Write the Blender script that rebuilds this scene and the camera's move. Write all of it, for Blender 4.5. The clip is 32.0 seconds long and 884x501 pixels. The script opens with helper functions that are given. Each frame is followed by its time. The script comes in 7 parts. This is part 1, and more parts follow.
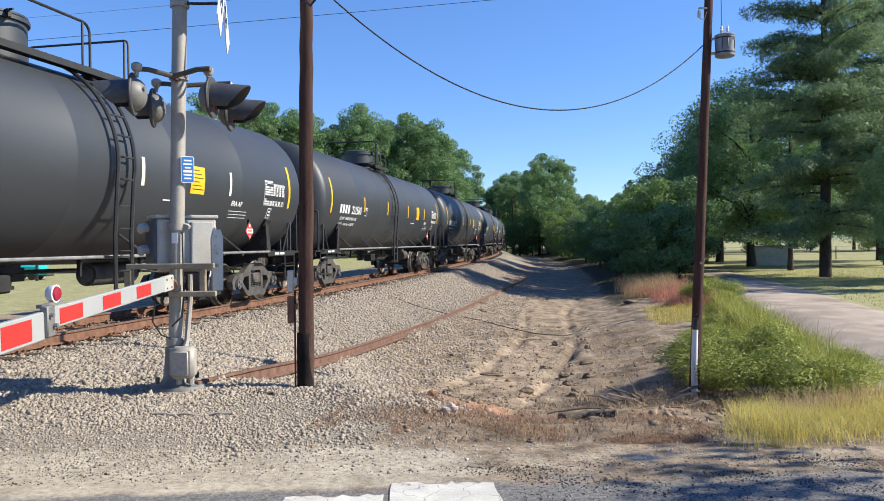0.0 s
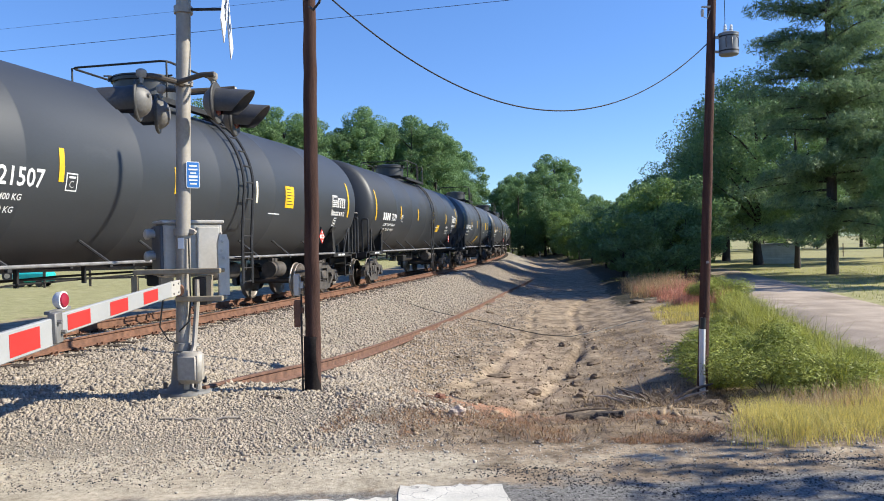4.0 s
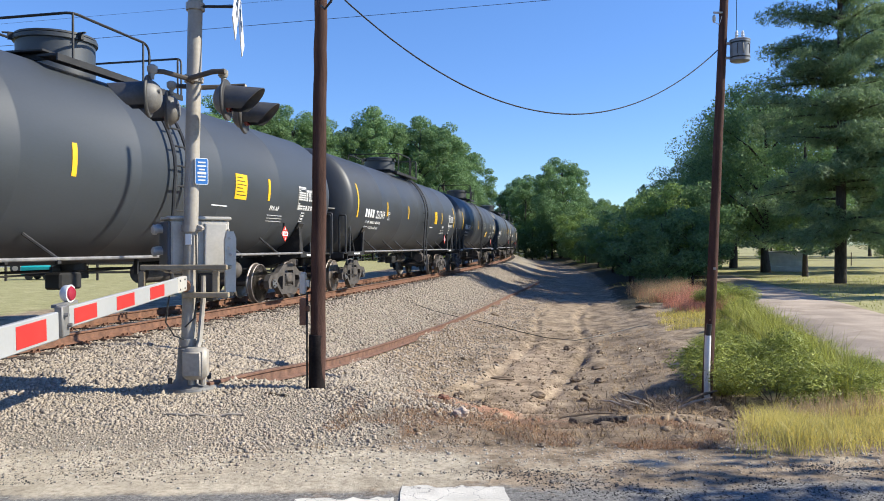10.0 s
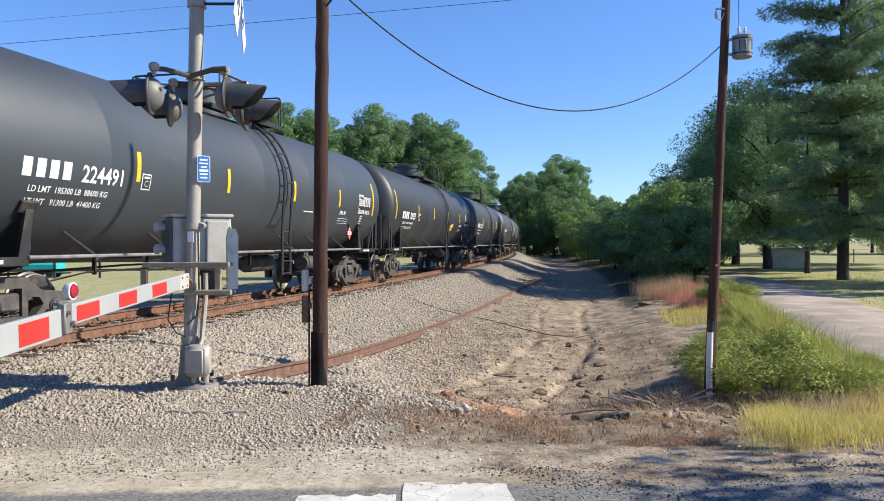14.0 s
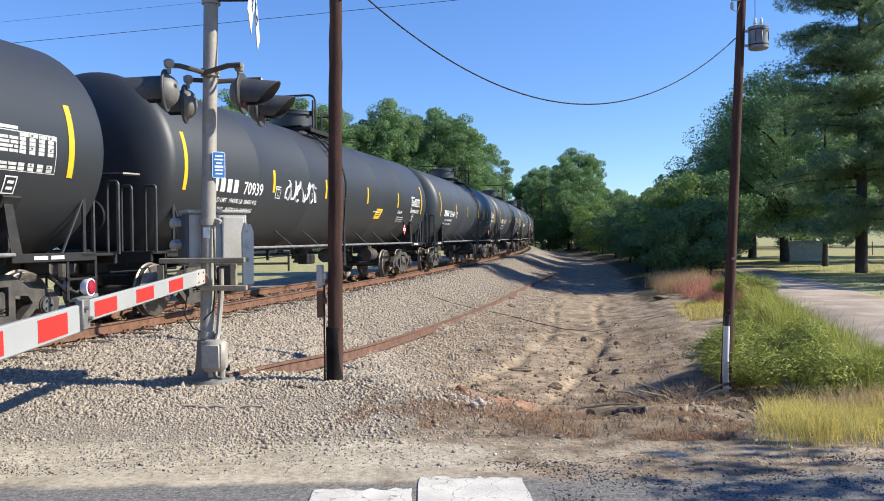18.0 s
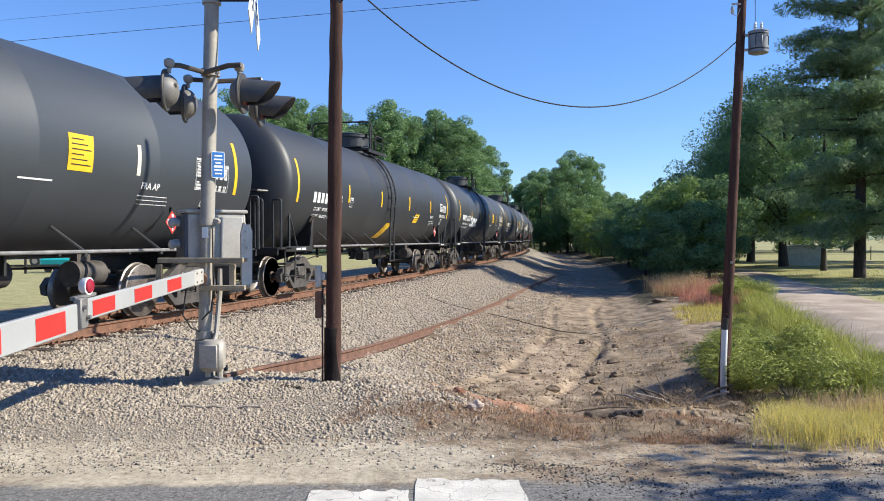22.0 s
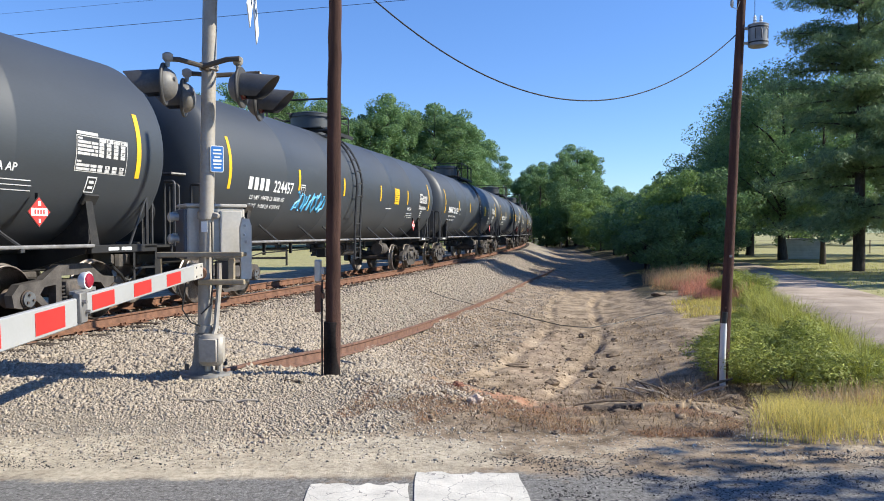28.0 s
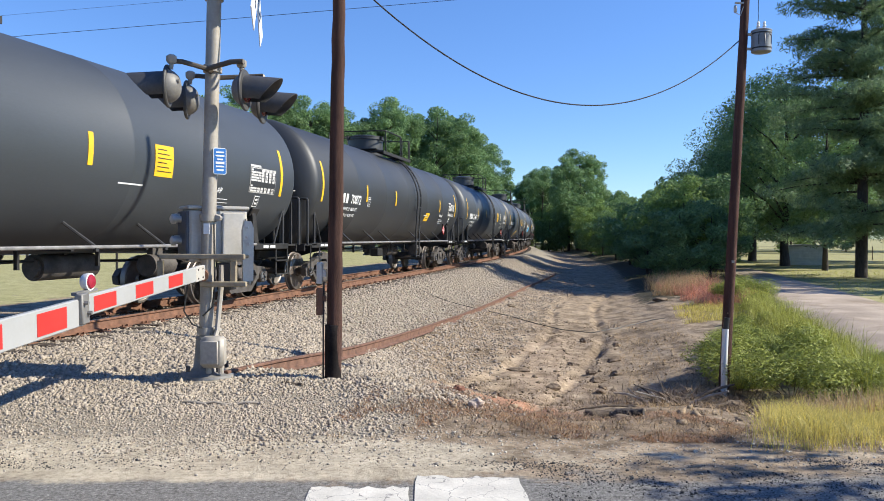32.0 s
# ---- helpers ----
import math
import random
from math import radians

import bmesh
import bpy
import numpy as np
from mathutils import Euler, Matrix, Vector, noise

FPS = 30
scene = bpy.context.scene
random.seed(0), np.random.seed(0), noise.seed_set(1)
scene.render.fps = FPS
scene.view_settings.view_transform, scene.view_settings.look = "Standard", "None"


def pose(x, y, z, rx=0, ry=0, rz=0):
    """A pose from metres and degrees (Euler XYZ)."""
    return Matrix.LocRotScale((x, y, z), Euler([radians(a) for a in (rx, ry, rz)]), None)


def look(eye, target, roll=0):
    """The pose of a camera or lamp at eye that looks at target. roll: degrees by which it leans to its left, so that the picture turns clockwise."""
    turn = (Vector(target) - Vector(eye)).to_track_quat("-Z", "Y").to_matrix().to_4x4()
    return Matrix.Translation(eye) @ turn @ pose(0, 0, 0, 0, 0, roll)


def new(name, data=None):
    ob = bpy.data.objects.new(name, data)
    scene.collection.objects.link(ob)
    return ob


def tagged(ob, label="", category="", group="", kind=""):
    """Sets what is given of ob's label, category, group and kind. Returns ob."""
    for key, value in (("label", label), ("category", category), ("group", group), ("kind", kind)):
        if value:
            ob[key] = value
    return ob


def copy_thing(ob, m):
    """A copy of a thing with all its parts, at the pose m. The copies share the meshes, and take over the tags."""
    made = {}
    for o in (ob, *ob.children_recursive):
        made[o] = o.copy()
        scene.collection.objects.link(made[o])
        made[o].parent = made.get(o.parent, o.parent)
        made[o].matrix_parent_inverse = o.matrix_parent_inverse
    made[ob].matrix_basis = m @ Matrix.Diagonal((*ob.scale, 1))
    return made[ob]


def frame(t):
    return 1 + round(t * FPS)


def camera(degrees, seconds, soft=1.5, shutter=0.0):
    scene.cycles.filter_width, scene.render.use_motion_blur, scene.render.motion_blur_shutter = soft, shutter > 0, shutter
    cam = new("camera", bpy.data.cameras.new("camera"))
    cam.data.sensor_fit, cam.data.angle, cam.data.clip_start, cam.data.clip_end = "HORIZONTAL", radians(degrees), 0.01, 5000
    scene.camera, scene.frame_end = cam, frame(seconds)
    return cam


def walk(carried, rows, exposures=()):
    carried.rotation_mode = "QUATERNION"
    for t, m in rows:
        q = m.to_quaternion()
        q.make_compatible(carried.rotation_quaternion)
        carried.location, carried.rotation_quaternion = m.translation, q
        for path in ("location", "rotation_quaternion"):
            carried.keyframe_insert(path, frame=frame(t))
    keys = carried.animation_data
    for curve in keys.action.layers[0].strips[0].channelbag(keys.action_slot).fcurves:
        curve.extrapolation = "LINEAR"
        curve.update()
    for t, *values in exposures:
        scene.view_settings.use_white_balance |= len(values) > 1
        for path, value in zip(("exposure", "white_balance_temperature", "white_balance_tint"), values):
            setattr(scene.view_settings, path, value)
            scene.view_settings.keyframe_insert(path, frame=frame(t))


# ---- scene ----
from mathutils import Quaternion

# ---------------------------------------------------------------- camera
EYE = (0.0, 0.0, 1.6)
SECONDS = 32.0
cam = camera(59.03, SECONDS, soft=0.95)
# seconds, turn to the left, tilt up, lean (degrees)
TURNS = (
    (0, -2.151, -0.591, 0.592),
    (0.5, -2.175, -0.574, 0.585),
    (1, -2.222, -0.541, 0.555),
    (1.5, -2.251, -0.528, 0.545),
    (2, -2.283, -0.506, 0.503),
    (2.5, -2.311, -0.493, 0.636),
    (3, -2.131, -0.449, 1.038),
    (3.5, -1.954, -0.450, 1.179),
    (5.5, -1.020, -0.317, 1.360),
    (6, -1.044, -0.342, 1.180),
    (6.5, -1.085, -0.320, 1.132),
    (7, -1.091, -0.288, 0.893),
    (7.5, -1.103, -0.289, 0.566),
    (8, -1.135, -0.360, 0.461),
    (8.5, -1.164, -0.341, 0.319),
    (9, -1.197, -0.325, 0.217),
    (9.5, -1.226, -0.338, 0.141),
    (10, -1.261, -0.343, 0.149),
    (10.5, -1.255, -0.643, 0.292),
    (11, -1.178, -0.641, 0.327),
    (11.5, -1.183, -0.623, 0.251),
    (12, -1.230, -0.615, 0.226),
    (12.5, -1.246, -0.578, 0.239),
    (13, -1.277, -0.576, 0.197),
    (13.5, -1.130, -0.572, 0.227),
    (14, -1.116, -0.555, 0.236),
    (14.5, -1.140, -0.557, 0.220),
    (16.5, -0.463, -0.697, 0.447),
    (17, -0.119, -0.884, 0.523),
    (17.5, -0.044, -0.907, 0.431),
    (18, -0.055, -0.944, 0.515),
    (18.5, -0.030, -0.913, 0.689),
    (19, -0.060, -0.882, 0.527),
    (19.5, -0.060, -0.882, 0.527),
    (20, -0.102, -0.864, 0.420),
    (20.5, -0.108, -0.861, 0.270),
    (21, -0.131, -0.837, 0.181),
    (21.5, -0.174, -0.829, 0.117),
    (22, -0.145, -0.827, 0.076),
    (22.5, 0.043, -0.973, 0.048),
    (23, 0.012, -1.252, 0.007),
    (23.5, 0.034, -1.248, 0.047),
    (24, 0.000, -1.364, 0.000),
    (24.5, 0.001, -1.370, -0.019),
    (25, -0.049, -1.342, -0.062),
    (25.5, -0.055, -1.320, -0.031),
    (27.5, -0.179, -1.271, 0.142),
    (28, -0.194, -1.267, 0.141),
    (28.5, -0.200, -1.261, 0.167),
    (29, -0.210, -1.235, 0.170),
    (29.5, 0.033, -1.202, 0.159),
    (30, 0.049, -1.031, 0.186),
    (30.5, 0.007, -1.004, 0.138),
    (31, -0.018, -1.010, 0.139),
    (31.5, -0.041, -0.994, 0.050),
    (32, -0.053, -1.001, -0.244)
)


def held(yaw, tilt, lean):
    return pose(*EYE) @ pose(0, 0, 0, 0, 0, yaw) @ pose(0, 0, 0, 90 + tilt) @ pose(0, 0, 0, 0, 0, -lean)


walk(cam, [(t, held(yaw, tilt, lean)) for t, yaw, tilt, lean in TURNS], exposures=[(0, 0.61), (SECONDS, 0.61)])

# ---------------------------------------------------------------- light
SUN_AZ, SUN_EL = math.atan2(1.0, 0.0), radians(35)
world = bpy.data.worlds.new("sky")
scene.world = world
world.use_nodes = True
sky = world.node_tree.nodes.new("ShaderNodeTexSky")
sky.sky_type, sky.sun_disc = "NISHITA", False
sky.sun_elevation, sky.sun_rotation = SUN_EL, SUN_AZ
sky.air_density, sky.dust_density, sky.ozone_density = 1.0, 0.0, 4.0
world.node_tree.nodes["Background"].inputs[1].default_value = 0.13
tint = world.node_tree.nodes.new("ShaderNodeHueSaturation")
tint.inputs["Saturation"].default_value = 1.2
tint.inputs["Hue"].default_value = 0.513
world.node_tree.links.new(sky.outputs[0], tint.inputs["Color"])
up = world.node_tree.nodes.new("ShaderNodeSeparateXYZ")
world.node_tree.links.new(world.node_tree.nodes.new("ShaderNodeTexCoord").outputs["Generated"], up.inputs[0])
haze = world.node_tree.nodes.new("ShaderNodeValToRGB")
haze.color_ramp.elements[0].color, haze.color_ramp.elements[1].color = (0.56, 0.69, 0.90, 1), (1, 1, 1, 1)
haze.color_ramp.elements[1].position = 0.30
world.node_tree.links.new(up.outputs["Z"], haze.inputs[0])
depth_mix = world.node_tree.nodes.new("ShaderNodeMix")
depth_mix.data_type, depth_mix.blend_type = "RGBA", "MULTIPLY"
depth_mix.inputs["Factor"].default_value = 1
world.node_tree.links.new(tint.outputs[0], depth_mix.inputs["A"])
world.node_tree.links.new(haze.outputs[0], depth_mix.inputs["B"])
world.node_tree.links.new(depth_mix.outputs["Result"], world.node_tree.nodes["Background"].inputs[0])
sun_data = bpy.data.lights.new("sun", "SUN")
sun_data.energy, sun_data.angle, sun_data.color = 4.9, radians(0.35), (1.0, 0.95, 0.82)
sun = new("sun", sun_data)
sun.matrix_world = look((math.cos(SUN_EL) * math.sin(SUN_AZ) * 60, math.cos(SUN_EL) * math.cos(SUN_AZ) * 60, math.sin(SUN_EL) * 60), (0, 0, 0))


# ---------------------------------------------------------------- materials
def nodes_of(name):
    m = bpy.data.materials.new(name)
    m.use_nodes = True
    t = m.node_tree
    return m, t.nodes, t.links, t.nodes["Principled BSDF"]


def paint(name, colour, rough=0.6, metal=0.0, scale=6.0, spread=0.25, bump=0.15, bump_scale=60.0, stain=None, stain_at=0.6, island=0.0, thing_random=0.0, spec=0.5, stretch=(1, 1, 1), depth=0.01):
    """A surface: base colour with variation at two scales, stains and fine relief."""
    m, n, l, b = nodes_of(name)
    co = n.new("ShaderNodeTexCoord")
    mp = n.new("ShaderNodeMapping")
    mp.inputs["Scale"].default_value = stretch
    l.new(co.outputs["Object"], mp.inputs["Vector"])
    big = n.new("ShaderNodeTexNoise")
    big.inputs["Scale"].default_value, big.inputs["Detail"].default_value = scale, 6
    l.new(mp.outputs[0], big.inputs["Vector"])
    fine = n.new("ShaderNodeTexNoise")
    fine.inputs["Scale"].default_value, fine.inputs["Detail"].default_value = bump_scale, 4
    l.new(mp.outputs[0], fine.inputs["Vector"])
    ramp = n.new("ShaderNodeValToRGB")
    lo = [c * (1 - spread) for c in colour]
    hi = [min(1, c * (1 + spread)) for c in colour]
    ramp.color_ramp.elements[0].position, ramp.color_ramp.elements[1].position = 0.3, 0.7
    ramp.color_ramp.elements[0].color, ramp.color_ramp.elements[1].color = (*lo, 1), (*hi, 1)
    l.new(big.outputs["Fac"], ramp.inputs[0])
    out = ramp.outputs[0]

    def mixed(a, other, fac, mode="MIX", amount=1.0):
        mx = n.new("ShaderNodeMix")
        mx.data_type, mx.blend_type = "RGBA", mode
        if fac is None:
            mx.inputs["Factor"].default_value = amount
        else:
            l.new(fac, mx.inputs["Factor"])
        l.new(a, mx.inputs["A"])
        if isinstance(other, tuple):
            mx.inputs["B"].default_value = other
        else:
            l.new(other, mx.inputs["B"])
        return mx.outputs["Result"]

    grain = n.new("ShaderNodeValToRGB")
    grain.color_ramp.elements[0].position, grain.color_ramp.elements[1].position = 0.35, 0.65
    g = 1 - spread * 0.8
    grain.color_ramp.elements[0].color = (g, g, g, 1)
    l.new(fine.outputs["Fac"], grain.inputs[0])
    out = mixed(out, grain.outputs[0], None, "MULTIPLY", 0.7)
    if stain:
        st = n.new("ShaderNodeTexNoise")
        st.inputs["Scale"].default_value, st.inputs["Detail"].default_value = scale * 0.6, 8
        st.inputs["Roughness"].default_value = 0.7
        l.new(mp.outputs[0], st.inputs["Vector"])
        sr = n.new("ShaderNodeMapRange")
        sr.inputs["From Min"].default_value, sr.inputs["From Max"].default_value = stain_at, stain_at + 0.12
        l.new(st.outputs["Fac"], sr.inputs["Value"])
        out = mixed(out, (*stain, 1), sr.outputs[0])
    if island or thing_random:
        if island:
            rnd = n.new("ShaderNodeNewGeometry").outputs["Random Per Island"]
        else:
            rnd = n.new("ShaderNodeObjectInfo").outputs["Random"]
        amount = island or thing_random
        rr = n.new("ShaderNodeMapRange")
        rr.inputs["To Min"].default_value, rr.inputs["To Max"].default_value = 1 - amount, 1 + amount
        l.new(rnd, rr.inputs["Value"])
        cmb = n.new("ShaderNodeCombineColor")
        for i in range(3):
            l.new(rr.outputs[0], cmb.inputs[i])
        out = mixed(out, cmb.outputs[0], None, "MULTIPLY")
    l.new(out, b.inputs["Base Color"])
    b.inputs["Roughness"].default_value, b.inputs["Metallic"].default_value = rough, metal
    b.inputs["Specular IOR Level"].default_value = spec
    if bump:
        bp = n.new("ShaderNodeBump")
        bp.inputs["Strength"].default_value, bp.inputs["Distance"].default_value = bump, depth
        l.new(fine.outputs["Fac"], bp.inputs["Height"])
        l.new(bp.outputs[0], b.inputs["Normal"])
    return m


def leaf_mat(name, colour, spread=0.45, glow=0.42):
    """Leaves: colour varied leaf by leaf, light passing through."""
    m, n, l, b = nodes_of(name)
    rnd = n.new("ShaderNodeNewGeometry").outputs["Random Per Island"]
    ramp = n.new("ShaderNodeValToRGB")
    ramp.color_ramp.elements[0].color = (*[c * (1 - spread) for c in colour], 1)
    ramp.color_ramp.elements[1].color = (colour[0] * (1 + spread * 1.2), colour[1] * (1 + spread), colour[2] * (1 + spread * 0.4), 1)
    l.new(rnd, ramp.inputs[0])
    l.new(ramp.outputs[0], b.inputs["Base Color"])
    b.inputs["Roughness"].default_value = 0.55
    b.inputs["Specular IOR Level"].default_value = 0.3
    tr = n.new("ShaderNodeBsdfTranslucent")
    l.new(ramp.outputs[0], tr.inputs["Color"])
    mx = n.new("ShaderNodeMixShader")
    mx.inputs[0].default_value = glow
    l.new(b.outputs[0], mx.inputs[1])
    l.new(tr.outputs[0], mx.inputs[2])
    l.new(mx.outputs[0], n["Material Output"].inputs["Surface"])
    return m


TANK = [paint("tank_paint_%s" % c, col, 0.52, 0.0, 0.7, 0.16, 0.04, 30, stain=(col[0] * 1.5, col[1] * 1.45, col[2] * 1.4), stain_at=0.62, stretch=(0.5, 1, 1.6), spec=0.68)
        for c, col in (("black", (0.024, 0.027, 0.031)), ("charcoal", (0.030, 0.034, 0.039)), ("grey", (0.038, 0.045, 0.053)))]
FRAME_BLACK = paint("underframe_black", (0.018, 0.017, 0.016), 0.6, 0.0, 3, 0.4, 0.15, 40, stain=(0.06, 0.05, 0.042), stain_at=0.58)
STEEL_DUSTY = paint("cast_steel_dusty", (0.10, 0.088, 0.079), 0.7, 0.3, 5, 0.4, 0.25, 50, stain=(0.16, 0.13, 0.105), stain_at=0.58)
WHEEL_STEEL = paint("wheel_steel", (0.10, 0.075, 0.06), 0.6, 0.4, 5, 0.3, 0.2, 50)
TREAD = paint("wheel_tread", (0.26, 0.225, 0.20), 0.45, 0.6, 8, 0.2, 0.05)
END_IRON = paint("end_iron", (0.045, 0.044, 0.044), 0.45, 0.1, 5, 0.3, 0.1, stain=(0.11, 0.10, 0.09), stain_at=0.6)
RAIL_LIGHT = paint("grey_pipe", (0.30, 0.29, 0.28), 0.5, 0.4, 6, 0.3, 0.1)
YELLOW = paint("yellow_film", (0.78, 0.47, 0.02), 0.45, 0.0, 4, 0.12, 0.02)
WHITE_MARK = paint("white_stencil", (0.72, 0.72, 0.71), 0.55, 0.0, 14, 0.15, 0.02, stain=(0.35, 0.35, 0.35), stain_at=0.66)
PALE_FILM = paint("pale_film", (0.72, 0.66, 0.52), 0.45, 0.0, 4, 0.12, 0.02)
PLACARD_RED = paint("placard_red", (0.62, 0.05, 0.04), 0.45, 0, 6, 0.1, 0.02)
RUST = paint("rusty_rail", (0.20, 0.098, 0.058), 0.8, 0.1, 7, 0.35, 0.3, 70, stain=(0.12, 0.06, 0.036), stain_at=0.56)
LOOSE_RUST = paint("old_rail_rust", (0.18, 0.094, 0.062), 0.85, 0.05, 7, 0.35, 0.3, 70, stain=(0.10, 0.058, 0.04), stain_at=0.56)
RAIL_TOP = paint("rail_head", (0.30, 0.22, 0.17), 0.35, 0.85, 7, 0.2, 0.05)
TIE_WOOD = paint("creosoted_tie", (0.07, 0.052, 0.04), 0.85, 0, 4, 0.35, 0.6, 30, thing_random=0.25, stretch=(1, 6, 6))
GALV = paint("aluminium_grey", (0.37, 0.335, 0.285), 0.55, 0.1, 5, 0.15, 0.08, 40, stain=(0.25, 0.24, 0.22), stain_at=0.6)
GALV_PALE = paint("box_grey", (0.52, 0.49, 0.44), 0.5, 0.2, 5, 0.12, 0.06, 40, stain=(0.3, 0.28, 0.25), stain_at=0.62)
TAN_STEEL = paint("tan_angle_iron", (0.34, 0.28, 0.19), 0.6, 0.2, 8, 0.25, 0.1)
JOINT_GREY = paint("joint_grey", (0.24, 0.23, 0.215), 0.6, 0.3, 6, 0.25, 0.1)
BLACK_PAINT = paint("black_enamel", (0.022, 0.022, 0.024), 0.4, 0, 5, 0.3, 0.05)
RED_GLASS = paint("red_roundel", (0.10, 0.008, 0.010), 0.22, 0, 5, 0.15, 0.02)
ARM_WHITE = paint("arm_white_film", (0.37, 0.37, 0.36), 0.4, 0, 5, 0.06, 0.02, stain=(0.5, 0.48, 0.44), stain_at=0.66)
ARM_RED = paint("arm_red_film", (0.55, 0.035, 0.03), 0.4, 0, 5, 0.08, 0.02)
SIGN_BLUE = paint("sign_blue", (0.03, 0.17, 0.50), 0.4, 0, 5, 0.08, 0.02)
SIGN_WHITE = paint("sign_white", (0.78, 0.78, 0.77), 0.4, 0, 5, 0.06, 0.02)
POLE_WOOD = paint("pole_wood", (0.10, 0.052, 0.040), 0.9, 0, 3, 0.4, 0.7, 40, stain=(0.05, 0.03, 0.024), stain_at=0.57, stretch=(7, 7, 0.5), spec=0.2)
PVC_WHITE = paint("white_plastic", (0.75, 0.74, 0.72), 0.4, 0, 5, 0.08, 0.03, stain=(0.5, 0.45, 0.38), stain_at=0.72)
CABLE = paint("cable_black", (0.02, 0.02, 0.021), 0.5, 0, 9, 0.2, 0.02)
BARK = paint("bark", (0.062, 0.050, 0.042), 0.9, 0, 5, 0.4, 0.9, 18, stretch=(3, 3, 0.6), depth=0.03)
CONCRETE = paint("driveway_concrete", (0.45, 0.365, 0.285), 0.95, 0, 0.8, 0.28, 0.3, 40, stain=(0.28, 0.215, 0.155), stain_at=0.55, spec=0.1)
LEAF_MID = leaf_mat("leaves_mid", (0.175, 0.29, 0.13), 0.3, 0.36)
LEAF_DARK = leaf_mat("leaves_dark", (0.155, 0.255, 0.115), 0.3, 0.40)
LEAF_PINE = leaf_mat("needles_pine", (0.175, 0.26, 0.14), 0.3, 0.42)
LEAF_BRIGHT = leaf_mat("leaves_bright", (0.195, 0.295, 0.09), 0.3)
GRASS_YELLOW = leaf_mat("grass_straw_green", (0.56, 0.49, 0.155), 0.4, 0.4)
GRASS_RED = leaf_mat("grass_reddish", (0.53, 0.25, 0.195), 0.4, 0.35)
GRASS_GREEN = leaf_mat("grass_green", (0.325, 0.35, 0.085), 0.6, 0.35)
DRY_GRASS = leaf_mat("grass_dry", (0.44, 0.32, 0.19), 0.35, 0.3)


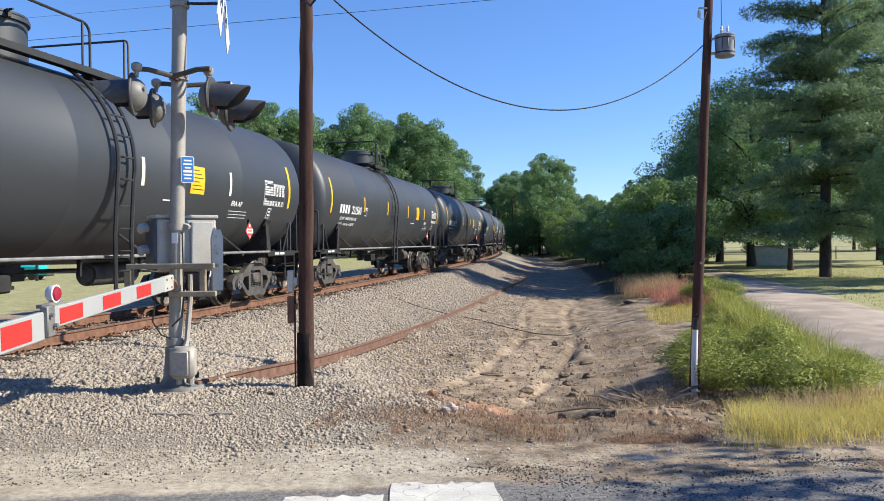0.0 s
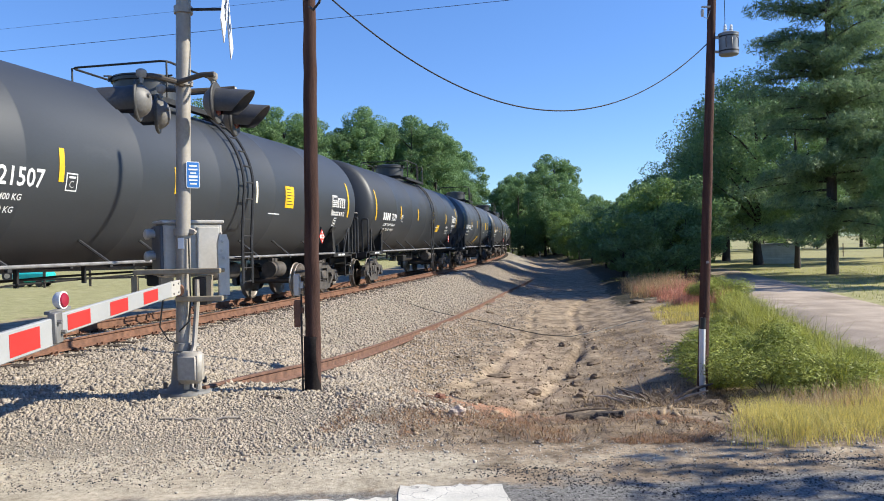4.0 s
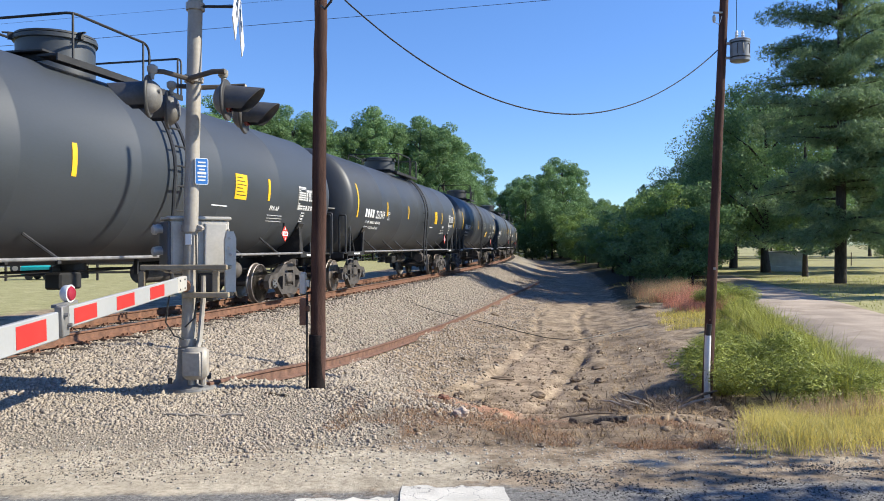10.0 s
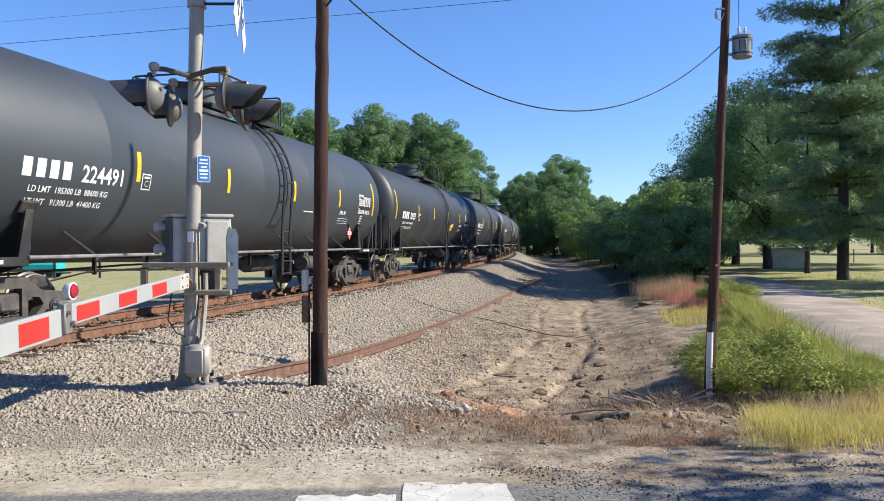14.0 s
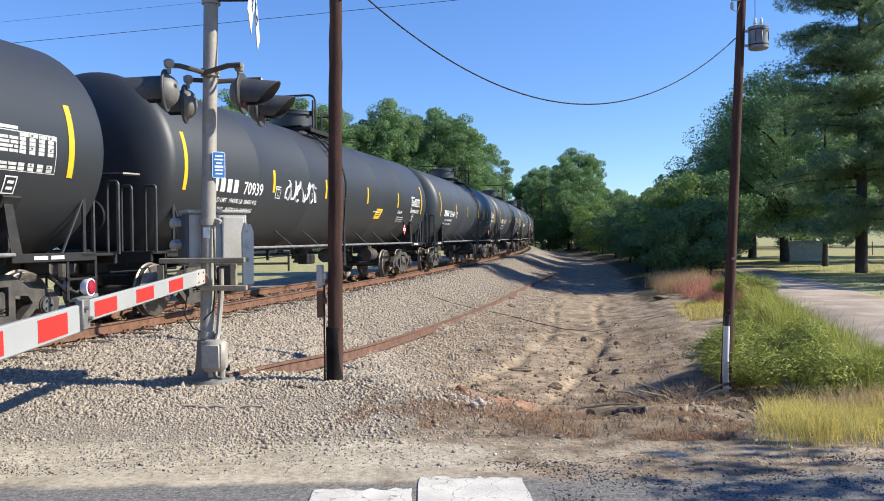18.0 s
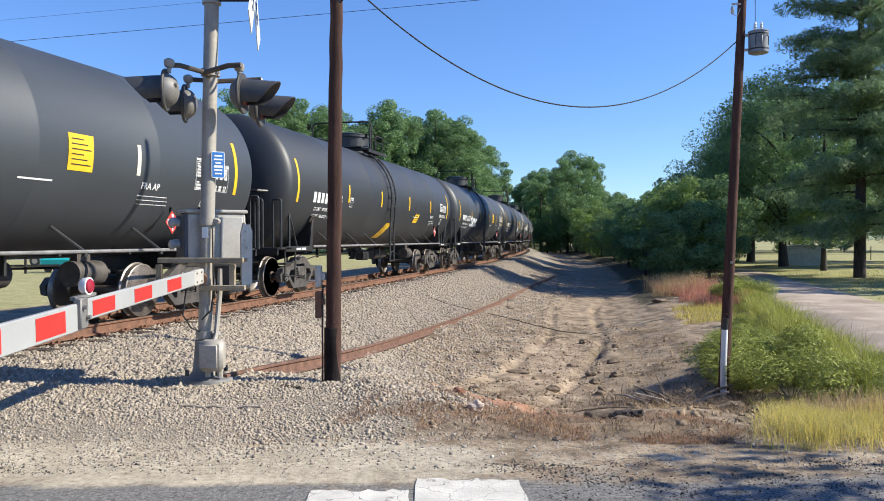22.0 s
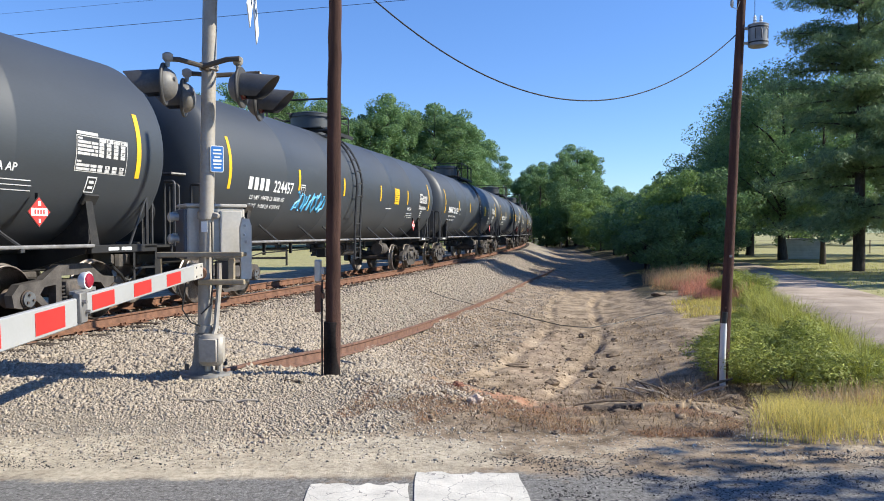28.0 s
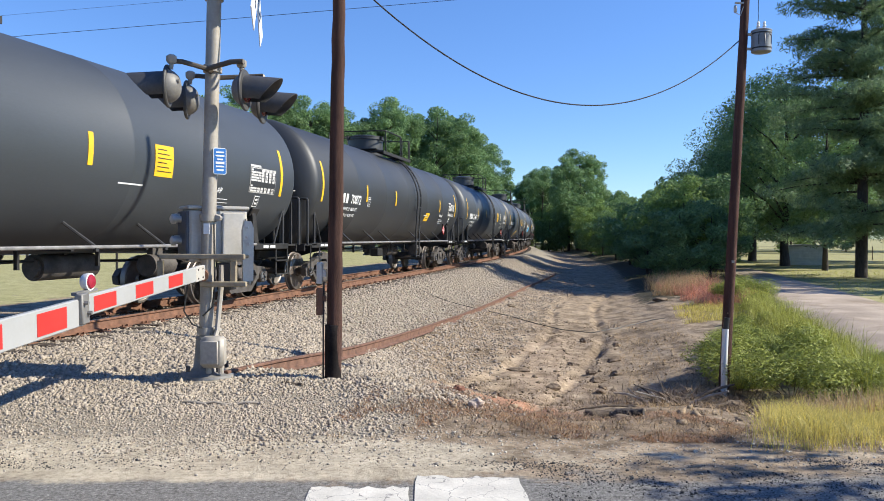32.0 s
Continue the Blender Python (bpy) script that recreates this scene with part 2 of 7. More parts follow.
# ---------------------------------------------------------------- mesh building
class Form:
    """Gathers vertices and faces; makes one mesh."""

    def __init__(self):
        self.v, self.f, self.s, self.mi = [], [], [], []

    def add(self, verts, faces, smooth=False, mi=0):
        o = len(self.v)
        self.v += [tuple(p) for p in verts]
        self.f += [tuple(i + o for i in q) for q in faces]
        self.s += [smooth] * len(faces)
        self.mi += [mi] * len(faces)
        return self

    def box(self, cx, cy, cz, sx, sy, sz, m=None, bevel=0.0, mi=0):
        x, y, z = sx / 2, sy / 2, sz / 2
        c = Vector((cx, cy, cz))
        if bevel <= 0:
            vs = [Vector((a, b, d)) for a in (-x, x) for b in (-y, y) for d in (-z, z)]
            fs = [(0, 1, 3, 2), (4, 6, 7, 5), (0, 4, 5, 1), (2, 3, 7, 6), (0, 2, 6, 4), (1, 5, 7, 3)]
        else:
            e = min(bevel, x * 0.8, y * 0.8, z * 0.8)
            bm = bmesh.new()
            bmesh.ops.create_cube(bm, size=1)
            for p in bm.verts:
                p.co = Vector((p.co.x * sx, p.co.y * sy, p.co.z * sz))
            bmesh.ops.bevel(bm, geom=bm.edges[:], offset=e, segments=1, affect="EDGES")
            bm.verts.index_update()
            vs = [p.co.copy() for p in bm.verts]
            fs = [tuple(p.index for p in q.verts) for q in bm.faces]
            bm.free()
        vs = [c + (m @ p if m else p) for p in vs]
        return self.add(vs, fs, False, mi)

    def cyl(self, a, b, r, r2=None, n=12, caps=True, smooth=True, mi=0):
        a, b = Vector(a), Vector(b)
        r2 = r if r2 is None else r2
        d = (b - a)
        q = d.to_track_quat("Z", "Y")
        vs = []
        for p, rad in ((a, r), (b, r2)):
            for i in range(n):
                t = 2 * math.pi * i / n
                vs.append(p + q @ Vector((rad * math.cos(t), rad * math.sin(t), 0)))
        self.add(vs, [(i, (i + 1) % n, n + (i + 1) % n, n + i) for i in range(n)], smooth, mi)
        if caps:
            self.add(vs[:n], [tuple(reversed(range(n)))], False, mi)
            self.add(vs[n:], [tuple(range(n))], False, mi)
        return self

    def tube(self, pts, r, n=8, mi=0):
        pts = [Vector(p) for p in pts]
        vs, up = [], Vector((0.13, 0.27, 0.95))
        for i, p in enumerate(pts):
            d = (pts[min(i + 1, len(pts) - 1)] - pts[max(i - 1, 0)]).normalized()
            rad = r[i] if isinstance(r, (list, tuple)) else r
            x = d.cross(up)
            if x.length < 0.05:
                x = d.cross(Vector((1, 0, 0)))
            x.normalize()
            y = d.cross(x)
            up = -y if y.dot(up) < 0 else y
            y = d.cross(x)
            for k in range(n):
                t = 2 * math.pi * k / n
                vs.append(p + x * rad * math.cos(t) + y * rad * math.sin(t))
        fs = [(i * n + k, i * n + (k + 1) % n, (i + 1) * n + (k + 1) % n, (i + 1) * n + k) for i in range(len(pts) - 1) for k in range(n)]
        fs += [tuple(reversed(range(n))), tuple(range((len(pts) - 1) * n, len(pts) * n))]
        return self.add(vs, fs, True, mi)

    def lathe(self, prof, m=None, n=32, mi=0, smooth=True):
        """prof: (radius, height) pairs turned about the local z axis."""
        vs = []
        for r, z in prof:
            for i in range(n):
                t = 2 * math.pi * i / n
                p = Vector((r * math.cos(t), r * math.sin(t), z))
                vs.append(m @ p if m else p)
        fs = [(j * n + i, j * n + (i + 1) % n, (j + 1) * n + (i + 1) % n, (j + 1) * n + i) for j in range(len(prof) - 1) for i in range(n)]
        fs += [tuple(reversed(range(n))), tuple(range((len(prof) - 1) * n, len(prof) * n))]
        return self.add(vs, fs, smooth, mi)

    def slab(self, outline, y0, y1, m=None, mi=0):
        """A plate: outline in x, z; from y0 to y1."""
        k = len(outline)
        vs = [Vector((x, y0, z)) for x, z in outline] + [Vector((x, y1, z)) for x, z in outline]
        if m:
            vs = [m @ p for p in vs]
        fs = [tuple(range(k)), tuple(reversed(range(k, 2 * k)))] + [(i, k + i, k + (i + 1) % k, (i + 1) % k) for i in range(k)]
        return self.add(vs, fs, False, mi)

    def mesh(self, name, mats, sharp=40):
        me = bpy.data.meshes.new(name)
        me.from_pydata(self.v, [], self.f)
        me.polygons.foreach_set("use_smooth", self.s)
        for mt in (mats if isinstance(mats, (list, tuple)) else [mats]):
            me.materials.append(mt)
        if any(self.mi):
            me.polygons.foreach_set("material_index", self.mi)
        me.validate()
        if any(self.s):
            me.set_sharp_from_angle(angle=radians(sharp))
        me.update()
        return me


def part(name, form, material, parent=None, label="", at=None):
    """Links a Form (or a ready mesh) as one object under a thing or a part."""
    ob = new(name, form.mesh(name, material) if isinstance(form, Form) else form)
    if parent:
        ob.parent = parent
    if at is not None:
        ob.matrix_local = at
    if label:
        ob["label"] = label
    return ob


def thing(name, label, category, m=None, group="", kind=""):
    ob = new(name)
    ob.empty_display_size = 0.2
    if m is not None:
        ob.matrix_world = m
    return tagged(ob, label, category, group, kind)


def big_mesh(name, verts, faces, mats, mat_index=None, smooth=False):
    """A mesh from numpy arrays: verts (n, 3), faces (m, k)."""
    verts, faces = np.asarray(verts, np.float32), np.asarray(faces, np.int32)
    me = bpy.data.meshes.new(name)
    k = faces.shape[1]
    me.vertices.add(len(verts))
    me.vertices.foreach_set("co", verts.ravel())
    me.loops.add(faces.size)
    me.loops.foreach_set("vertex_index", faces.ravel())
    me.polygons.add(len(faces))
    me.polygons.foreach_set("loop_start", np.arange(0, faces.size, k, dtype=np.int32))
    for mt in (mats if isinstance(mats, (list, tuple)) else [mats]):
        me.materials.append(mt)
    if mat_index is not None:
        me.polygons.foreach_set("material_index", np.asarray(mat_index, np.int32))
    me.update(calc_edges=True)
    if smooth:
        me.polygons.foreach_set("use_smooth", np.ones(len(faces), bool))
    return me


# ---------------------------------------------------------------- track line and ground
RAIL_Z = 0.27
TRACK_D, HEAD0, BEND = 9.474, 0.2658, -0.0014


def on_track(s):
    """Centre line at s metres: x, y and heading (from +y towards +x). Straight behind s = 0, then a long left-hand curve."""
    if s <= 0:
        return -TRACK_D + math.sin(HEAD0) * s, math.cos(HEAD0) * s, HEAD0
    h = HEAD0 + BEND * s
    return -TRACK_D + (math.cos(HEAD0) - math.cos(h)) / BEND, (math.sin(h) - math.sin(HEAD0)) / BEND, h


def track_point(s, side=0.0, z=0.0):
    """A place beside the track: side metres to the right of its centre line."""
    x, y, h = on_track(s)
    return Vector((x + side * math.cos(h), y - side * math.sin(h), z))


def to_track(x, y):
    """s and side of places (numpy arrays)."""
    x, y = np.asarray(x, float), np.asarray(y, float)
    rad = 1 / abs(BEND)
    cx, cy = -TRACK_D - rad * math.cos(HEAD0), rad * math.sin(HEAD0)
    dx, dy = x - cx, y - cy
    r = np.hypot(dx, dy)
    h = np.arctan2(-dy, dx)
    s_c, u_c = (HEAD0 - h) * rad, r - rad
    vx, vy = x + TRACK_D, y
    s_l = vx * math.sin(HEAD0) + vy * math.cos(HEAD0)
    u_l = vx * math.cos(HEAD0) - vy * math.sin(HEAD0)
    # the curve turns to the left about its centre
    straight = s_l <= 0
    return np.where(straight, s_l, s_c), np.where(straight, u_l, u_c)


def smooth01(a, b, x):
    t = np.clip((np.asarray(x, float) - a) / (b - a), 0, 1)
    return t * t * (3 - 2 * t)


def ripple(x, y, seed=0.0):
    """A cheap smooth unevenness."""
    return (np.sin(1.7 * x + 0.6 * y + seed) * np.sin(1.3 * y - 0.5 * x + 2 * seed) + 0.5 * np.sin(3.9 * x - 2.2 * y + seed) * np.sin(3.1 * y + 1.7 * x)
            + 0.25 * np.sin(8.3 * x + 5.1 * y) * np.sin(7.7 * y - 6.1 * x + seed))


def loose_side(s):
    """How far the loose rail lies from the centre line."""
    return np.interp(s, [10.4, 14, 18, 23, 27.6, 33, 40, 54], [4.65, 4.4, 4.15, 4.1, 4.29, 4.37, 4.45, 4.9])


def ground_z(x, y):
    """Height of the ground (numpy arrays): road, pad at the signal, ballast, ditch, bank and field."""
    x, y = np.asarray(x, float), np.asarray(y, float)
    s, u = to_track(x, y)
    far = np.interp(u, [-60, -14, -5, -3.2, -1.9, 1.9, 3.6, 4.8, 6.6, 8.2, 9.2, 10.3, 12.2, 14.2, 60, 400], [-0.35, -0.3, -0.25, -0.2, 0.055, 0.055, -0.62, -0.95, -1.20, -1.25, -1.18, -0.90, -0.78, -0.55, -0.35, -0.2])
    pad = 0.02 * smooth01(5.0, 6.6, y) * (1 - smooth01(-3.4, 1.4, x))
    pad = np.where(u < 2.4, pad * smooth01(1.0, 2.4, u) + 0.055 * (1 - smooth01(1.0, 2.4, u)), pad)
    side = 1 - smooth01(-2.4, 1.6, x)
    near_y = 5.75 + 3.5 * side
    far_y = 15.6 + 4.9 * side - 3.6 * smooth01(2.6, 4.2, x)
    w = np.interp((y - near_y) / (far_y - near_y), [0, 0.06, 0.127, 0.228, 0.39, 0.533, 0.736, 0.94, 1.05], [0, 0.015, 0.07, 0.215, 0.455, 0.655, 0.885, 0.985, 1])
    z = pad * (1 - w) + far * w
    z = np.where((u < 1.9) & (y > 4), np.where(u > -1.9, 0.055, far), z)
    # road through the crossing and on to the left
    road = (1 - smooth01(5.2, 6.2, y)) * smooth01(-7.5, -6.0, y)
    z = z * (1 - road) + road * np.interp(u, [-14, -2.2, 2.2, 5], [-0.2, 0.2, 0.2, 0.0])
    rough = smooth01(6.0, 9.0, y) * smooth01(2.2, 4.0, u) * (1 - smooth01(13, 18, u))
    z = z + rough * 0.045 * ripple(x * 1.1, y * 0.8, 1.3)
    # bed of the loose rail
    bed = np.interp(s, [10.6, 11.2, 12, 13, 14, 15, 16.2], [0, 0.16, 0.22, 0.17, 0.15, 0.11, 0])
    z = z - bed * np.exp(-(np.clip(np.abs(u - loose_side(s)) - 0.25, 0, 9) / 0.4) ** 2)
    # wheel ruts along the ditch
    for off, dep in ((6.45, 0.07), (7.95, 0.085)):
        across = u - off - 0.25 * np.sin(s * 0.33)
        z = z - dep * (np.exp(-(across / 0.13) ** 4) - 0.3 * np.exp(-((np.abs(across) - 0.26) / 0.1) ** 2)) * (1 + 0.6 * np.sin(s * 2.7 + off * 3)) * smooth01(8.0, 10.5, y) * (1 - smooth01(34, 44, y)) * (0.7 + 0.3 * np.sin(s * 1.1 + off))
    return z


def ground_at(x, y):
    return float(ground_z(np.array([x]), np.array([y]))[0])


def ground_material():
    """Earth, gravel, asphalt, mown grass and leaf litter, by place."""
    m, n, l, b = nodes_of("ground_mixed")
    b.inputs["Roughness"].default_value = 0.92
    b.inputs["Specular IOR Level"].default_value = 0.25
    co = n.new("ShaderNodeTexCoord").outputs["Object"]

    def noise_at(scale, detail=5, rough=0.6, off=0.0):
        t = n.new("ShaderNodeTexNoise")
        t.inputs["Scale"].default_value, t.inputs["Detail"].default_value, t.inputs["Roughness"].default_value = scale, detail, rough
        if off:
            a = n.new("ShaderNodeVectorMath")
            a.inputs[1].default_value = (off, off * 0.7, 0)
            l.new(co, a.inputs[0])
            l.new(a.outputs[0], t.inputs["Vector"])
        else:
            l.new(co, t.inputs["Vector"])
        return t.outputs["Fac"]

    def ramp(fac, stops):
        r = n.new("ShaderNodeValToRGB")
        while len(r.color_ramp.elements) < len(stops):
            r.color_ramp.elements.new(0.5)
        for e, (p, c) in zip(r.color_ramp.elements, stops):
            e.position, e.color = p, (*c, 1)
        l.new(fac, r.inputs[0])
        return r.outputs[0]

    def mix(a, c, fac):
        x = n.new("ShaderNodeMix")
        x.data_type = "RGBA"
        l.new(fac, x.inputs["Factor"])
        l.new(a, x.inputs["A"])
        l.new(c, x.inputs["B"])
        return x.outputs["Result"]

    def zone(name):
        a = n.new("ShaderNodeAttribute")
        a.attribute_name = name
        # break the edge of the zone
        ad = n.new("ShaderNodeMath")
        ad.operation = "ADD"
        sb = n.new("ShaderNodeMapRange")
        sb.inputs["To Min"].default_value, sb.inputs["To Max"].default_value = -1.2, 1.2
        l.new(noise_at(1.6, 8, 0.75, 3.1), sb.inputs["Value"])
        l.new(a.outputs["Fac"], ad.inputs[0])
        l.new(sb.outputs[0], ad.inputs[1])
        rr = n.new("ShaderNodeMapRange")
        rr.inputs["From Min"].default_value, rr.inputs["From Max"].default_value = 0.32, 0.68
        l.new(ad.outputs[0], rr.inputs["Value"])
        return rr.outputs[0]

    fine, mid = noise_at(42, 8, 0.8), noise_at(2.2, 8, 0.7)
    earth = ramp(mid, [(0.36, (0.15, 0.108, 0.068)), (0.5, (0.32, 0.24, 0.158)), (0.66, (0.49, 0.385, 0.265))])
    clay = ramp(mid, [(0.3, (0.36, 0.17, 0.095)), (0.7, (0.54, 0.32, 0.20))])
    grit = ramp(fine, [(0.36, (0.18, 0.15, 0.108)), (0.5, (0.32, 0.275, 0.205)), (0.64, (0.46, 0.40, 0.31))])
    sand = ramp(mid, [(0.34, (0.40, 0.335, 0.240)), (0.66, (0.61, 0.525, 0.39))])
    tar = ramp(fine, [(0.36, (0.085, 0.081, 0.075)), (0.52, (0.215, 0.205, 0.187)), (0.66, (0.42, 0.395, 0.36))])
    lawn = ramp(mid, [(0.3, (0.26, 0.26, 0.10)), (0.5, (0.40, 0.37, 0.17)), (0.72, (0.52, 0.46, 0.25))])
    mud = ramp(mid, [(0.38, (0.29, 0.207, 0.138)), (0.62, (0.54, 0.42, 0.29))])
    wood = ramp(mid, [(0.3, (0.05, 0.045, 0.025)), (0.7, (0.10, 0.085, 0.05))])
    col = mix(earth, lawn, zone("lawn"))
    col = mix(col, wood, zone("litter"))
    col = mix(col, mud, zone("mud"))
    col = mix(col, clay, zone("clay"))
    col = mix(col, grit, zone("gravel"))
    col = mix(col, tar, zone("asphalt"))
    col = mix(col, sand, zone("sand"))
    sh = ramp(noise_at(17, 8, 0.8, 1.7), [(0.36, (0.52, 0.50, 0.48)), (0.5, (0.9, 0.9, 0.9)), (0.62, (1.08, 1.08, 1.08))])
    mu = n.new("ShaderNodeMix")
    mu.data_type, mu.blend_type = "RGBA", "MULTIPLY"
    mu.inputs["Factor"].default_value = 1
    l.new(col, mu.inputs["A"])
    l.new(sh, mu.inputs["B"])
    l.new(mu.outputs["Result"], b.inputs["Base Color"])
    bp = n.new("ShaderNodeBump")
    bp.inputs["Strength"].default_value, bp.inputs["Distance"].default_value = 0.5, 0.012
    l.new(fine, bp.inputs["Height"])
    bp2 = n.new("ShaderNodeBump")
    calm = n.new("ShaderNodeMapRange")
    calm.inputs["To Min"].default_value, calm.inputs["To Max"].default_value = 0.5, 0.05
    l.new(zone("asphalt"), calm.inputs["Value"])
    l.new(calm.outputs[0], bp2.inputs["Strength"])
    bp2.inputs["Distance"].default_value = 0.05
    l.new(noise_at(9, 6, 0.65), bp2.inputs["Height"])
    l.new(bp.outputs[0], bp2.inputs["Normal"])
    l.new(bp2.outputs[0], b.inputs["Normal"])
    return m


def spaced(lo, hi, fine_lo, fine_hi, step, grow=1.13):
    """Grid lines: even between fine_lo and fine_hi, wider and wider beyond."""
    v = list(np.arange(fine_lo, fine_hi + 1e-6, step))
    d = step
    while v[-1] < hi:
        d *= grow
        v.append(v[-1] + d)
    d = step
    while v[0] > lo:
        d *= grow
        v.insert(0, v[0] - d)
    return np.array(v)


def build_ground():
    gx, gy = spaced(-2500, 2500, -8, 16, 0.12), spaced(-2500, 3500, 4.0, 30, 0.12, 1.08)
    xx, yy = np.meshgrid(gx, gy)
    x, y = xx.ravel(), yy.ravel()
    z = ground_z(x, y)
    nx, ny = len(gx), len(gy)
    i = (np.arange(ny - 1)[:, None] * nx + np.arange(nx - 1)[None, :]).ravel()
    me = big_mesh("ground", np.stack([x, y, z], 1), np.stack([i, i + 1, i + nx + 1, i + nx], 1), ground_material(), smooth=True)
    s, u = to_track(x, y)
    bend = y + 0.055 * np.clip(x - 6, 0, 60) ** 2
    on_road = (1 - smooth01(4.9, 5.5, bend)) * smooth01(-8, -7, bend)
    zones = {
        "asphalt": (1 - smooth01(4.75, 5.65, bend)) * smooth01(-3.6, -3.0, bend),
        "gravel": np.maximum.reduce([(1 - smooth01(3.4, 4.4, np.abs(u))) * smooth01(5.6, 6.3, y), (1 - smooth01(-1.0, 0.5, x)) * smooth01(5.6, 6.4, y) * (1 - smooth01(11, 16, y)), on_road * 0.25]),
        "sand": smooth01(0, 0.28, y - 4.92 - 0.3 * smooth01(-0.3, 0.8, x)) * (1 - smooth01(5.8, 6.5 - 0.5 * smooth01(0, 1.5, x), y)) * (0.9 - 0.68 * smooth01(-0.2, 1.0, x)),
        "clay": np.exp(-(((x - 0.45) / 0.95) ** 2 + ((y - 9.9) / 2.0) ** 2)) * 1.7,
        "mud": np.exp(-((u - 7.2 - 0.3 * np.sin(s * 0.5)) / 1.0) ** 2) * smooth01(9.5, 11.5, y) * (1 - smooth01(19, 25, y)) * 0.75,
        "lawn": np.maximum(smooth01(10.5, 12.5, u) * smooth01(6.0, 7.0, bend), smooth01(6, 9, -u)),
        "litter": smooth01(8.8, 10, u) * smooth01(28, 36, y) * (1 - smooth01(15, 19, u)) + smooth01(8, 10, u) * smooth01(75, 95, y) * (1 - smooth01(22, 30, u)),
    }
    for k, a in zones.items():
        me.attributes.new(k, "FLOAT", "POINT").data.foreach_set("value", np.clip(a, 0, 1).astype(np.float32))
    return tagged(new("ground", me), "pale gravel, bare earth ditch and mown grass", "ground", kind="structure")


build_ground()

# ---------------------------------------------------------------- train timing
SPEED, CAR_PITCH = 14.84, 18.35
COUPLER0 = 21.5
# small differences of the coupler places, car by car
DRIFT = (0.0, -0.10, -0.23, -0.36, -0.30, -0.18, -0.28, -0.35, -0.43, -0.52, -0.50, -0.50, -0.35, -0.30, -0.25, -0.66, -0.40, -0.41, 0.0, -0.48, -0.58, -0.65, -0.70, -0.72, -0.36, -0.38, -0.03)


# play of single cars between their couplings
CAR_SHIFT = {2: 0.04, 3: 0.03, 6: 0.05, 7: -0.12, 15: -0.05, 16: 0.12, 17: 0.12, 20: 0.08, 21: -0.04, 24: 0.04, 25: -0.05, 26: -0.24, 27: 0.10}


def coupler(n):
    """Place along the track, at 0 s, of the coupling behind car n."""
    return COUPLER0 - n * CAR_PITCH + DRIFT[min(max(n, 0), len(DRIFT) - 1)]


def car_place(n, t):
    s = (coupler(n) + coupler(n - 1)) / 2 + CAR_SHIFT.get(n, 0.0) + SPEED * t
    x, y, h = on_track(s)
    return Matrix.Translation((x, y, RAIL_Z)) @ Matrix.Rotation(math.pi / 2 - h, 4, "Z")


# ---------------------------------------------------------------- railway track
def rail_section():
    """Half profile of a flat-bottomed rail, as (across, up) from its foot."""
    return [(-0.07, 0.0), (0.07, 0.0), (0.07, 0.012), (0.012, 0.035), (0.009, 0.125), (0.035, 0.14), (0.036, 0.162), (0.028, 0.17), (-0.028, 0.17), (-0.036, 0.162), (-0.035, 0.14), (-0.009, 0.125), (-0.012, 0.035), (-0.07, 0.012)]


def swept_rail(points, headings, mats, foot):
    sec = rail_section()
    k = len(sec)
    f = Form()
    vs = []
    for p, h, fz in zip(points, headings, foot):
        for a, b in sec:
            vs.append(Vector((p[0] + a * math.cos(h), p[1] - a * math.sin(h), fz + b)))
    fs, mi = [], []
    for i in range(len(points) - 1):
        for j in range(k):
            fs.append((i * k + j, i * k + (j + 1) % k, (i + 1) * k + (j + 1) % k, (i + 1) * k + j))
            mi.append(1 if j == 7 and len(mats) > 1 else 0)
    f.add(vs, fs)
    f.mi = mi
    f.add(vs[:k], [tuple(reversed(range(k)))])
    f.add(vs[-k:], [tuple(range(k))])
    return f


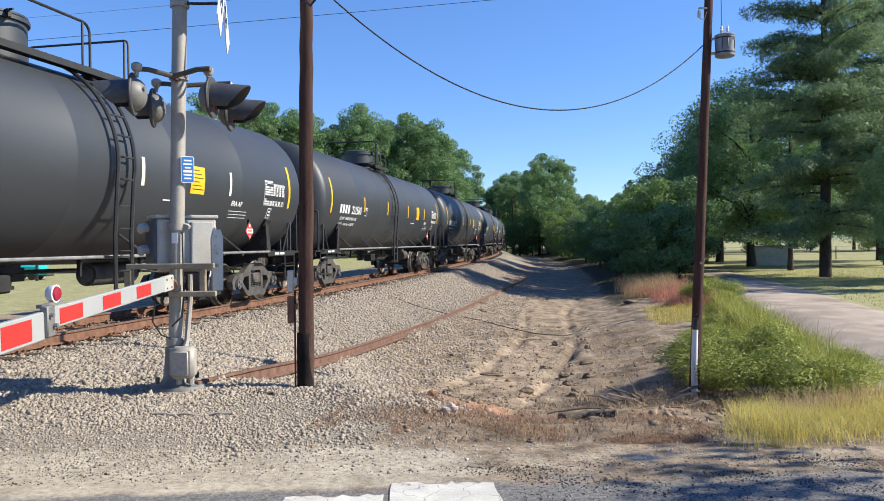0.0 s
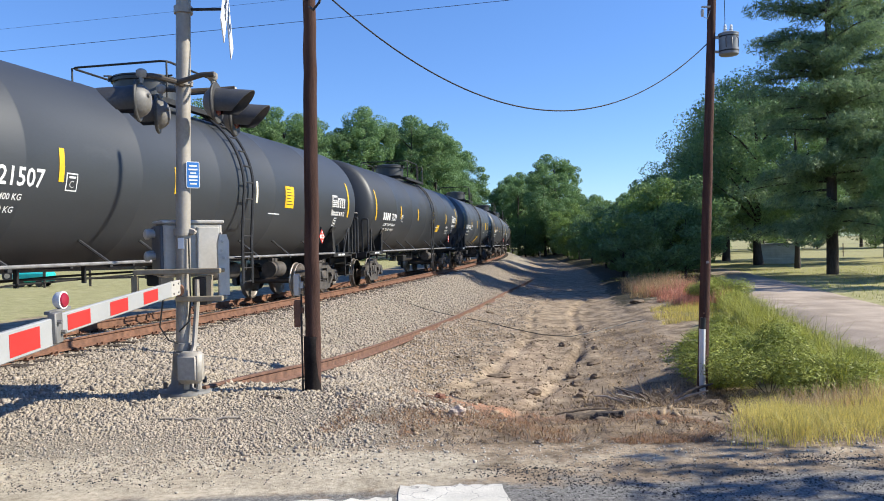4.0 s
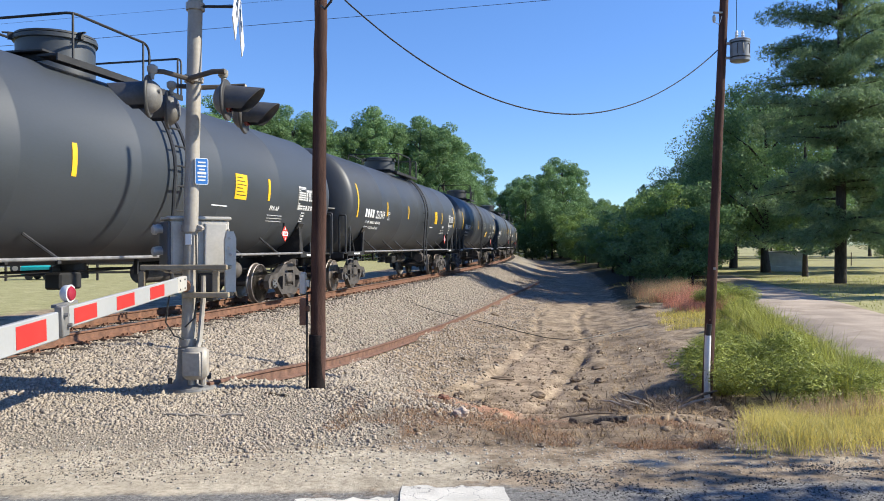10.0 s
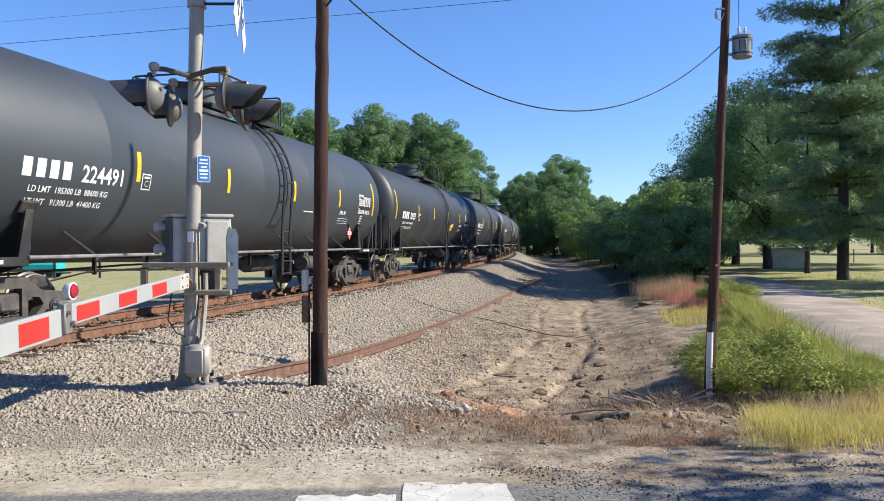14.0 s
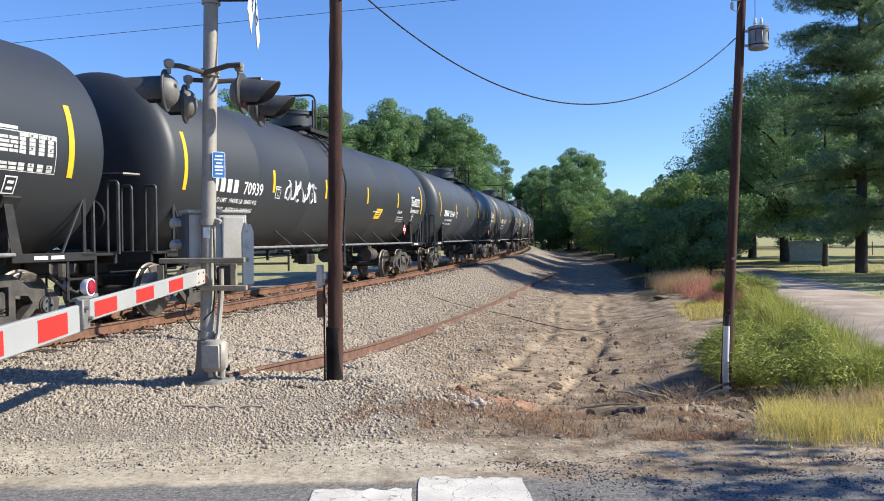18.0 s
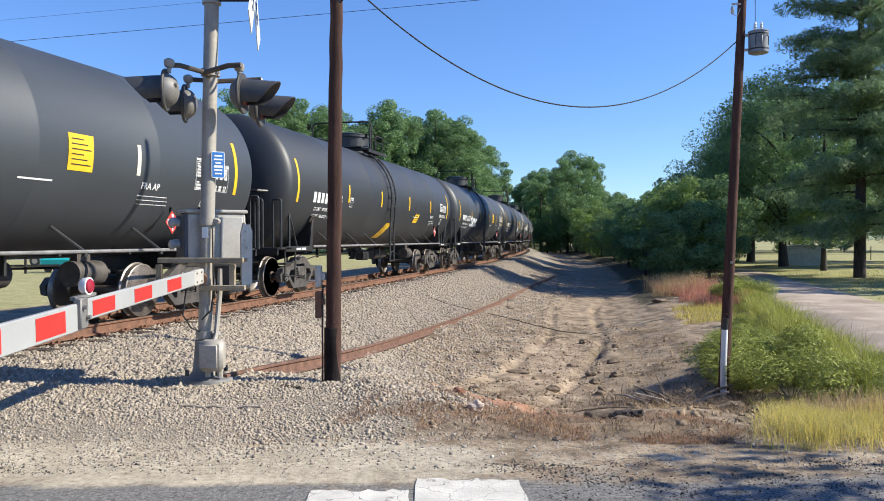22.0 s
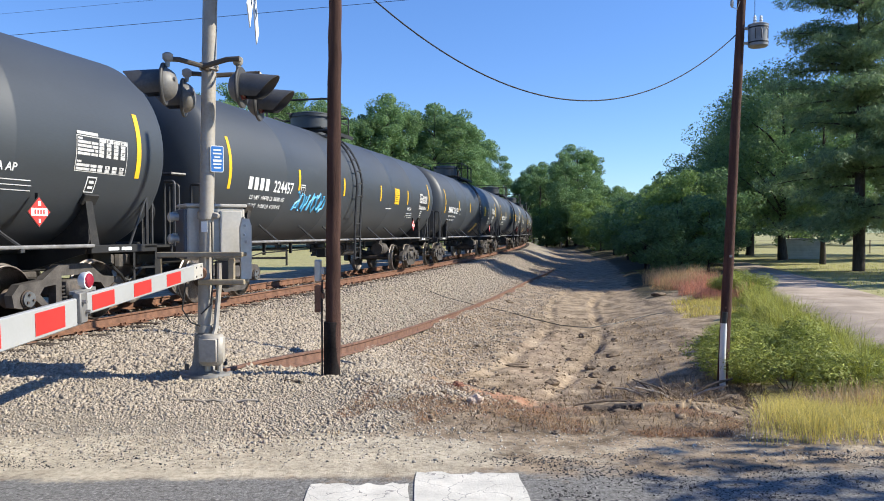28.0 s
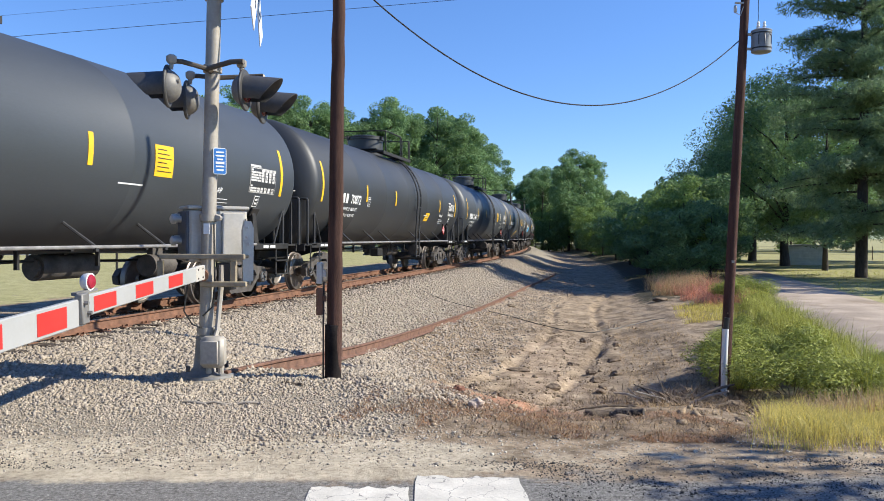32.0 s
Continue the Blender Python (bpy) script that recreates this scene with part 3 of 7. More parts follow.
def build_track():
    bed = thing("railway_track", "rusty steel rails on dark wooden ties in ballast", "railway track", kind="structure")
    stations = list(range(-520, -20, 20)) + list(np.arange(-20, 260, 2.0))
    for side in (-0.7535, 0.7535):
        pts = [track_point(s, side) for s in stations]
        part("rail", swept_rail(pts, [on_track(s)[2] for s in stations], [RUST, RAIL_TOP], [RAIL_Z - 0.17] * len(pts)), [RUST, RAIL_TOP], bed)
    tie = Form().box(0, 0, 0, 0.23, 2.6, 0.18, bevel=0.012).mesh("tie", TIE_WOOD)
    plate = Form()
    for y in (-0.7535, 0.7535):
        plate.box(0, y, 0.094, 0.19, 0.34, 0.015)
        for dx, dy in ((-0.06, 0.1), (0.06, -0.1), (-0.06, -0.1), (0.06, 0.1)):
            plate.box(dx, y + dy, 0.115, 0.022, 0.03, 0.04)
    plate = plate.mesh("tie_plate", RUST)
    rng = random.Random(4)
    for i in range(-12, 250):
        s = i * 0.52
        x, y, h = on_track(s)
        m = Matrix.Translation((x, y, RAIL_Z - 0.17 - 0.105 + rng.uniform(-0.008, 0.008))) @ Matrix.Rotation(math.pi / 2 - h + rng.uniform(-0.012, 0.012), 4, "Z")
        t = part("tie", tie, None, bed, at=m)
        if i < 110:
            part("tie_plate", plate, None, t)
    # the long welded rail lying on the shoulder of the ballast
    along = np.concatenate([np.arange(10.1, 24, 0.35), np.arange(24, 56, 1.0)])
    side = np.convolve(np.pad(loose_side(along), 3, mode="reflect", reflect_type="odd"), np.ones(7) / 7, "valid")
    pts = [np.array(track_point(q, w)[:2]) for q, w in zip(along, side)]
    zs = np.interp(along, [10.1, 10.4, 11, 12, 13, 14, 15, 16, 17, 18, 20, 23, 27, 33, 40, 54], [-0.05, -0.06, -0.10, -0.185, -0.28, -0.37, -0.45, -0.51, -0.57, -0.63, -0.70, -0.79, -0.82, -0.83, -0.86, -0.98])
    zs = np.convolve(np.pad(zs, 3, mode="reflect", reflect_type="odd"), np.ones(7) / 7, "valid") - 0.01
    hs = [math.atan2(*(pts[min(i + 1, len(pts) - 1)] - pts[max(i - 1, 0)])) for i in range(len(pts))]
    loose = part("loose_rail", swept_rail(pts, hs, [LOOSE_RUST], list(zs)), LOOSE_RUST)
    tagged(loose, "long rusty spare rail lying on the gravel shoulder", "rail")


build_track()

# ---------------------------------------------------------------- tank cars
TANK_R, TANK_Z, SEAM, HEAD = 1.585, 2.62, 8.20, 0.46
WHEEL_R = 0.457


def head_x(y, z):
    """How far the domed end stands out at a place across it."""
    q = math.hypot(y, z - TANK_Z) / TANK_R
    return SEAM + HEAD * math.sqrt(max(0.0, 1 - q ** (2 / 0.82)))


def wrap(points, lift=0.006, side=-1):
    """Flat marking (along the car, height above the axis along the shell) laid on the tank's side."""
    out = []
    for x, h in points:
        a = h / TANK_R
        r = TANK_R + lift
        out.append((x, side * r * math.cos(a), TANK_Z + r * math.sin(a)))
    return out


def patch(form, x0, x1, h0, h1, lean=0.0, side=-1, lift=0.006, rows=5, mi=0):
    """A film or stencil bar on the shell."""
    vs = []
    for i in range(rows + 1):
        h = h0 + (h1 - h0) * i / rows
        d = lean * i / rows
        vs += wrap([(x0 + d, h), (x1 + d, h)], lift, side)
    q = [(2 * i, 2 * i + 1, 2 * i + 3, 2 * i + 2) for i in range(rows)]
    return form.add(vs, q if side < 0 else [tuple(reversed(k)) for k in q], False, mi)


LETTERING = {}


def lettering(body, size, bold=0.0, spacing=1.0):
    """Flat lettering as points and faces, cut into low strips so that it can be bent."""
    key = (body, size, bold, spacing)
    if key in LETTERING:
        return LETTERING[key]
    cu = bpy.data.curves.new("lettering", "FONT")
    cu.body, cu.size, cu.offset, cu.resolution_u, cu.space_character = body, size, bold, 2, spacing
    ob = bpy.data.objects.new("lettering", cu)
    me = bpy.data.meshes.new_from_object(ob)
    bm = bmesh.new()
    bm.from_mesh(me)
    for k in range(1, 4):
        bmesh.ops.bisect_plane(bm, geom=bm.verts[:] + bm.edges[:] + bm.faces[:], plane_co=(0, size * 0.7 * k / 4, 0), plane_no=(0, 1, 0))
    bm.verts.index_update()
    res = [(v.co.x, v.co.y) for v in bm.verts], [tuple(v.index for v in q.verts) for q in bm.faces]
    bm.free()
    bpy.data.objects.remove(ob)
    bpy.data.curves.remove(cu)
    bpy.data.meshes.remove(me)
    LETTERING[key] = res
    return res


def write_on_tank(form, body, x, h, size, bold=0.0, spacing=1.0, stretch=1.0):
    pts, faces = lettering(body, size, bold, spacing)
    return form.add(wrap([(x + a * stretch, h + b) for a, b in pts]), faces)


def bent(a, b, c, steps=5):
    """Points of a rounded corner from a by b to c."""
    a, b, c = Vector(a), Vector(b), Vector(c)
    return [(1 - t) ** 2 * a + 2 * t * (1 - t) * b + t * t * c for t in [i / steps for i in range(steps + 1)]]


def hoop(p0, p1, up, r):
    """A grab iron: up from p0, across, down to p1."""
    p0, p1, u = Vector(p0), Vector(p1), Vector((0, 0, up))
    d = (p1 - p0) * 0.22
    k = Vector((0, 0, 0.06))
    return Form().tube([p0] + bent(p0 + u - k, p0 + u, p0 + u + d, 3) + bent(p1 + u - d, p1 + u, p1 + u - k, 3) + [p1], r, 6)


def truck_meshes():
    # cast side frame with two windows, seen from the side
    out = [(-1.12, 0.36), (-1.15, 0.52), (-1.02, 0.66), (-0.62, 0.70), (-0.30, 0.90), (0.30, 0.90), (0.62, 0.70), (1.02, 0.66), (1.15, 0.52), (1.12, 0.36), (0.98, 0.33), (0.72, 0.42), (0.42, 0.17), (-0.42, 0.17), (-0.72, 0.42), (-0.98, 0.33)]
    bm = bmesh.new()

    def ring(pts):
        vs = [bm.verts.new((x, 0, z)) for x, z in pts]
        return [bm.edges.new((vs[i], vs[(i + 1) % len(vs)])) for i in range(len(vs))]

    edges = ring(out)
    for sgn in (-1, 1):
        edges += ring([(sgn * 0.36, 0.62), (sgn * 0.58, 0.60), (sgn * 0.66, 0.50), (sgn * 0.44, 0.30), (sgn * 0.36, 0.30)])
    edges += ring([(-0.25, 0.36), (0.25, 0.36), (0.25, 0.74), (-0.25, 0.74)])
    bmesh.ops.triangle_fill(bm, use_beauty=True, edges=edges)
    ext = bmesh.ops.extrude_face_region(bm, geom=bm.faces[:])
    bmesh.ops.translate(bm, verts=[v for v in ext["geom"] if isinstance(v, bmesh.types.BMVert)], vec=(0, 0.13, 0))
    bmesh.ops.recalc_face_normals(bm, faces=bm.faces[:])
    frame_me = bpy.data.meshes.new("side_frame")
    bm.to_mesh(frame_me)
    bm.free()
    frame_me.materials.append(STEEL_DUSTY)
    spring = Form()
    for x in (-0.16, 0.0, 0.16):
        spring.tube([(x + 0.062 * math.cos(a * 0.9), 0.062 * math.sin(a * 0.9), 0.34 + 0.0075 * a) for a in range(0, 34)], 0.014, 5)
    wheels = Form()
    for sgn in (-1, 1):
        m = Matrix.Translation((0, sgn * 0.7175, 0)) @ Matrix.Rotation(-sgn * math.pi / 2, 4, "X")
        # profile from the outer face to the flange side
        wheels.lathe([(0.10, 0.10), (0.13, 0.075), (0.15, 0.02), (0.36, 0.03), (0.385, 0.065), (0.44, 0.066)], m, 30, 0)
        wheels.lathe([(0.44, 0.066), (0.457, 0.055), (0.460, -0.035), (0.486, -0.05), (0.482, -0.075), (0.44, -0.08), (0.40, -0.05), (0.12, -0.06), (0.09, -0.09)], m, 30, 1)
    wheels.cyl((0, -1.02, 0), (0, 1.02, 0), 0.078, n=12)
    for sgn in (-1, 1):
        wheels.cyl((0, sgn * 0.93, 0), (0, sgn * 1.13, 0), 0.125, n=16)
        wheels.cyl((0, sgn * 1.13, 0), (0, sgn * 1.155, 0), 0.105, n=16, mi=2)
        for k in range(3):
            a = k * 2 * math.pi / 3
            wheels.cyl((0.06 * math.cos(a), sgn * 1.15, 0.06 * math.sin(a)), (0.06 * math.cos(a), sgn * 1.175, 0.06 * math.sin(a)), 0.018, n=6)
    cap_paint = paint("bearing_cap_grey", (0.12, 0.125, 0.13), 0.5, 0.1, 8, 0.3, 0.1)
    return frame_me, spring.mesh("spring", STEEL_DUSTY), wheels.mesh("wheelset", [WHEEL_STEEL, TREAD, cap_paint])


SIDE_FRAME, SPRING, WHEELSET = truck_meshes()
WHEELS = []


def truck(parent, x):
    f = Form()
    f.box(x, 0, 0.56, 0.36, 2.3, 0.24, bevel=0.03)
    f.box(x, 0, 0.72, 0.5, 0.5, 0.1, bevel=0.02)
    f.cyl((x - 0.45, -0.75, 0.40), (x - 0.45, 0.75, 0.40), 0.04, n=8)
    f.cyl((x + 0.45, -0.75, 0.40), (x + 0.45, 0.75, 0.40), 0.04, n=8)
    for w in (-0.89, 0.89):
        for y in (-0.72, 0.72):
            f.box(x + w * 0.44, y, 0.46, 0.06, 0.09, 0.30, bevel=0.01)
    body = part("truck", f, STEEL_DUSTY, parent)
    for y in (-1.11, 0.98):
        part("side_frame", SIDE_FRAME, None, body, at=Matrix.Translation((x, y, 0)))
        part("spring", SPRING, None, body, at=Matrix.Translation((x, y + 0.065, 0)))
    for w in (-0.89, 0.89):
        ob = part("wheelset", WHEELSET, None, body)
        ob.matrix_parent_inverse = Matrix.Translation((x + w, 0, WHEEL_R))
    return body


def tank_car(paint_kind, ladder_x):
    """One tank car: x forwards along the train, z from the rail top. All but its own markings."""
    car = thing("tank_car", "black steel tank car rolling on the rails", "tank car", group="tank cars of the train")
    col = TANK[paint_kind]
    turn = Matrix.Translation((0, 0, TANK_Z)) @ Matrix.Rotation(math.pi / 2, 4, "Y")
    prof = []
    for i in range(0, 11):
        a = math.pi / 2 * i / 10
        prof.append((max(0.01, TANK_R * math.sin(a) ** 0.82), -SEAM - HEAD * math.cos(a)))
    shell = [(TANK_R, x) for x in (-5.2, -2.6, 0.0, 2.6, 5.2)]
    # weld beads as low rings
    rings = []
    for r, x in shell:
        rings += [(r, x - 0.02), (r + 0.004, x), (r, x + 0.02)]
    tank = part("tank", Form().lathe(prof + rings + [(r, -z) for r, z in reversed(prof)], turn, 64), col, car)
    for sgn in (-1, 1):
        f = Form()
        f.box(sgn * 7.35, 0, 0.93, 2.7, 0.36, 0.34, bevel=0.02)
        f.box(sgn * 8.45, 0, 0.98, 0.5, 0.5, 0.42, bevel=0.03)
        part("stub_sill", f, FRAME_BLACK, car)
        f = Form()
        f.box(sgn * 8.95, 0, 0.88, 0.5, 0.17, 0.2, bevel=0.03)
        f.box(sgn * 9.1, 0, 0.88, 0.16, 0.30, 0.34, bevel=0.05)
        part("coupler", f, STEEL_DUSTY, car)
        f = Form()
        f.tube([(sgn * 8.6, -0.3, 0.8), (sgn * 8.85, -0.32, 0.62), (sgn * 9.02, -0.26, 0.5), (sgn * 9.18, -0.2, 0.58)], 0.028, 6)
        part("air_hose", f, CABLE, car)
        # saddle under the tank over the truck, with its legs and pads
        f = Form()
        arc = [(-1.34, 1.05), (-1.42, 1.25)] + [(TANK_R * 1.004 * math.sin(a), TANK_Z - TANK_R * 1.004 * math.cos(a)) for a in np.linspace(-1.05, 1.05, 13)] + [(1.42, 1.25), (1.34, 1.05), (0.4, 0.80), (-0.4, 0.80)]
        turn_plate = Matrix.Translation((sgn * 6.7, 0, 0)) @ Matrix.Rotation(math.pi / 2, 4, "Z")
        f.slab([(p[0], p[1]) for p in arc], -0.02, 0.02, turn_plate)
        part("saddle", f, FRAME_BLACK, car)
        for y in (-1, 1):
            f = Form()
            f.box(sgn * 6.72, y * 1.38, 1.84, 0.30, 0.10, 0.17, Matrix.Rotation(y * -0.5, 3, "X"), bevel=0.01)
            f.slab([(sgn * 6.62, 1.80), (sgn * 6.76, 1.80), (sgn * 6.92, 1.10), (sgn * 6.74, 1.10)][::1 if sgn > 0 else -1], min(y * 1.42, y * 1.36), max(y * 1.42, y * 1.36))
            part("jacking_leg", f, FRAME_BLACK, car)
        # end platform with its sill
        f = Form()
        f.box(sgn * 8.33, 0, 1.13, 0.76, 2.86, 0.045, bevel=0.008)
        f.box(sgn * 8.70, 0, 1.06, 0.06, 2.86, 0.15, bevel=0.008)
        f.box(sgn * 7.5, -1.38, 1.11, 1.55, 0.10, 0.12, bevel=0.008)
        f.box(sgn * 7.5, 1.38, 1.11, 1.55, 0.10, 0.12, bevel=0.008)
        part("end_platform", f, FRAME_BLACK, car)
        # hand rail round the end
        f = Form()
        a = [(sgn * 7.62, -1.40, 1.13), (sgn * 7.62, -1.40, 1.6)]
        pts = [Vector((sgn * 8.05, -1.40, 1.13))] + bent((sgn * 8.05, -1.40, 2.24), (sgn * 8.05, -1.40, 2.40), (sgn * 8.14, -1.25, 2.40)) + [Vector((sgn * 8.80, -1.0, 2.40)), Vector((sgn * 8.82, 1.0, 2.40))] + bent((sgn * 8.14, 1.25, 2.40), (sgn * 8.05, 1.40, 2.40), (sgn * 8.05, 1.40, 2.24)) + [Vector((sgn * 8.05, 1.40, 1.13))]
        f.tube(pts, 0.03, 7)
        part("end_handrail", f, END_IRON, car)
        for y in (-1.36, -0.92, 0.92, 1.36):
            part("grab_iron", hoop((sgn * 8.68, y - 0.06 * (1 if y > 0 else -1), 1.13), (sgn * 8.68, y + 0.13 * (1 if y > 0 else -1), 1.13), 1.08, 0.028), END_IRON, car)
        for y in (-1.4, 1.4):
            f = Form()
            for x in (7.72, 8.28):
                f.box(sgn * x, y, 0.80, 0.05, 0.014, 0.66)
            for z in (0.50, 0.80):
                f.box(sgn * 8.0, y, z, 0.60, 0.05, 0.03)
            part("sill_step", f, FRAME_BLACK, car)
            f = Form()
            f.tube([(sgn * 8.08, y, 2.0), (sgn * 7.6, y, 1.13)], 0.02, 6)
            part("brace", f, END_IRON, car)
    for y in (-1, 1):
        f = Form()
        f.tube([(-6.75, y * 1.44, 1.16), (6.75, y * 1.44, 1.16)], 0.028, 8)
        rail = part("side_rail", f, RAIL_LIGHT, car)
        for x in (-5.4, -3.3, -1.75, 1.9, 3.6, 5.4):
            z0 = TANK_Z - TANK_R * math.cos(0.80)
            f = Form().tube([(x - 0.32, y * TANK_R * math.sin(0.80), z0), (x, y * 1.44, 1.16)], 0.024, 6)
            f.box(x, y * 1.44, 1.12, 0.07, 0.05, 0.05)
            part("strut", f, END_IRON, rail)
    # curved side ladder from the roof down past the rail
    for y in (-1,):
        f = Form()
        angs = np.linspace(0.35, 1.72, 16)
        rr = TANK_R + 0.11
        for dx in (-0.21, 0.21):
            pts = [(ladder_x + dx, y * rr * math.sin(a), TANK_Z + rr * math.cos(a)) for a in angs] + [(ladder_x + dx, y * 1.62, 1.5), (ladder_x + dx, y * 1.62, 0.62)]
            f.tube(pts, 0.033, 6)
        for a in np.linspace(0.5, 1.72, 7):
            f.tube([(ladder_x - 0.21, y * rr * math.sin(a), TANK_Z + rr * math.cos(a)), (ladder_x + 0.21, y * rr * math.sin(a), TANK_Z + rr * math.cos(a))], 0.017, 6)
        for z in (1.95, 1.6, 1.25, 0.94, 0.66):
            f.tube([(ladder_x - 0.21, y * 1.62, z), (ladder_x + 0.21, y * 1.62, z)], 0.013, 6)
        f.box(ladder_x, y * 1.52, 1.16, 0.5, 0.2, 0.02)
        part("ladder", f, END_IRON, car)
    # valve housing, platform and hand rails on the roof
    top = TANK_Z + TANK_R
    f = Form().lathe([(0.60, top - 0.28), (0.60, top + 0.44), (0.64, top + 0.45), (0.64, top + 0.51), (0.58, top + 0.53)], n=28)
    house = part("valve_housing", f, col, car)
    f = Form().lathe([(0.62, top + 0.53), (0.62, top + 0.56), (0.43, top + 0.60), (0.1, top + 0.62)], n=24)
    part("lid", f, col, house)
    for a in (0.3, 2.4, 4.4):
        f = Form().box(0.66 * math.cos(a), 0.66 * math.sin(a), top + 0.50, 0.08, 0.05, 0.12, Matrix.Rotation(a, 3, "Z"))
        f.cyl((0.66 * math.cos(a), 0.66 * math.sin(a), top + 0.55), (0.78 * math.cos(a), 0.78 * math.sin(a), top + 0.54), 0.016, n=6)
        part("latch", f, FRAME_BLACK, house)
    px = 2.1 if ladder_x > 0 else 0.62
    f = Form()
    for y in (-0.86, 0.86):
        f.box((px - 1.25) / 2, y, top - 0.06, px + 1.25, 0.34, 0.035, bevel=0.006)
        f.box((px - 1.25) / 2, y * 1.2, top - 0.09, px + 1.25, 0.03, 0.10)
        for x in np.arange(-1.2, px, 0.16):
            f.box(x, y, top - 0.034, 0.03, 0.32, 0.016)
    for x in (-1.1, px - 0.15):
        f.box(x, 0, top + 0.02, 0.34, 1.6, 0.035, bevel=0.006)
        f.box(x, 0, top - 0.04, 0.06, 1.6, 0.10)
    part("roof_platform", f, FRAME_BLACK, car)
    if ladder_x < 0:
        # tall rounded hoop across the car at the ladder, low frames beside the housing
        h0, h1, h2, hx = top - 0.10, top + 0.86, top + 0.46, -0.82
        f = Form().tube([Vector((hx, -1.0, h0))] + bent((hx, -1.0, h1 - 0.22), (hx, -1.0, h1), (hx, -0.78, h1)) + bent((hx, 0.78, h1), (hx, 1.0, h1), (hx, 1.0, h1 - 0.22)) + [Vector((hx, 1.0, h0))], 0.028, 7)
        f.tube([(hx - 0.13, -0.98, h0), (hx - 0.13, -0.98, h1 - 0.16)], 0.026, 6)
        part("roof_handrail", f, FRAME_BLACK, car)
        for y in (-1.0, 1.0):
            f = Form().tube([Vector((-0.42, y, h0))] + bent((-0.42, y, h2 - 0.1), (-0.42, y, h2), (-0.32, y, h2)) + [Vector((0.34, y, h2)), Vector((0.34, y, h0))], 0.024, 6)
            f.tube([(-0.42, y, h2 - 0.2), (0.34, y, h2 - 0.2)], 0.02, 6)
            part("roof_end_rail", f, FRAME_BLACK, car)
        part("roof_end_rail", Form().tube([(0.34, -1.0, h2), (0.34, 1.0, h2)], 0.024, 6), FRAME_BLACK, car)
    else:
        h0, h1 = top - 0.06, top + 0.66
        f = Form()
        xr = -0.88
        f.tube([Vector((1.1, 1.0, h0))] + bent((1.1, 1.0, h1 - 0.2), (1.1, 1.0, h1), (0.9, 1.0, h1)) + bent((xr + 0.15, 1.0, h1), (xr, 1.0, h1), (xr, 0.85, h1)) + bent((xr, -0.85, h1), (xr, -1.0, h1), (xr + 0.15, -1.0, h1)) + bent((0.9, -1.0, h1), (1.1, -1.0, h1), (1.1, -1.0, h1 - 0.2)) + [Vector((1.1, -1.0, h0))], 0.022, 6)
        for x, y in ((xr + 0.02, 1.0), (xr + 0.02, -1.0), (0.92, -1.0), (0.92, 1.0)):
            f.tube([(x, y, h0), (x, y, h1)], 0.02, 6)
        part("roof_handrail", f, FRAME_BLACK, car)
        x = px + 0.02
        f = Form()
        f.tube([Vector((x, -1.0, top - 0.1))] + bent((x, -1.0, top + 0.56), (x, -1.0, top + 0.66), (x, -0.9, top + 0.66)) + bent((x, 0.9, top + 0.66), (x, 1.0, top + 0.66), (x, 1.0, top + 0.56)) + [Vector((x, 1.0, top - 0.1))], 0.02, 6)
        f.tube([(x - 0.12, -1.0, top - 0.1), (x - 0.12, -1.0, top + 0.62)], 0.02, 6)
        part("roof_end_rail", f, FRAME_BLACK, car)
    # below the tank
    bot = TANK_Z - TANK_R
    f = Form().lathe([(0.26, bot + 0.05), (0.26, bot - 0.10), (0.15, bot - 0.12), (0.13, bot - 0.30), (0.17, bot - 0.31), (0.17, bot - 0.36)], Matrix.Translation((0.3, 0, 0)), 14)
    f.box(0.3, 0, bot - 0.14, 0.9, 0.05, 0.22)
    part("outlet_valve", f, FRAME_BLACK, car)
    f = Form().cyl((2.4, 0.1, 0.82), (3.7, 0.1, 0.82), 0.21, n=16)
    f.cyl((2.34, 0.1, 0.82), (2.4, 0.1, 0.82), 0.16, n=16)
    f.box(3.0, 0.1, 0.98, 0.08, 0.2, 0.3)
    part("air_reservoir", f, STEEL_DUSTY, car)
    f = Form().cyl((4.35, -0.55, 0.80), (5.0, -0.55, 0.80), 0.20, n=16)
    f.cyl((5.0, -0.55, 0.80), (5.25, -0.55, 0.80), 0.05, n=10)
    f.box(4.6, -0.55, 1.0, 0.3, 0.12, 0.25)
    part("brake_cylinder", f, STEEL_DUSTY, car)
    f = Form().tube([(-8.6, 0.32, 0.82), (-5.2, 0.42, 0.86), (-2, 0.5, 0.92), (1.9, 0.5, 0.92), (5.2, 0.42, 0.86), (8.6, -0.32, 0.82)], 0.022, 6)
    f.tube([(2.3, 0.0, 0.92), (-4.5, -0.6, 0.88), (-5.8, -0.5, 0.7)], 0.016, 6)
    part("brake_pipe", f, FRAME_BLACK, car)
    for x in (-4.2, -2.7, 1.4, 3.1, 4.6):
        f = Form().box(x, -0.52, 0.98, 0.05, 0.06, 0.3)
        f.box(x, -1.0, 1.13, 0.05, 0.9, 0.05)
        part("pipe_hanger", f, FRAME_BLACK, car)
    part("valve_box", Form().box(-0.6, -0.6, 0.80, 0.5, 0.3, 0.26, bevel=0.03), FRAME_BLACK, car)
    f = Form().lathe([(0.26, -0.02), (0.28, 0.0), (0.26, 0.02), (0.235, 0.0)], Matrix.Translation((-8.9, -0.45, 1.72)) @ Matrix.Rotation(math.pi / 2, 4, "Y"), 18)
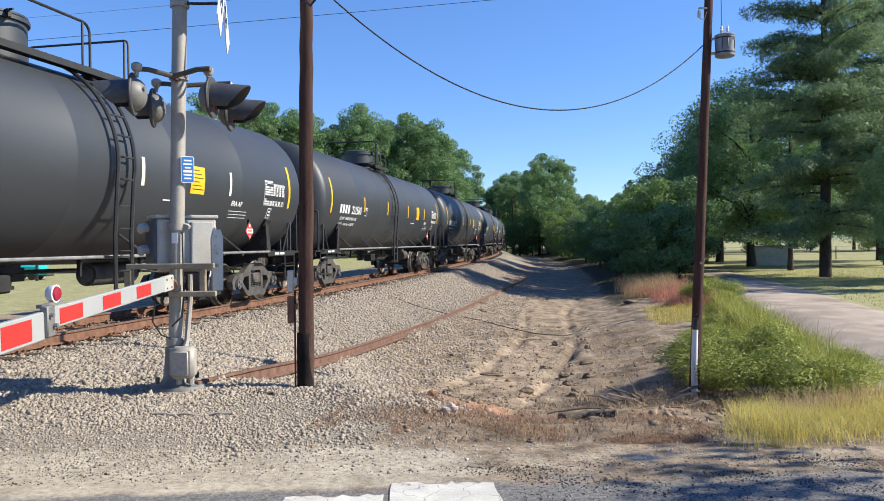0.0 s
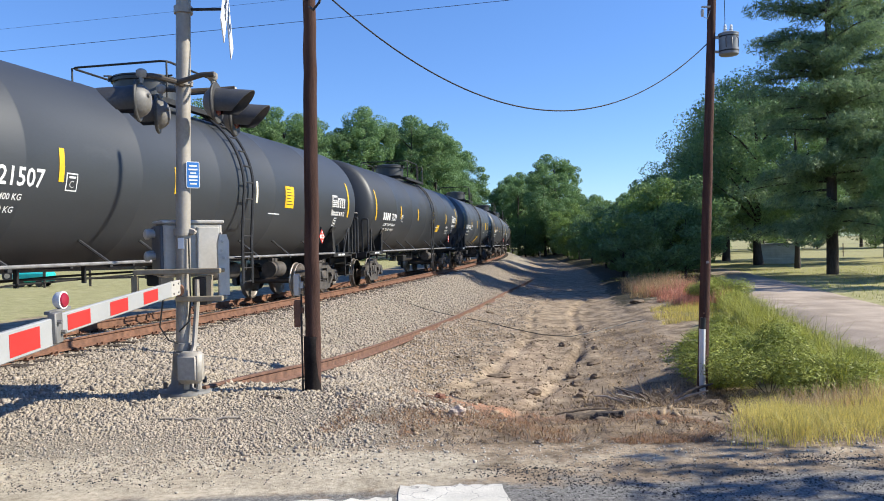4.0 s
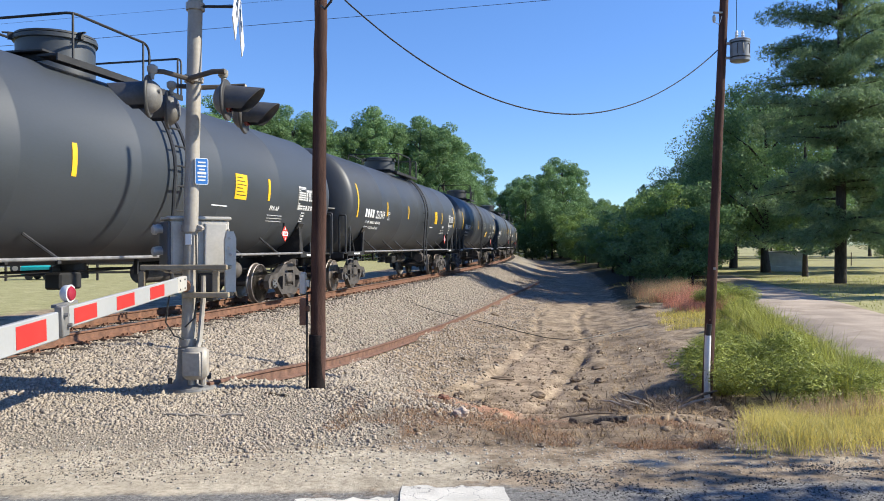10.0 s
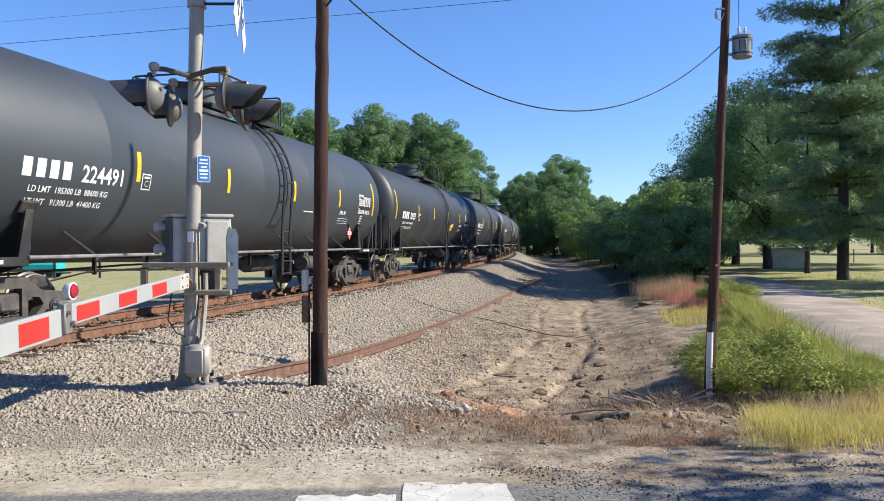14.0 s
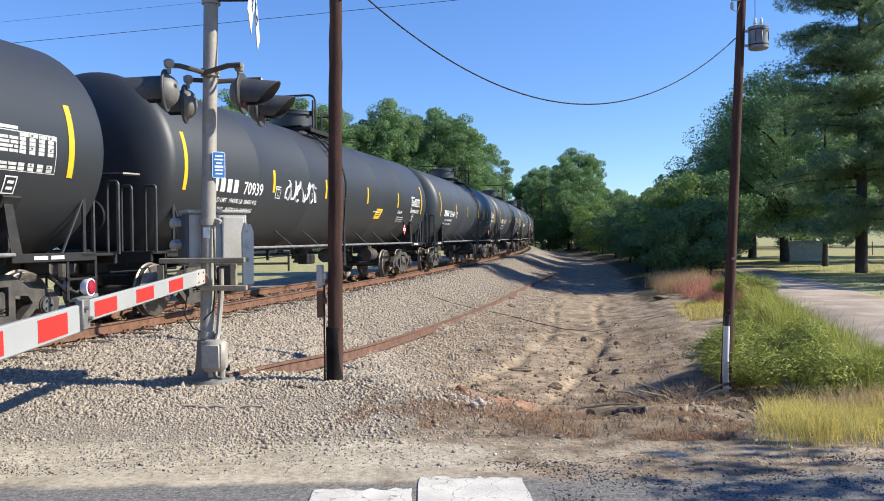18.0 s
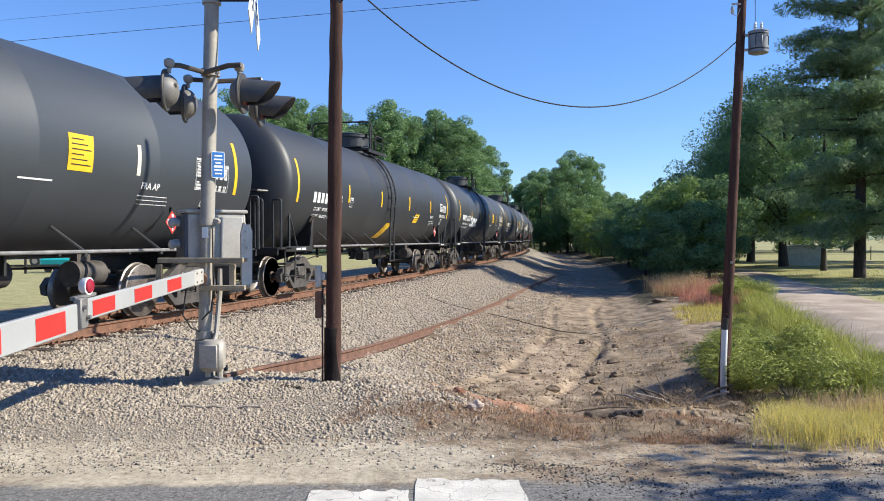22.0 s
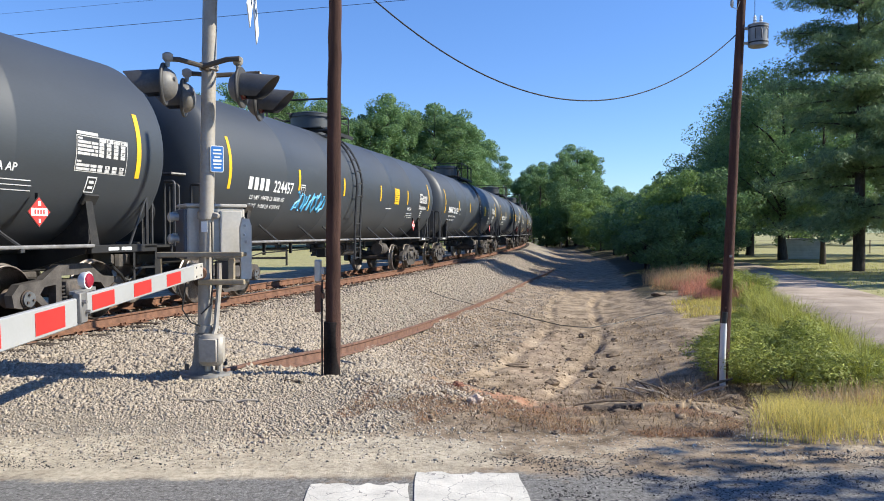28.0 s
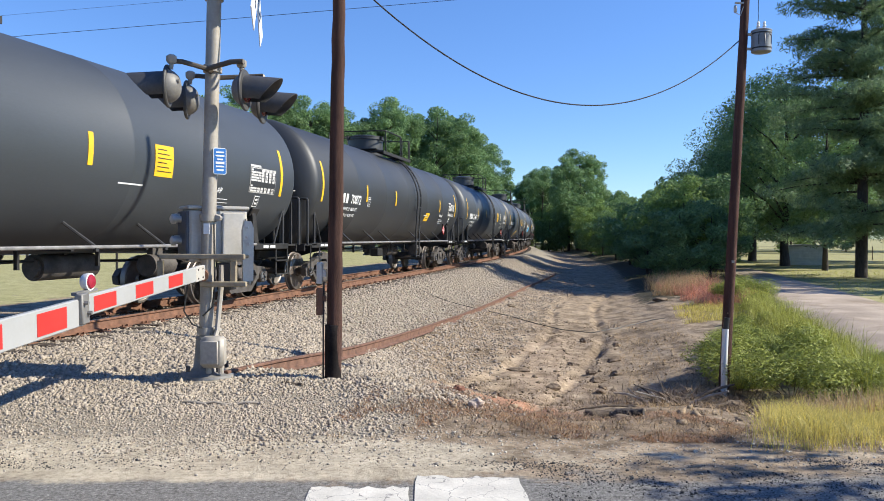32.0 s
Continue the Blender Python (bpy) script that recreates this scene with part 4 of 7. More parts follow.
    for k in range(4):
        a = k * math.pi / 4
        f.tube([(-8.9, -0.45 - 0.25 * math.cos(a), 1.72 - 0.25 * math.sin(a)), (-8.9, -0.45 + 0.25 * math.cos(a), 1.72 + 0.25 * math.sin(a))], 0.011, 5)
    f.tube([(-8.84, -0.45, 1.72), (-8.84, -0.45, 1.0)], 0.02, 6)
    part("brake_wheel", f, FRAME_BLACK, car)
    for x in (-6.74, 6.74):
        truck(car, x)
    return car


def film_meshes():
    """Reflective films that all cars share, on both sides."""
    made = {}
    for side in (-1, 1):
        for kind, w, h0, h1, mat in (("end", 0.105, -0.44, 0.56, YELLOW), ("mid", 0.105, -0.30, 0.17, YELLOW), ("pale", 0.09, -0.30, 0.17, PALE_FILM)):
            made[kind, side] = patch(Form(), -w / 2, w / 2, h0, h1, side=side, rows=8).mesh("reflector", mat)
    return made


FILMS = film_meshes()


def placard_mesh():
    f = Form()
    y = -1.50
    f.slab([(0, -0.19), (0.19, 0), (0, 0.19), (-0.19, 0)], y, y + 0.006)
    f.slab([(-0.14, -0.05), (0.14, -0.05), (0.14, 0.05), (-0.14, 0.05)], y - 0.004, y - 0.001, mi=1)
    for k in range(4):
        f.box(-0.075 + k * 0.05, y - 0.006, 0, 0.025, 0.003, 0.06, mi=0)
    f.box(0, y - 0.004, -0.115, 0.03, 0.004, 0.05, mi=1)
    f.box(0, y - 0.004, 0.11, 0.05, 0.004, 0.06, mi=1)
    f.slab([(0, -0.21), (0.21, 0), (0, 0.21), (-0.21, 0)], y + 0.008, y + 0.016, mi=2)
    f.box(0, y + 0.03, 0.10, 0.03, 0.05, 0.3, mi=2)
    return f.mesh("placard", [PLACARD_RED, SIGN_WHITE, FRAME_BLACK])


PLACARD = placard_mesh()


PANEL_PALE = paint("worn_panel_print", (0.56, 0.55, 0.53), 0.6, 0, 12, 0.25, 0.03, stain=(0.25, 0.245, 0.24), stain_at=0.6)


def data_panel_mesh():
    """The white table of test dates: pale sheet with dark rows, unreadable."""
    f = Form()
    x0, w, h0, h1 = -0.17, 1.09, -0.42, 0.085
    patch(f, x0, x0 + w, h0, h1, lift=0.005, rows=8)
    patch(f, x0 + 0.014, x0 + w - 0.014, h0 + 0.014, h1 - 0.014, lift=0.008, rows=8, mi=1)
    rng = random.Random(11)
    for i in range(9):
        h = h1 - 0.060 - i * 0.053
        if i == 5:
            continue
        if i not in (0, 6):
            cut = 0.20 + rng.random() * 0.16
            patch(f, x0 + 0.02, x0 + cut, h, h + 0.038, lift=0.012, rows=1)
            patch(f, x0 + cut + 0.02, x0 + 0.43, h, h + 0.038, lift=0.012, rows=1)
        else:
            patch(f, x0 + 0.02, x0 + 0.11, h, h + 0.030, lift=0.012, rows=1)
        if i == 6:
            continue
        for k in range(4):
            c = 0.455 + 0.157 * k
            patch(f, x0 + c, x0 + c + (0.145 if i == 0 else 0.10), h - 0.004, h + 0.042, lift=0.012, rows=1)
            if i in (0, 3, 7) and k % 2:
                patch(f, x0 + c + 0.03, x0 + c + 0.06, h + 0.008, h + 0.030, lift=0.015, rows=1, mi=1)
    patch(f, x0 + 0.01, x0 + 0.44, h1 + 0.012, h1 + 0.055, rows=1)
    return f.mesh("data_panel", [PANEL_PALE, TANK[0]])


DATA_PANEL = data_panel_mesh()


def small_print_meshes():
    """Rows of stencil too small to read, the service box and the sill plates, each a mesh of its own."""
    made = []
    rng = random.Random(5)
    for i in range(3):
        made.append(("print_line", patch(Form(), 4.75 + i * 0.02, 5.35 + rng.random() * 0.3, -0.62 - i * 0.07, -0.607 - i * 0.07, rows=1)))
    made.append(("print_line", patch(Form(), 2.3, 2.9, -0.52, -0.495, rows=1)))
    f = Form()
    patch(f, 6.55, 6.75, -0.72, -0.48, rows=2)
    patch(f, 6.57, 6.73, -0.70, -0.50, lift=0.009, rows=2, mi=1)
    patch(f, 6.60, 6.70, -0.66, -0.62, lift=0.011, rows=1)
    patch(f, 6.60, 6.70, -0.58, -0.54, lift=0.011, rows=1)
    made.append(("service_box", f))
    for k in range(2):
        made.append(("sill_label", Form().box(7.2 + 0.3 * k, -1.435, 1.11, 0.24, 0.006, 0.05)))
        made.append(("sill_label", Form().box(-7.6 + 0.3 * k, -1.435, 1.11, 0.24, 0.006, 0.05)))
    return [(name, f.mesh(name, [WHITE_MARK, TANK[0]])) for name, f in made]


SMALL_PRINT = small_print_meshes()


def mark_car(car, number, letters, load, light, panel, pale, graffiti, low_panel, ladder_x):
    """Markings that differ from car to car."""
    for side in (-1, 1):
        odd = len(number) < 6
        for x, kind in ((-7.92 if odd else -7.76, "end"), (7.62, "end"), (-4.66 if number[:3] == "226" else -4.52, "mid"), (-1.58, "mid"), (1.62, "pale" if pale else "mid"), (4.66, "pale" if pale else "mid")):
            part("reflector", FILMS[kind, side], None, car, at=Matrix.Translation((x, 0, 0)))
    f = Form()
    # the owner's initials as plain blocks
    x = -6.98
    for k in range(letters):
        patch(f, x, x + 0.165, -0.40, -0.15, rows=4)
        x += 0.25
    part("owner_mark", f, WHITE_MARK, car)
    part("car_number", write_on_tank(Form(), number, x + 0.14, -0.40, 0.345, 0.006, 1.0, 0.96), WHITE_MARK, car)
    f = Form()
    patch(f, -4.42, -4.18, -0.42, -0.16, rows=3)
    patch(f, -4.40, -4.20, -0.40, -0.18, lift=0.009, rows=3, mi=1)
    for k in range(2):
        f.add(wrap([(-4.36 + a, -0.37 + b) for a, b in lettering("C", 0.15)[0]], 0.012), lettering("C", 0.15)[1])
    patch(f, -4.37, -4.23, -0.235, -0.205, lift=0.011, rows=1)
    part("class_box", f, [WHITE_MARK, TANK[0]], car)
    f = Form()
    write_on_tank(f, "LD LMT  " + load, -6.82, -0.60, 0.125, 0.002)
    write_on_tank(f, "LT WT   " + light, -6.82, -0.78, 0.125, 0.002)
    part("load_stencil", f, WHITE_MARK, car)
    part("data_panel", DATA_PANEL, None, car, at=Matrix.Translation((6.42, 0, 0)))
    for name, me in SMALL_PRINT:
        part(name, me, None, car)
    part("placard", PLACARD, None, car, at=Matrix.Translation((5.65, 0, 1.62)))
    f = Form()
    write_on_tank(f, "FRA AP", 4.78, -0.50, 0.15, 0.003)
    part("stencil", f, WHITE_MARK, car)
    f = Form()
    if panel == "square":
        patch(f, 3.12, 3.62, -0.34, 0.17, rows=4)
        lines = [(3.18, 3.42 + 0.15 * ((k * 7) % 3) / 2, 0.09 - k * 0.07) for k in range(6)]
    else:
        patch(f, 2.45, 3.0, -0.72, -0.40, lean=0.16, rows=3)
        lines = [(2.62, 3.0, -0.48 - k * 0.07) for k in range(3)]
    notice = part("notice_panel", f, YELLOW, car, "yellow notice panel")
    for x0, x1, h in lines:
        part("print_line", patch(Form(), x0, x1, h, h + 0.015, lift=0.009, rows=1), FRAME_BLACK, notice)
    if low_panel:
        f = Form()
        patch(f, ladder_x - 0.24, ladder_x + 0.36, -1.42, -0.80, lean=0.36, rows=6)
        part("corner_panel", f, YELLOW, car, "slanted yellow film")
    # number on the domed end, upper half
    f = Form()
    for body, y0, z0, size in ((number, 0.42, TANK_Z + 0.52, 0.20), ("US GAL", 0.30, TANK_Z + 0.34, 0.12), ("L", 0.0, TANK_Z + 0.17, 0.12)):
        pts, faces = lettering(body, size, 0.003)
        vs = []
        for a, b in pts:
            y, z = y0 - a, z0 + b
            vs.append((-head_x(y, z) - 0.008, y, z))
        f.add(vs, faces)
    part("end_number", f, WHITE_MARK, car)
    if graffiti:
        rng = random.Random(graffiti)
        col = WHITE_MARK if graffiti != 23 else paint("spray_blue", (0.10, 0.42, 0.68), 0.5, 0, 9, 0.2, 0.02)
        x0, h0 = {15: (-3.9, -0.38), 17: (-4.7, -0.62), 23: (-4.6, -0.72), 16: (2.1, -0.75)}[graffiti]
        x = x0
        for k in range(7 if graffiti != 16 else 3):
            p1, p2, sw = rng.uniform(0, 6.28), rng.uniform(0, 6.28), rng.uniform(1.2, 2.6)
            pts = []
            for j in range(17):
                q = j / 16
                pts.append((x + 0.11 + 0.17 * math.sin(sw * 6.28 * q * 0.5 + p1) * (0.5 + 0.5 * q), h0 + 0.16 + 0.2 * math.cos(6.28 * q * 0.9 + p2) + 0.04 * math.sin(25 * q)))
            part("spray_stroke", Form().tube([Vector(p) for p in wrap(pts, 0.004)], 0.024, 4), col, car)
            x += 0.25


# number, letters of the mark, load, light weight, panel, pale films, graffiti, low panel, paint, ladder
NUMBERS = ["221490", "224451", "224438", "221516", "221530", "224460", "221504", "224452", "221552",
           "221560", "221509", "224450", "7379", "221507", "221567", "224443", "70971", "221519", "224504", "221508", "70933", "224491", "224498", "224440",
           "70939", "363237", "221533", "70876", "226133", "226116", "226119", "226124", "224457", "224513", "224447", "70872", "224470", "221511", "224455"]
FIRST_CAR = -9
LOW_PANEL = {-6, -3, 2, 5, 18, 19, 20, 22, 24, 27}
LADDER_FORWARD = {-5, -2, 1, 3, 4, 6, 8, 9, 11, 12, 14, 21, 22, 25, 26, 28, 30}
CARS = []


def build_train():
    masters = {}
    for i, number in enumerate(NUMBERS):
        n = FIRST_CAR + i
        kind = 2 if number[:3] in ("224", "226") else 1 if number[:3] == "221" else 0
        lx = 1.0 if n in LADDER_FORWARD else -0.68
        key = kind, lx
        if key not in masters:
            masters[key] = tank_car(kind, lx)
            car = masters[key]
        else:
            car = None
        CARS.append((n, number, key, car))
    done = []
    for n, number, key, car in CARS:
        if car is None:
            car = copy_thing(masters[key], Matrix.Identity(4))
        done.append((n, number, car))
    CARS.clear()
    for n, number, car in done:
        CARS.append((n, car))
        rng = random.Random(number)
        kg = 88200 + 50 * rng.randrange(0, 9)
        lt = 41050 + 50 * rng.randrange(0, 9)
        odd = len(number) < 6
        tagged(car, "dark charcoal steel tank car with %s yellow notice panel" % ("a slanted" if odd else "a square"), "tank car")
        mark_car(car, number, 4, "%d LB  %d KG" % (round(kg * 2.2046 / 100) * 100, kg), "%d LB  %d KG" % (round(lt * 2.2046 / 100) * 100, lt),
                 "slant" if odd else "square", n % 3 == 1, n if n in (15, 16, 17, 23) else 0, n in LOW_PANEL, 1.0 if n in LADDER_FORWARD else -0.68)
        car.matrix_world = car_place(n, 0)


build_train()


# ---------------------------------------------------------------- crossing signal with its gate
def face_axes(n):
    """A frame that looks along n (level): columns are right, n, up."""
    n = Vector((n[0], n[1], 0)).normalized()
    r = Vector((-n.y, n.x, 0))
    return Matrix(((r.x, n.x, 0), (r.y, n.y, 0), (0, 0, 1))).to_4x4()


HOOD_BLACK = paint("hood_black", (0.062, 0.062, 0.064), 0.5, 0, 5, 0.3, 0.05, stain=(0.10, 0.095, 0.085), stain_at=0.6)
ARM_IRON = paint("cross_arm_iron", (0.10, 0.08, 0.06), 0.6, 0.2, 6, 0.3, 0.15, stain=(0.30, 0.27, 0.23), stain_at=0.56)
DISC_GREY = paint("screen_grey", (0.060, 0.058, 0.056), 0.6, 0.0, 6, 0.3, 0.1, stain=(0.05, 0.05, 0.05), stain_at=0.55)


def flasher(parent, x, y, z, n, arm_at):
    """A flashing light: round black screen, hood, housing and dark red lens."""
    m = Matrix.Translation((x, y, z)) @ face_axes(n)
    rot = m @ Matrix.Rotation(-math.pi / 2, 4, "X")
    screen = part("background_disc", Form().lathe([(0.100, -0.012), (0.164, -0.012), (0.171, -0.004), (0.171, 0.004), (0.164, 0.012), (0.100, 0.012)], rot, 32), DISC_GREY, parent, "round dull grey screen")
    f = Form().lathe([(0.012, -0.100), (0.05, -0.098), (0.085, -0.084), (0.112, -0.058), (0.128, -0.030), (0.134, -0.0125)], rot, 28)
    f.cyl(m @ Vector((0.07, -0.085, 0.03)), m @ Vector((0.07, -0.10, 0.03)), 0.016, n=8)
    # bowl grey is darkened to put the partial shade of its back into the colour
    part("housing", f, paint("bowl_shade_grey", (0.19, 0.18, 0.165), 0.55, 0.1, 6, 0.25, 0.1) if "bowl_shade_grey" not in bpy.data.materials else bpy.data.materials["bowl_shade_grey"], screen, "dull grey bowl behind the screen")
    part("lens", Form().lathe([(0.106, 0.012), (0.10, 0.026), (0.07, 0.038), (0.02, 0.044)], rot, 24), RED_GLASS, screen, "dark red lens, unlit")
    # hood: an open half tube, longer above
    f = Form()
    n_a = 20
    vs = []
    for j in range(n_a + 1):
        a = math.radians(-40 + 260 * j / n_a)
        reach = 0.09 + 0.225 * (0.5 + 0.5 * math.sin(a)) ** 0.8
        for r in (0.122, 0.116):
            for d in (0.01, reach):
                shrink = 1 - 0.10 * d
                vs.append(m @ Vector((r * shrink * math.cos(a), d, r * shrink * math.sin(a) - 0.07 * d)))
    fs = []
    for j in range(n_a):
        o, p = j * 4, j * 4 + 4
        fs += [(o, p, p + 1, o + 1), (o + 2, o + 3, p + 3, p + 2), (o + 1, p + 1, p + 3, o + 3), (o, o + 2, p + 2, p)]
    f.add(vs, fs, True)
    part("hood", f, HOOD_BLACK, screen, "long black sun hood")
    f = Form()
    top = m @ Vector((0, -0.028, 0.185))
    f.tube([m @ Vector((0, -0.022, 0.14)), top, top + Vector((0, 0, 0.03))] + [Vector(arm_at)], 0.02, 8)
    f.lathe([(0.03, -0.02), (0.042, 0.0), (0.042, 0.035), (0.02, 0.05)], Matrix.Translation(top + Vector((0, 0, 0.02))), 12)
    part("bracket", f, GALV, screen)
    return screen


def crossing_signal():
    mx, my, mz = -2.0, 6.68, 0.385
    sig = thing("crossing_signal", "grey railway crossing signal with lowered red and white gate", "crossing signal", NEAR_SET @ pose(mx, my, 0))
    inv = Matrix.Translation((-mx, -my, 0))

    def add(name, form, mat, parent=None, label=""):
        ob = part(name, form, mat, parent or sig, label)
        if parent is None:
            ob.matrix_parent_inverse = inv
        return ob

    f = Form().lathe([(0.25, -0.15), (0.25, 0.0), (0.235, 0.012)], Matrix.Translation((mx, my, mz)), 8, smooth=False)
    add("foundation", f, paint("foundation_concrete", (0.34, 0.29, 0.22), 0.9, 0, 4, 0.2, 0.4, stain=(0.22, 0.15, 0.10), stain_at=0.55))
    f = Form().lathe([(0.225, 0.012), (0.22, 0.035), (0.150, 0.055), (0.118, 0.10), (0.105, 0.19), (0.096, 0.35), (0.072, 0.36), (0.070, 0.40)], Matrix.Translation((mx, my, mz)), 20)
    f.box(mx - 0.02, my - 0.105, mz + 0.2, 0.012, 0.03, 0.30)
    base = add("base_casting", f, JOINT_GREY)
    for k in range(4):
        a = math.pi / 4 + k * math.pi / 2
        part("bolt", Form().cyl((mx + 0.18 * math.cos(a), my + 0.18 * math.sin(a), mz + 0.07), (mx + 0.18 * math.cos(a), my + 0.18 * math.sin(a), mz + 0.12), 0.018, n=6), STEEL_DUSTY, base)
    f = Form().box(mx + 0.095, my - 0.155, mz + 0.245, 0.20, 0.13, 0.26, bevel=0.03)
    f.box(mx + 0.08, my - 0.228, mz + 0.245, 0.15, 0.02, 0.20, bevel=0.008)
    f.cyl((mx + 0.05, my - 0.13, mz + 0.06), (mx + 0.05, my - 0.13, mz + 0.16), 0.025, n=8)
    f.cyl((mx + 0.15, my - 0.13, mz + 0.06), (mx + 0.15, my - 0.13, mz + 0.16), 0.025, n=8)
    add("junction_box", f, GALV)
    f = Form().cyl((mx - 0.012, my, mz + 0.34), (mx + 0.075, my, 4.25), 0.060, 0.060, n=20)
    add("mast", f, GALV)
    for z in (0.79, 1.755, 3.02, 3.63):
        f = Form().lathe([(0.066, -0.03), (0.078, -0.03), (0.078, 0.03), (0.066, 0.03)], Matrix.Translation((mx - 0.012 + (z - 0.72) * 0.0247, my, z)), 18)
        f.box(mx + 0.095, my - 0.02, z, 0.05, 0.06, 0.05, bevel=0.01)
        f.cyl((mx + 0.11, my - 0.055, z), (mx + 0.11, my + 0.02, z), 0.016, n=6)
        add("clamp", f, GALV)
    f = Form().tube([(mx + 0.115, my + 0.02, 1.35), (mx + 0.115, my + 0.0, 1.15), (mx + 0.10, my - 0.06, 0.80), (mx + 0.10, my - 0.14, 0.72)], 0.022, 8)
    add("conduit", f, GALV)
    f = Form().tube([(mx - 0.09, my - 0.24, 1.22), (mx - 0.12, my - 0.25, 0.98), (mx - 0.08, my - 0.16, 0.86), (mx - 0.03, my - 0.07, 0.82)], 0.007, 6)
    f.tube([(mx + 0.07, my - 0.05, 1.70), (mx + 0.075, my - 0.05, 1.2), (mx + 0.06, my - 0.05, 1.0), (mx - 0.02, my - 0.07, 0.92)], 0.007, 6)
    add("cable", f, CABLE)
    # gate mechanism behind the mast
    f = Form().box(mx + 0.03, my + 0.27, 1.60, 0.50, 0.36, 0.46, bevel=0.018)
    f.box(mx + 0.03, my + 0.27, 1.845, 0.53, 0.39, 0.03, bevel=0.008)
    mech = add("gate_mechanism", f, GALV_PALE)
    mech.matrix_parent_inverse = inv @ Matrix.Translation((mx - 0.055, my + 0.27, 0)) @ Matrix.Rotation(radians(30), 4, "Z") @ Matrix.Translation((-mx, -my - 0.27, 0))
    part("door", Form().box(mx + 0.15, my + 0.08, 1.60, 0.20, 0.02, 0.40, bevel=0.008), GALV_PALE, mech)
    part("hinge", Form().cyl((mx + 0.262, my + 0.07, 1.45), (mx + 0.262, my + 0.07, 1.75), 0.012, n=8), GALV, mech)
    # shaded side towards the road: dark sheet paints in its shade; two round knobs
    part("side_cover", Form().box(mx - 0.232, my + 0.27, 1.60, 0.03, 0.34, 0.43, bevel=0.008), paint("side_shade", (0.075, 0.085, 0.105), 0.5, 0.1, 5, 0.15, 0.05), mech, "dark slate sheet painting in the box's shaded side")
    for z in (1.745, 1.555):
        f = Form().cyl((mx - 0.24, my + 0.30, z), (mx - 0.30, my + 0.30, z), 0.030, n=14)
        f.lathe([(0.042, 0), (0.044, 0.03), (0.02, 0.045)], Matrix.Translation((mx - 0.295, my + 0.30, z)) @ Matrix.Rotation(-math.pi / 2, 4, "Y"), 14)
        f.box(mx - 0.27, my + 0.345, z + 0.015, 0.05, 0.03, 0.07, bevel=0.006)
        part("knob", f, GALV_PALE, mech, "round cast knob")
    f = Form().slab([(-0.05, -0.26), (0.045, -0.26), (0.05, 0.20), (0.025, 0.26), (-0.035, 0.26), (-0.055, 0.18)], -0.0125, 0.0125, Matrix.Translation((mx + 0.33, my + 0.0625, 1.47)) @ Matrix.Rotation(radians(40), 4, "Z"))
    for dx, dz in ((0.0, 0.2), (0.01, 0.06), (-0.01, 0.12)):
        f.cyl((mx + 0.33 + dx, my + 0.03, 1.47 + dz), (mx + 0.33 + dx, my + 0.05, 1.47 + dz), 0.014, n=6)
    add("counterweight_arm", f, GALV_PALE)
    f = Form().box(mx + 0.13, my + 0.12, 1.25, 0.12, 0.20, 0.24, bevel=0.01)
    add("motor_housing", f, BLACK_PAINT)
    for x0, x1, z in ((-0.375, 0.345, 1.425), (-0.03, 0.36, 1.193)):
        f = Form().box(mx + (x0 + x1) / 2, my - 0.10, z, x1 - x0, 0.05, 0.045, bevel=0.006)
        f.box(mx + (x0 + x1) / 2, my + 0.04, z, x1 - x0, 0.04, 0.03, bevel=0.006)
        add("support_bar", f, TAN_STEEL, None, "tan painted angle iron")
    for x in (-0.38, 0.24):
        add("support_post", Form().box(mx + x, my - 0.06, 1.29, 0.05, 0.05, 0.20, bevel=0.006), TAN_STEEL)
    # gate arm, along -y from the mast over the road
    ax = -1.96
    f = Form().cyl((mx + 0.0, my - 0.12, 1.28), (ax, my - 0.26, 1.27), 0.045, n=12)
    add("arm_hub", f, RUST)
    arm = add("gate_arm", Form().box(ax, (6.44 + 4.22) / 2, 1.255, 0.03, 6.44 - 4.22, 0.118, bevel=0.006), ARM_WHITE, None, "white reflective arm with red bars")
    tilt = Matrix.Translation((0, 5.2, 1.245)) @ Matrix.Rotation(math.atan(0.042), 4, "X") @ Matrix.Translation((0, -5.2, -1.25))
    arm.matrix_parent_inverse = inv @ tilt
    tip = part("arm_tip", Form().box(ax - 0.012, (4.30 - 0.7) / 2, 1.225, 0.034, 4.30 + 0.7, 0.150, bevel=0.006), ARM_WHITE, arm)
    for k in range(9):
        y0 = 5.57 - 0.60 * k
        z, h, xo = (1.255, 0.086, 0.032) if y0 > 4.25 else (1.225, 0.112, 0.036)
        part("red_bar", Form().box(ax - (0 if y0 > 4.25 else 0.012), y0 + 0.15, z, xo + 0.002, 0.30, h), ARM_RED, arm)
    part("end_plate", Form().box(ax, 6.30, 1.255, 0.036, 0.22, 0.122, bevel=0.004), GALV_PALE, arm)
    for y in (6.24, 6.36):
        for z in (1.22, 1.29):
            part("rivet", Form().cyl((ax + 0.015, y, z), (ax + 0.024, y, z), 0.008, n=6), STEEL_DUSTY, arm)
    f = Form().box(ax + 0.004, 4.25, 1.245, 0.045, 0.085, 0.168, bevel=0.006)
    f.cyl((ax + 0.02, 4.23, 1.28), (ax + 0.05, 4.23, 1.28), 0.012, n=6)
    f.cyl((ax + 0.02, 4.27, 1.22), (ax + 0.05, 4.27, 1.22), 0.012, n=6)
    f.box(ax - 0.03, 4.36, 1.325, 0.03, 0.26, 0.018)
    part("joint_bracket", f, JOINT_GREY, arm, "bolted grey joint bracket")
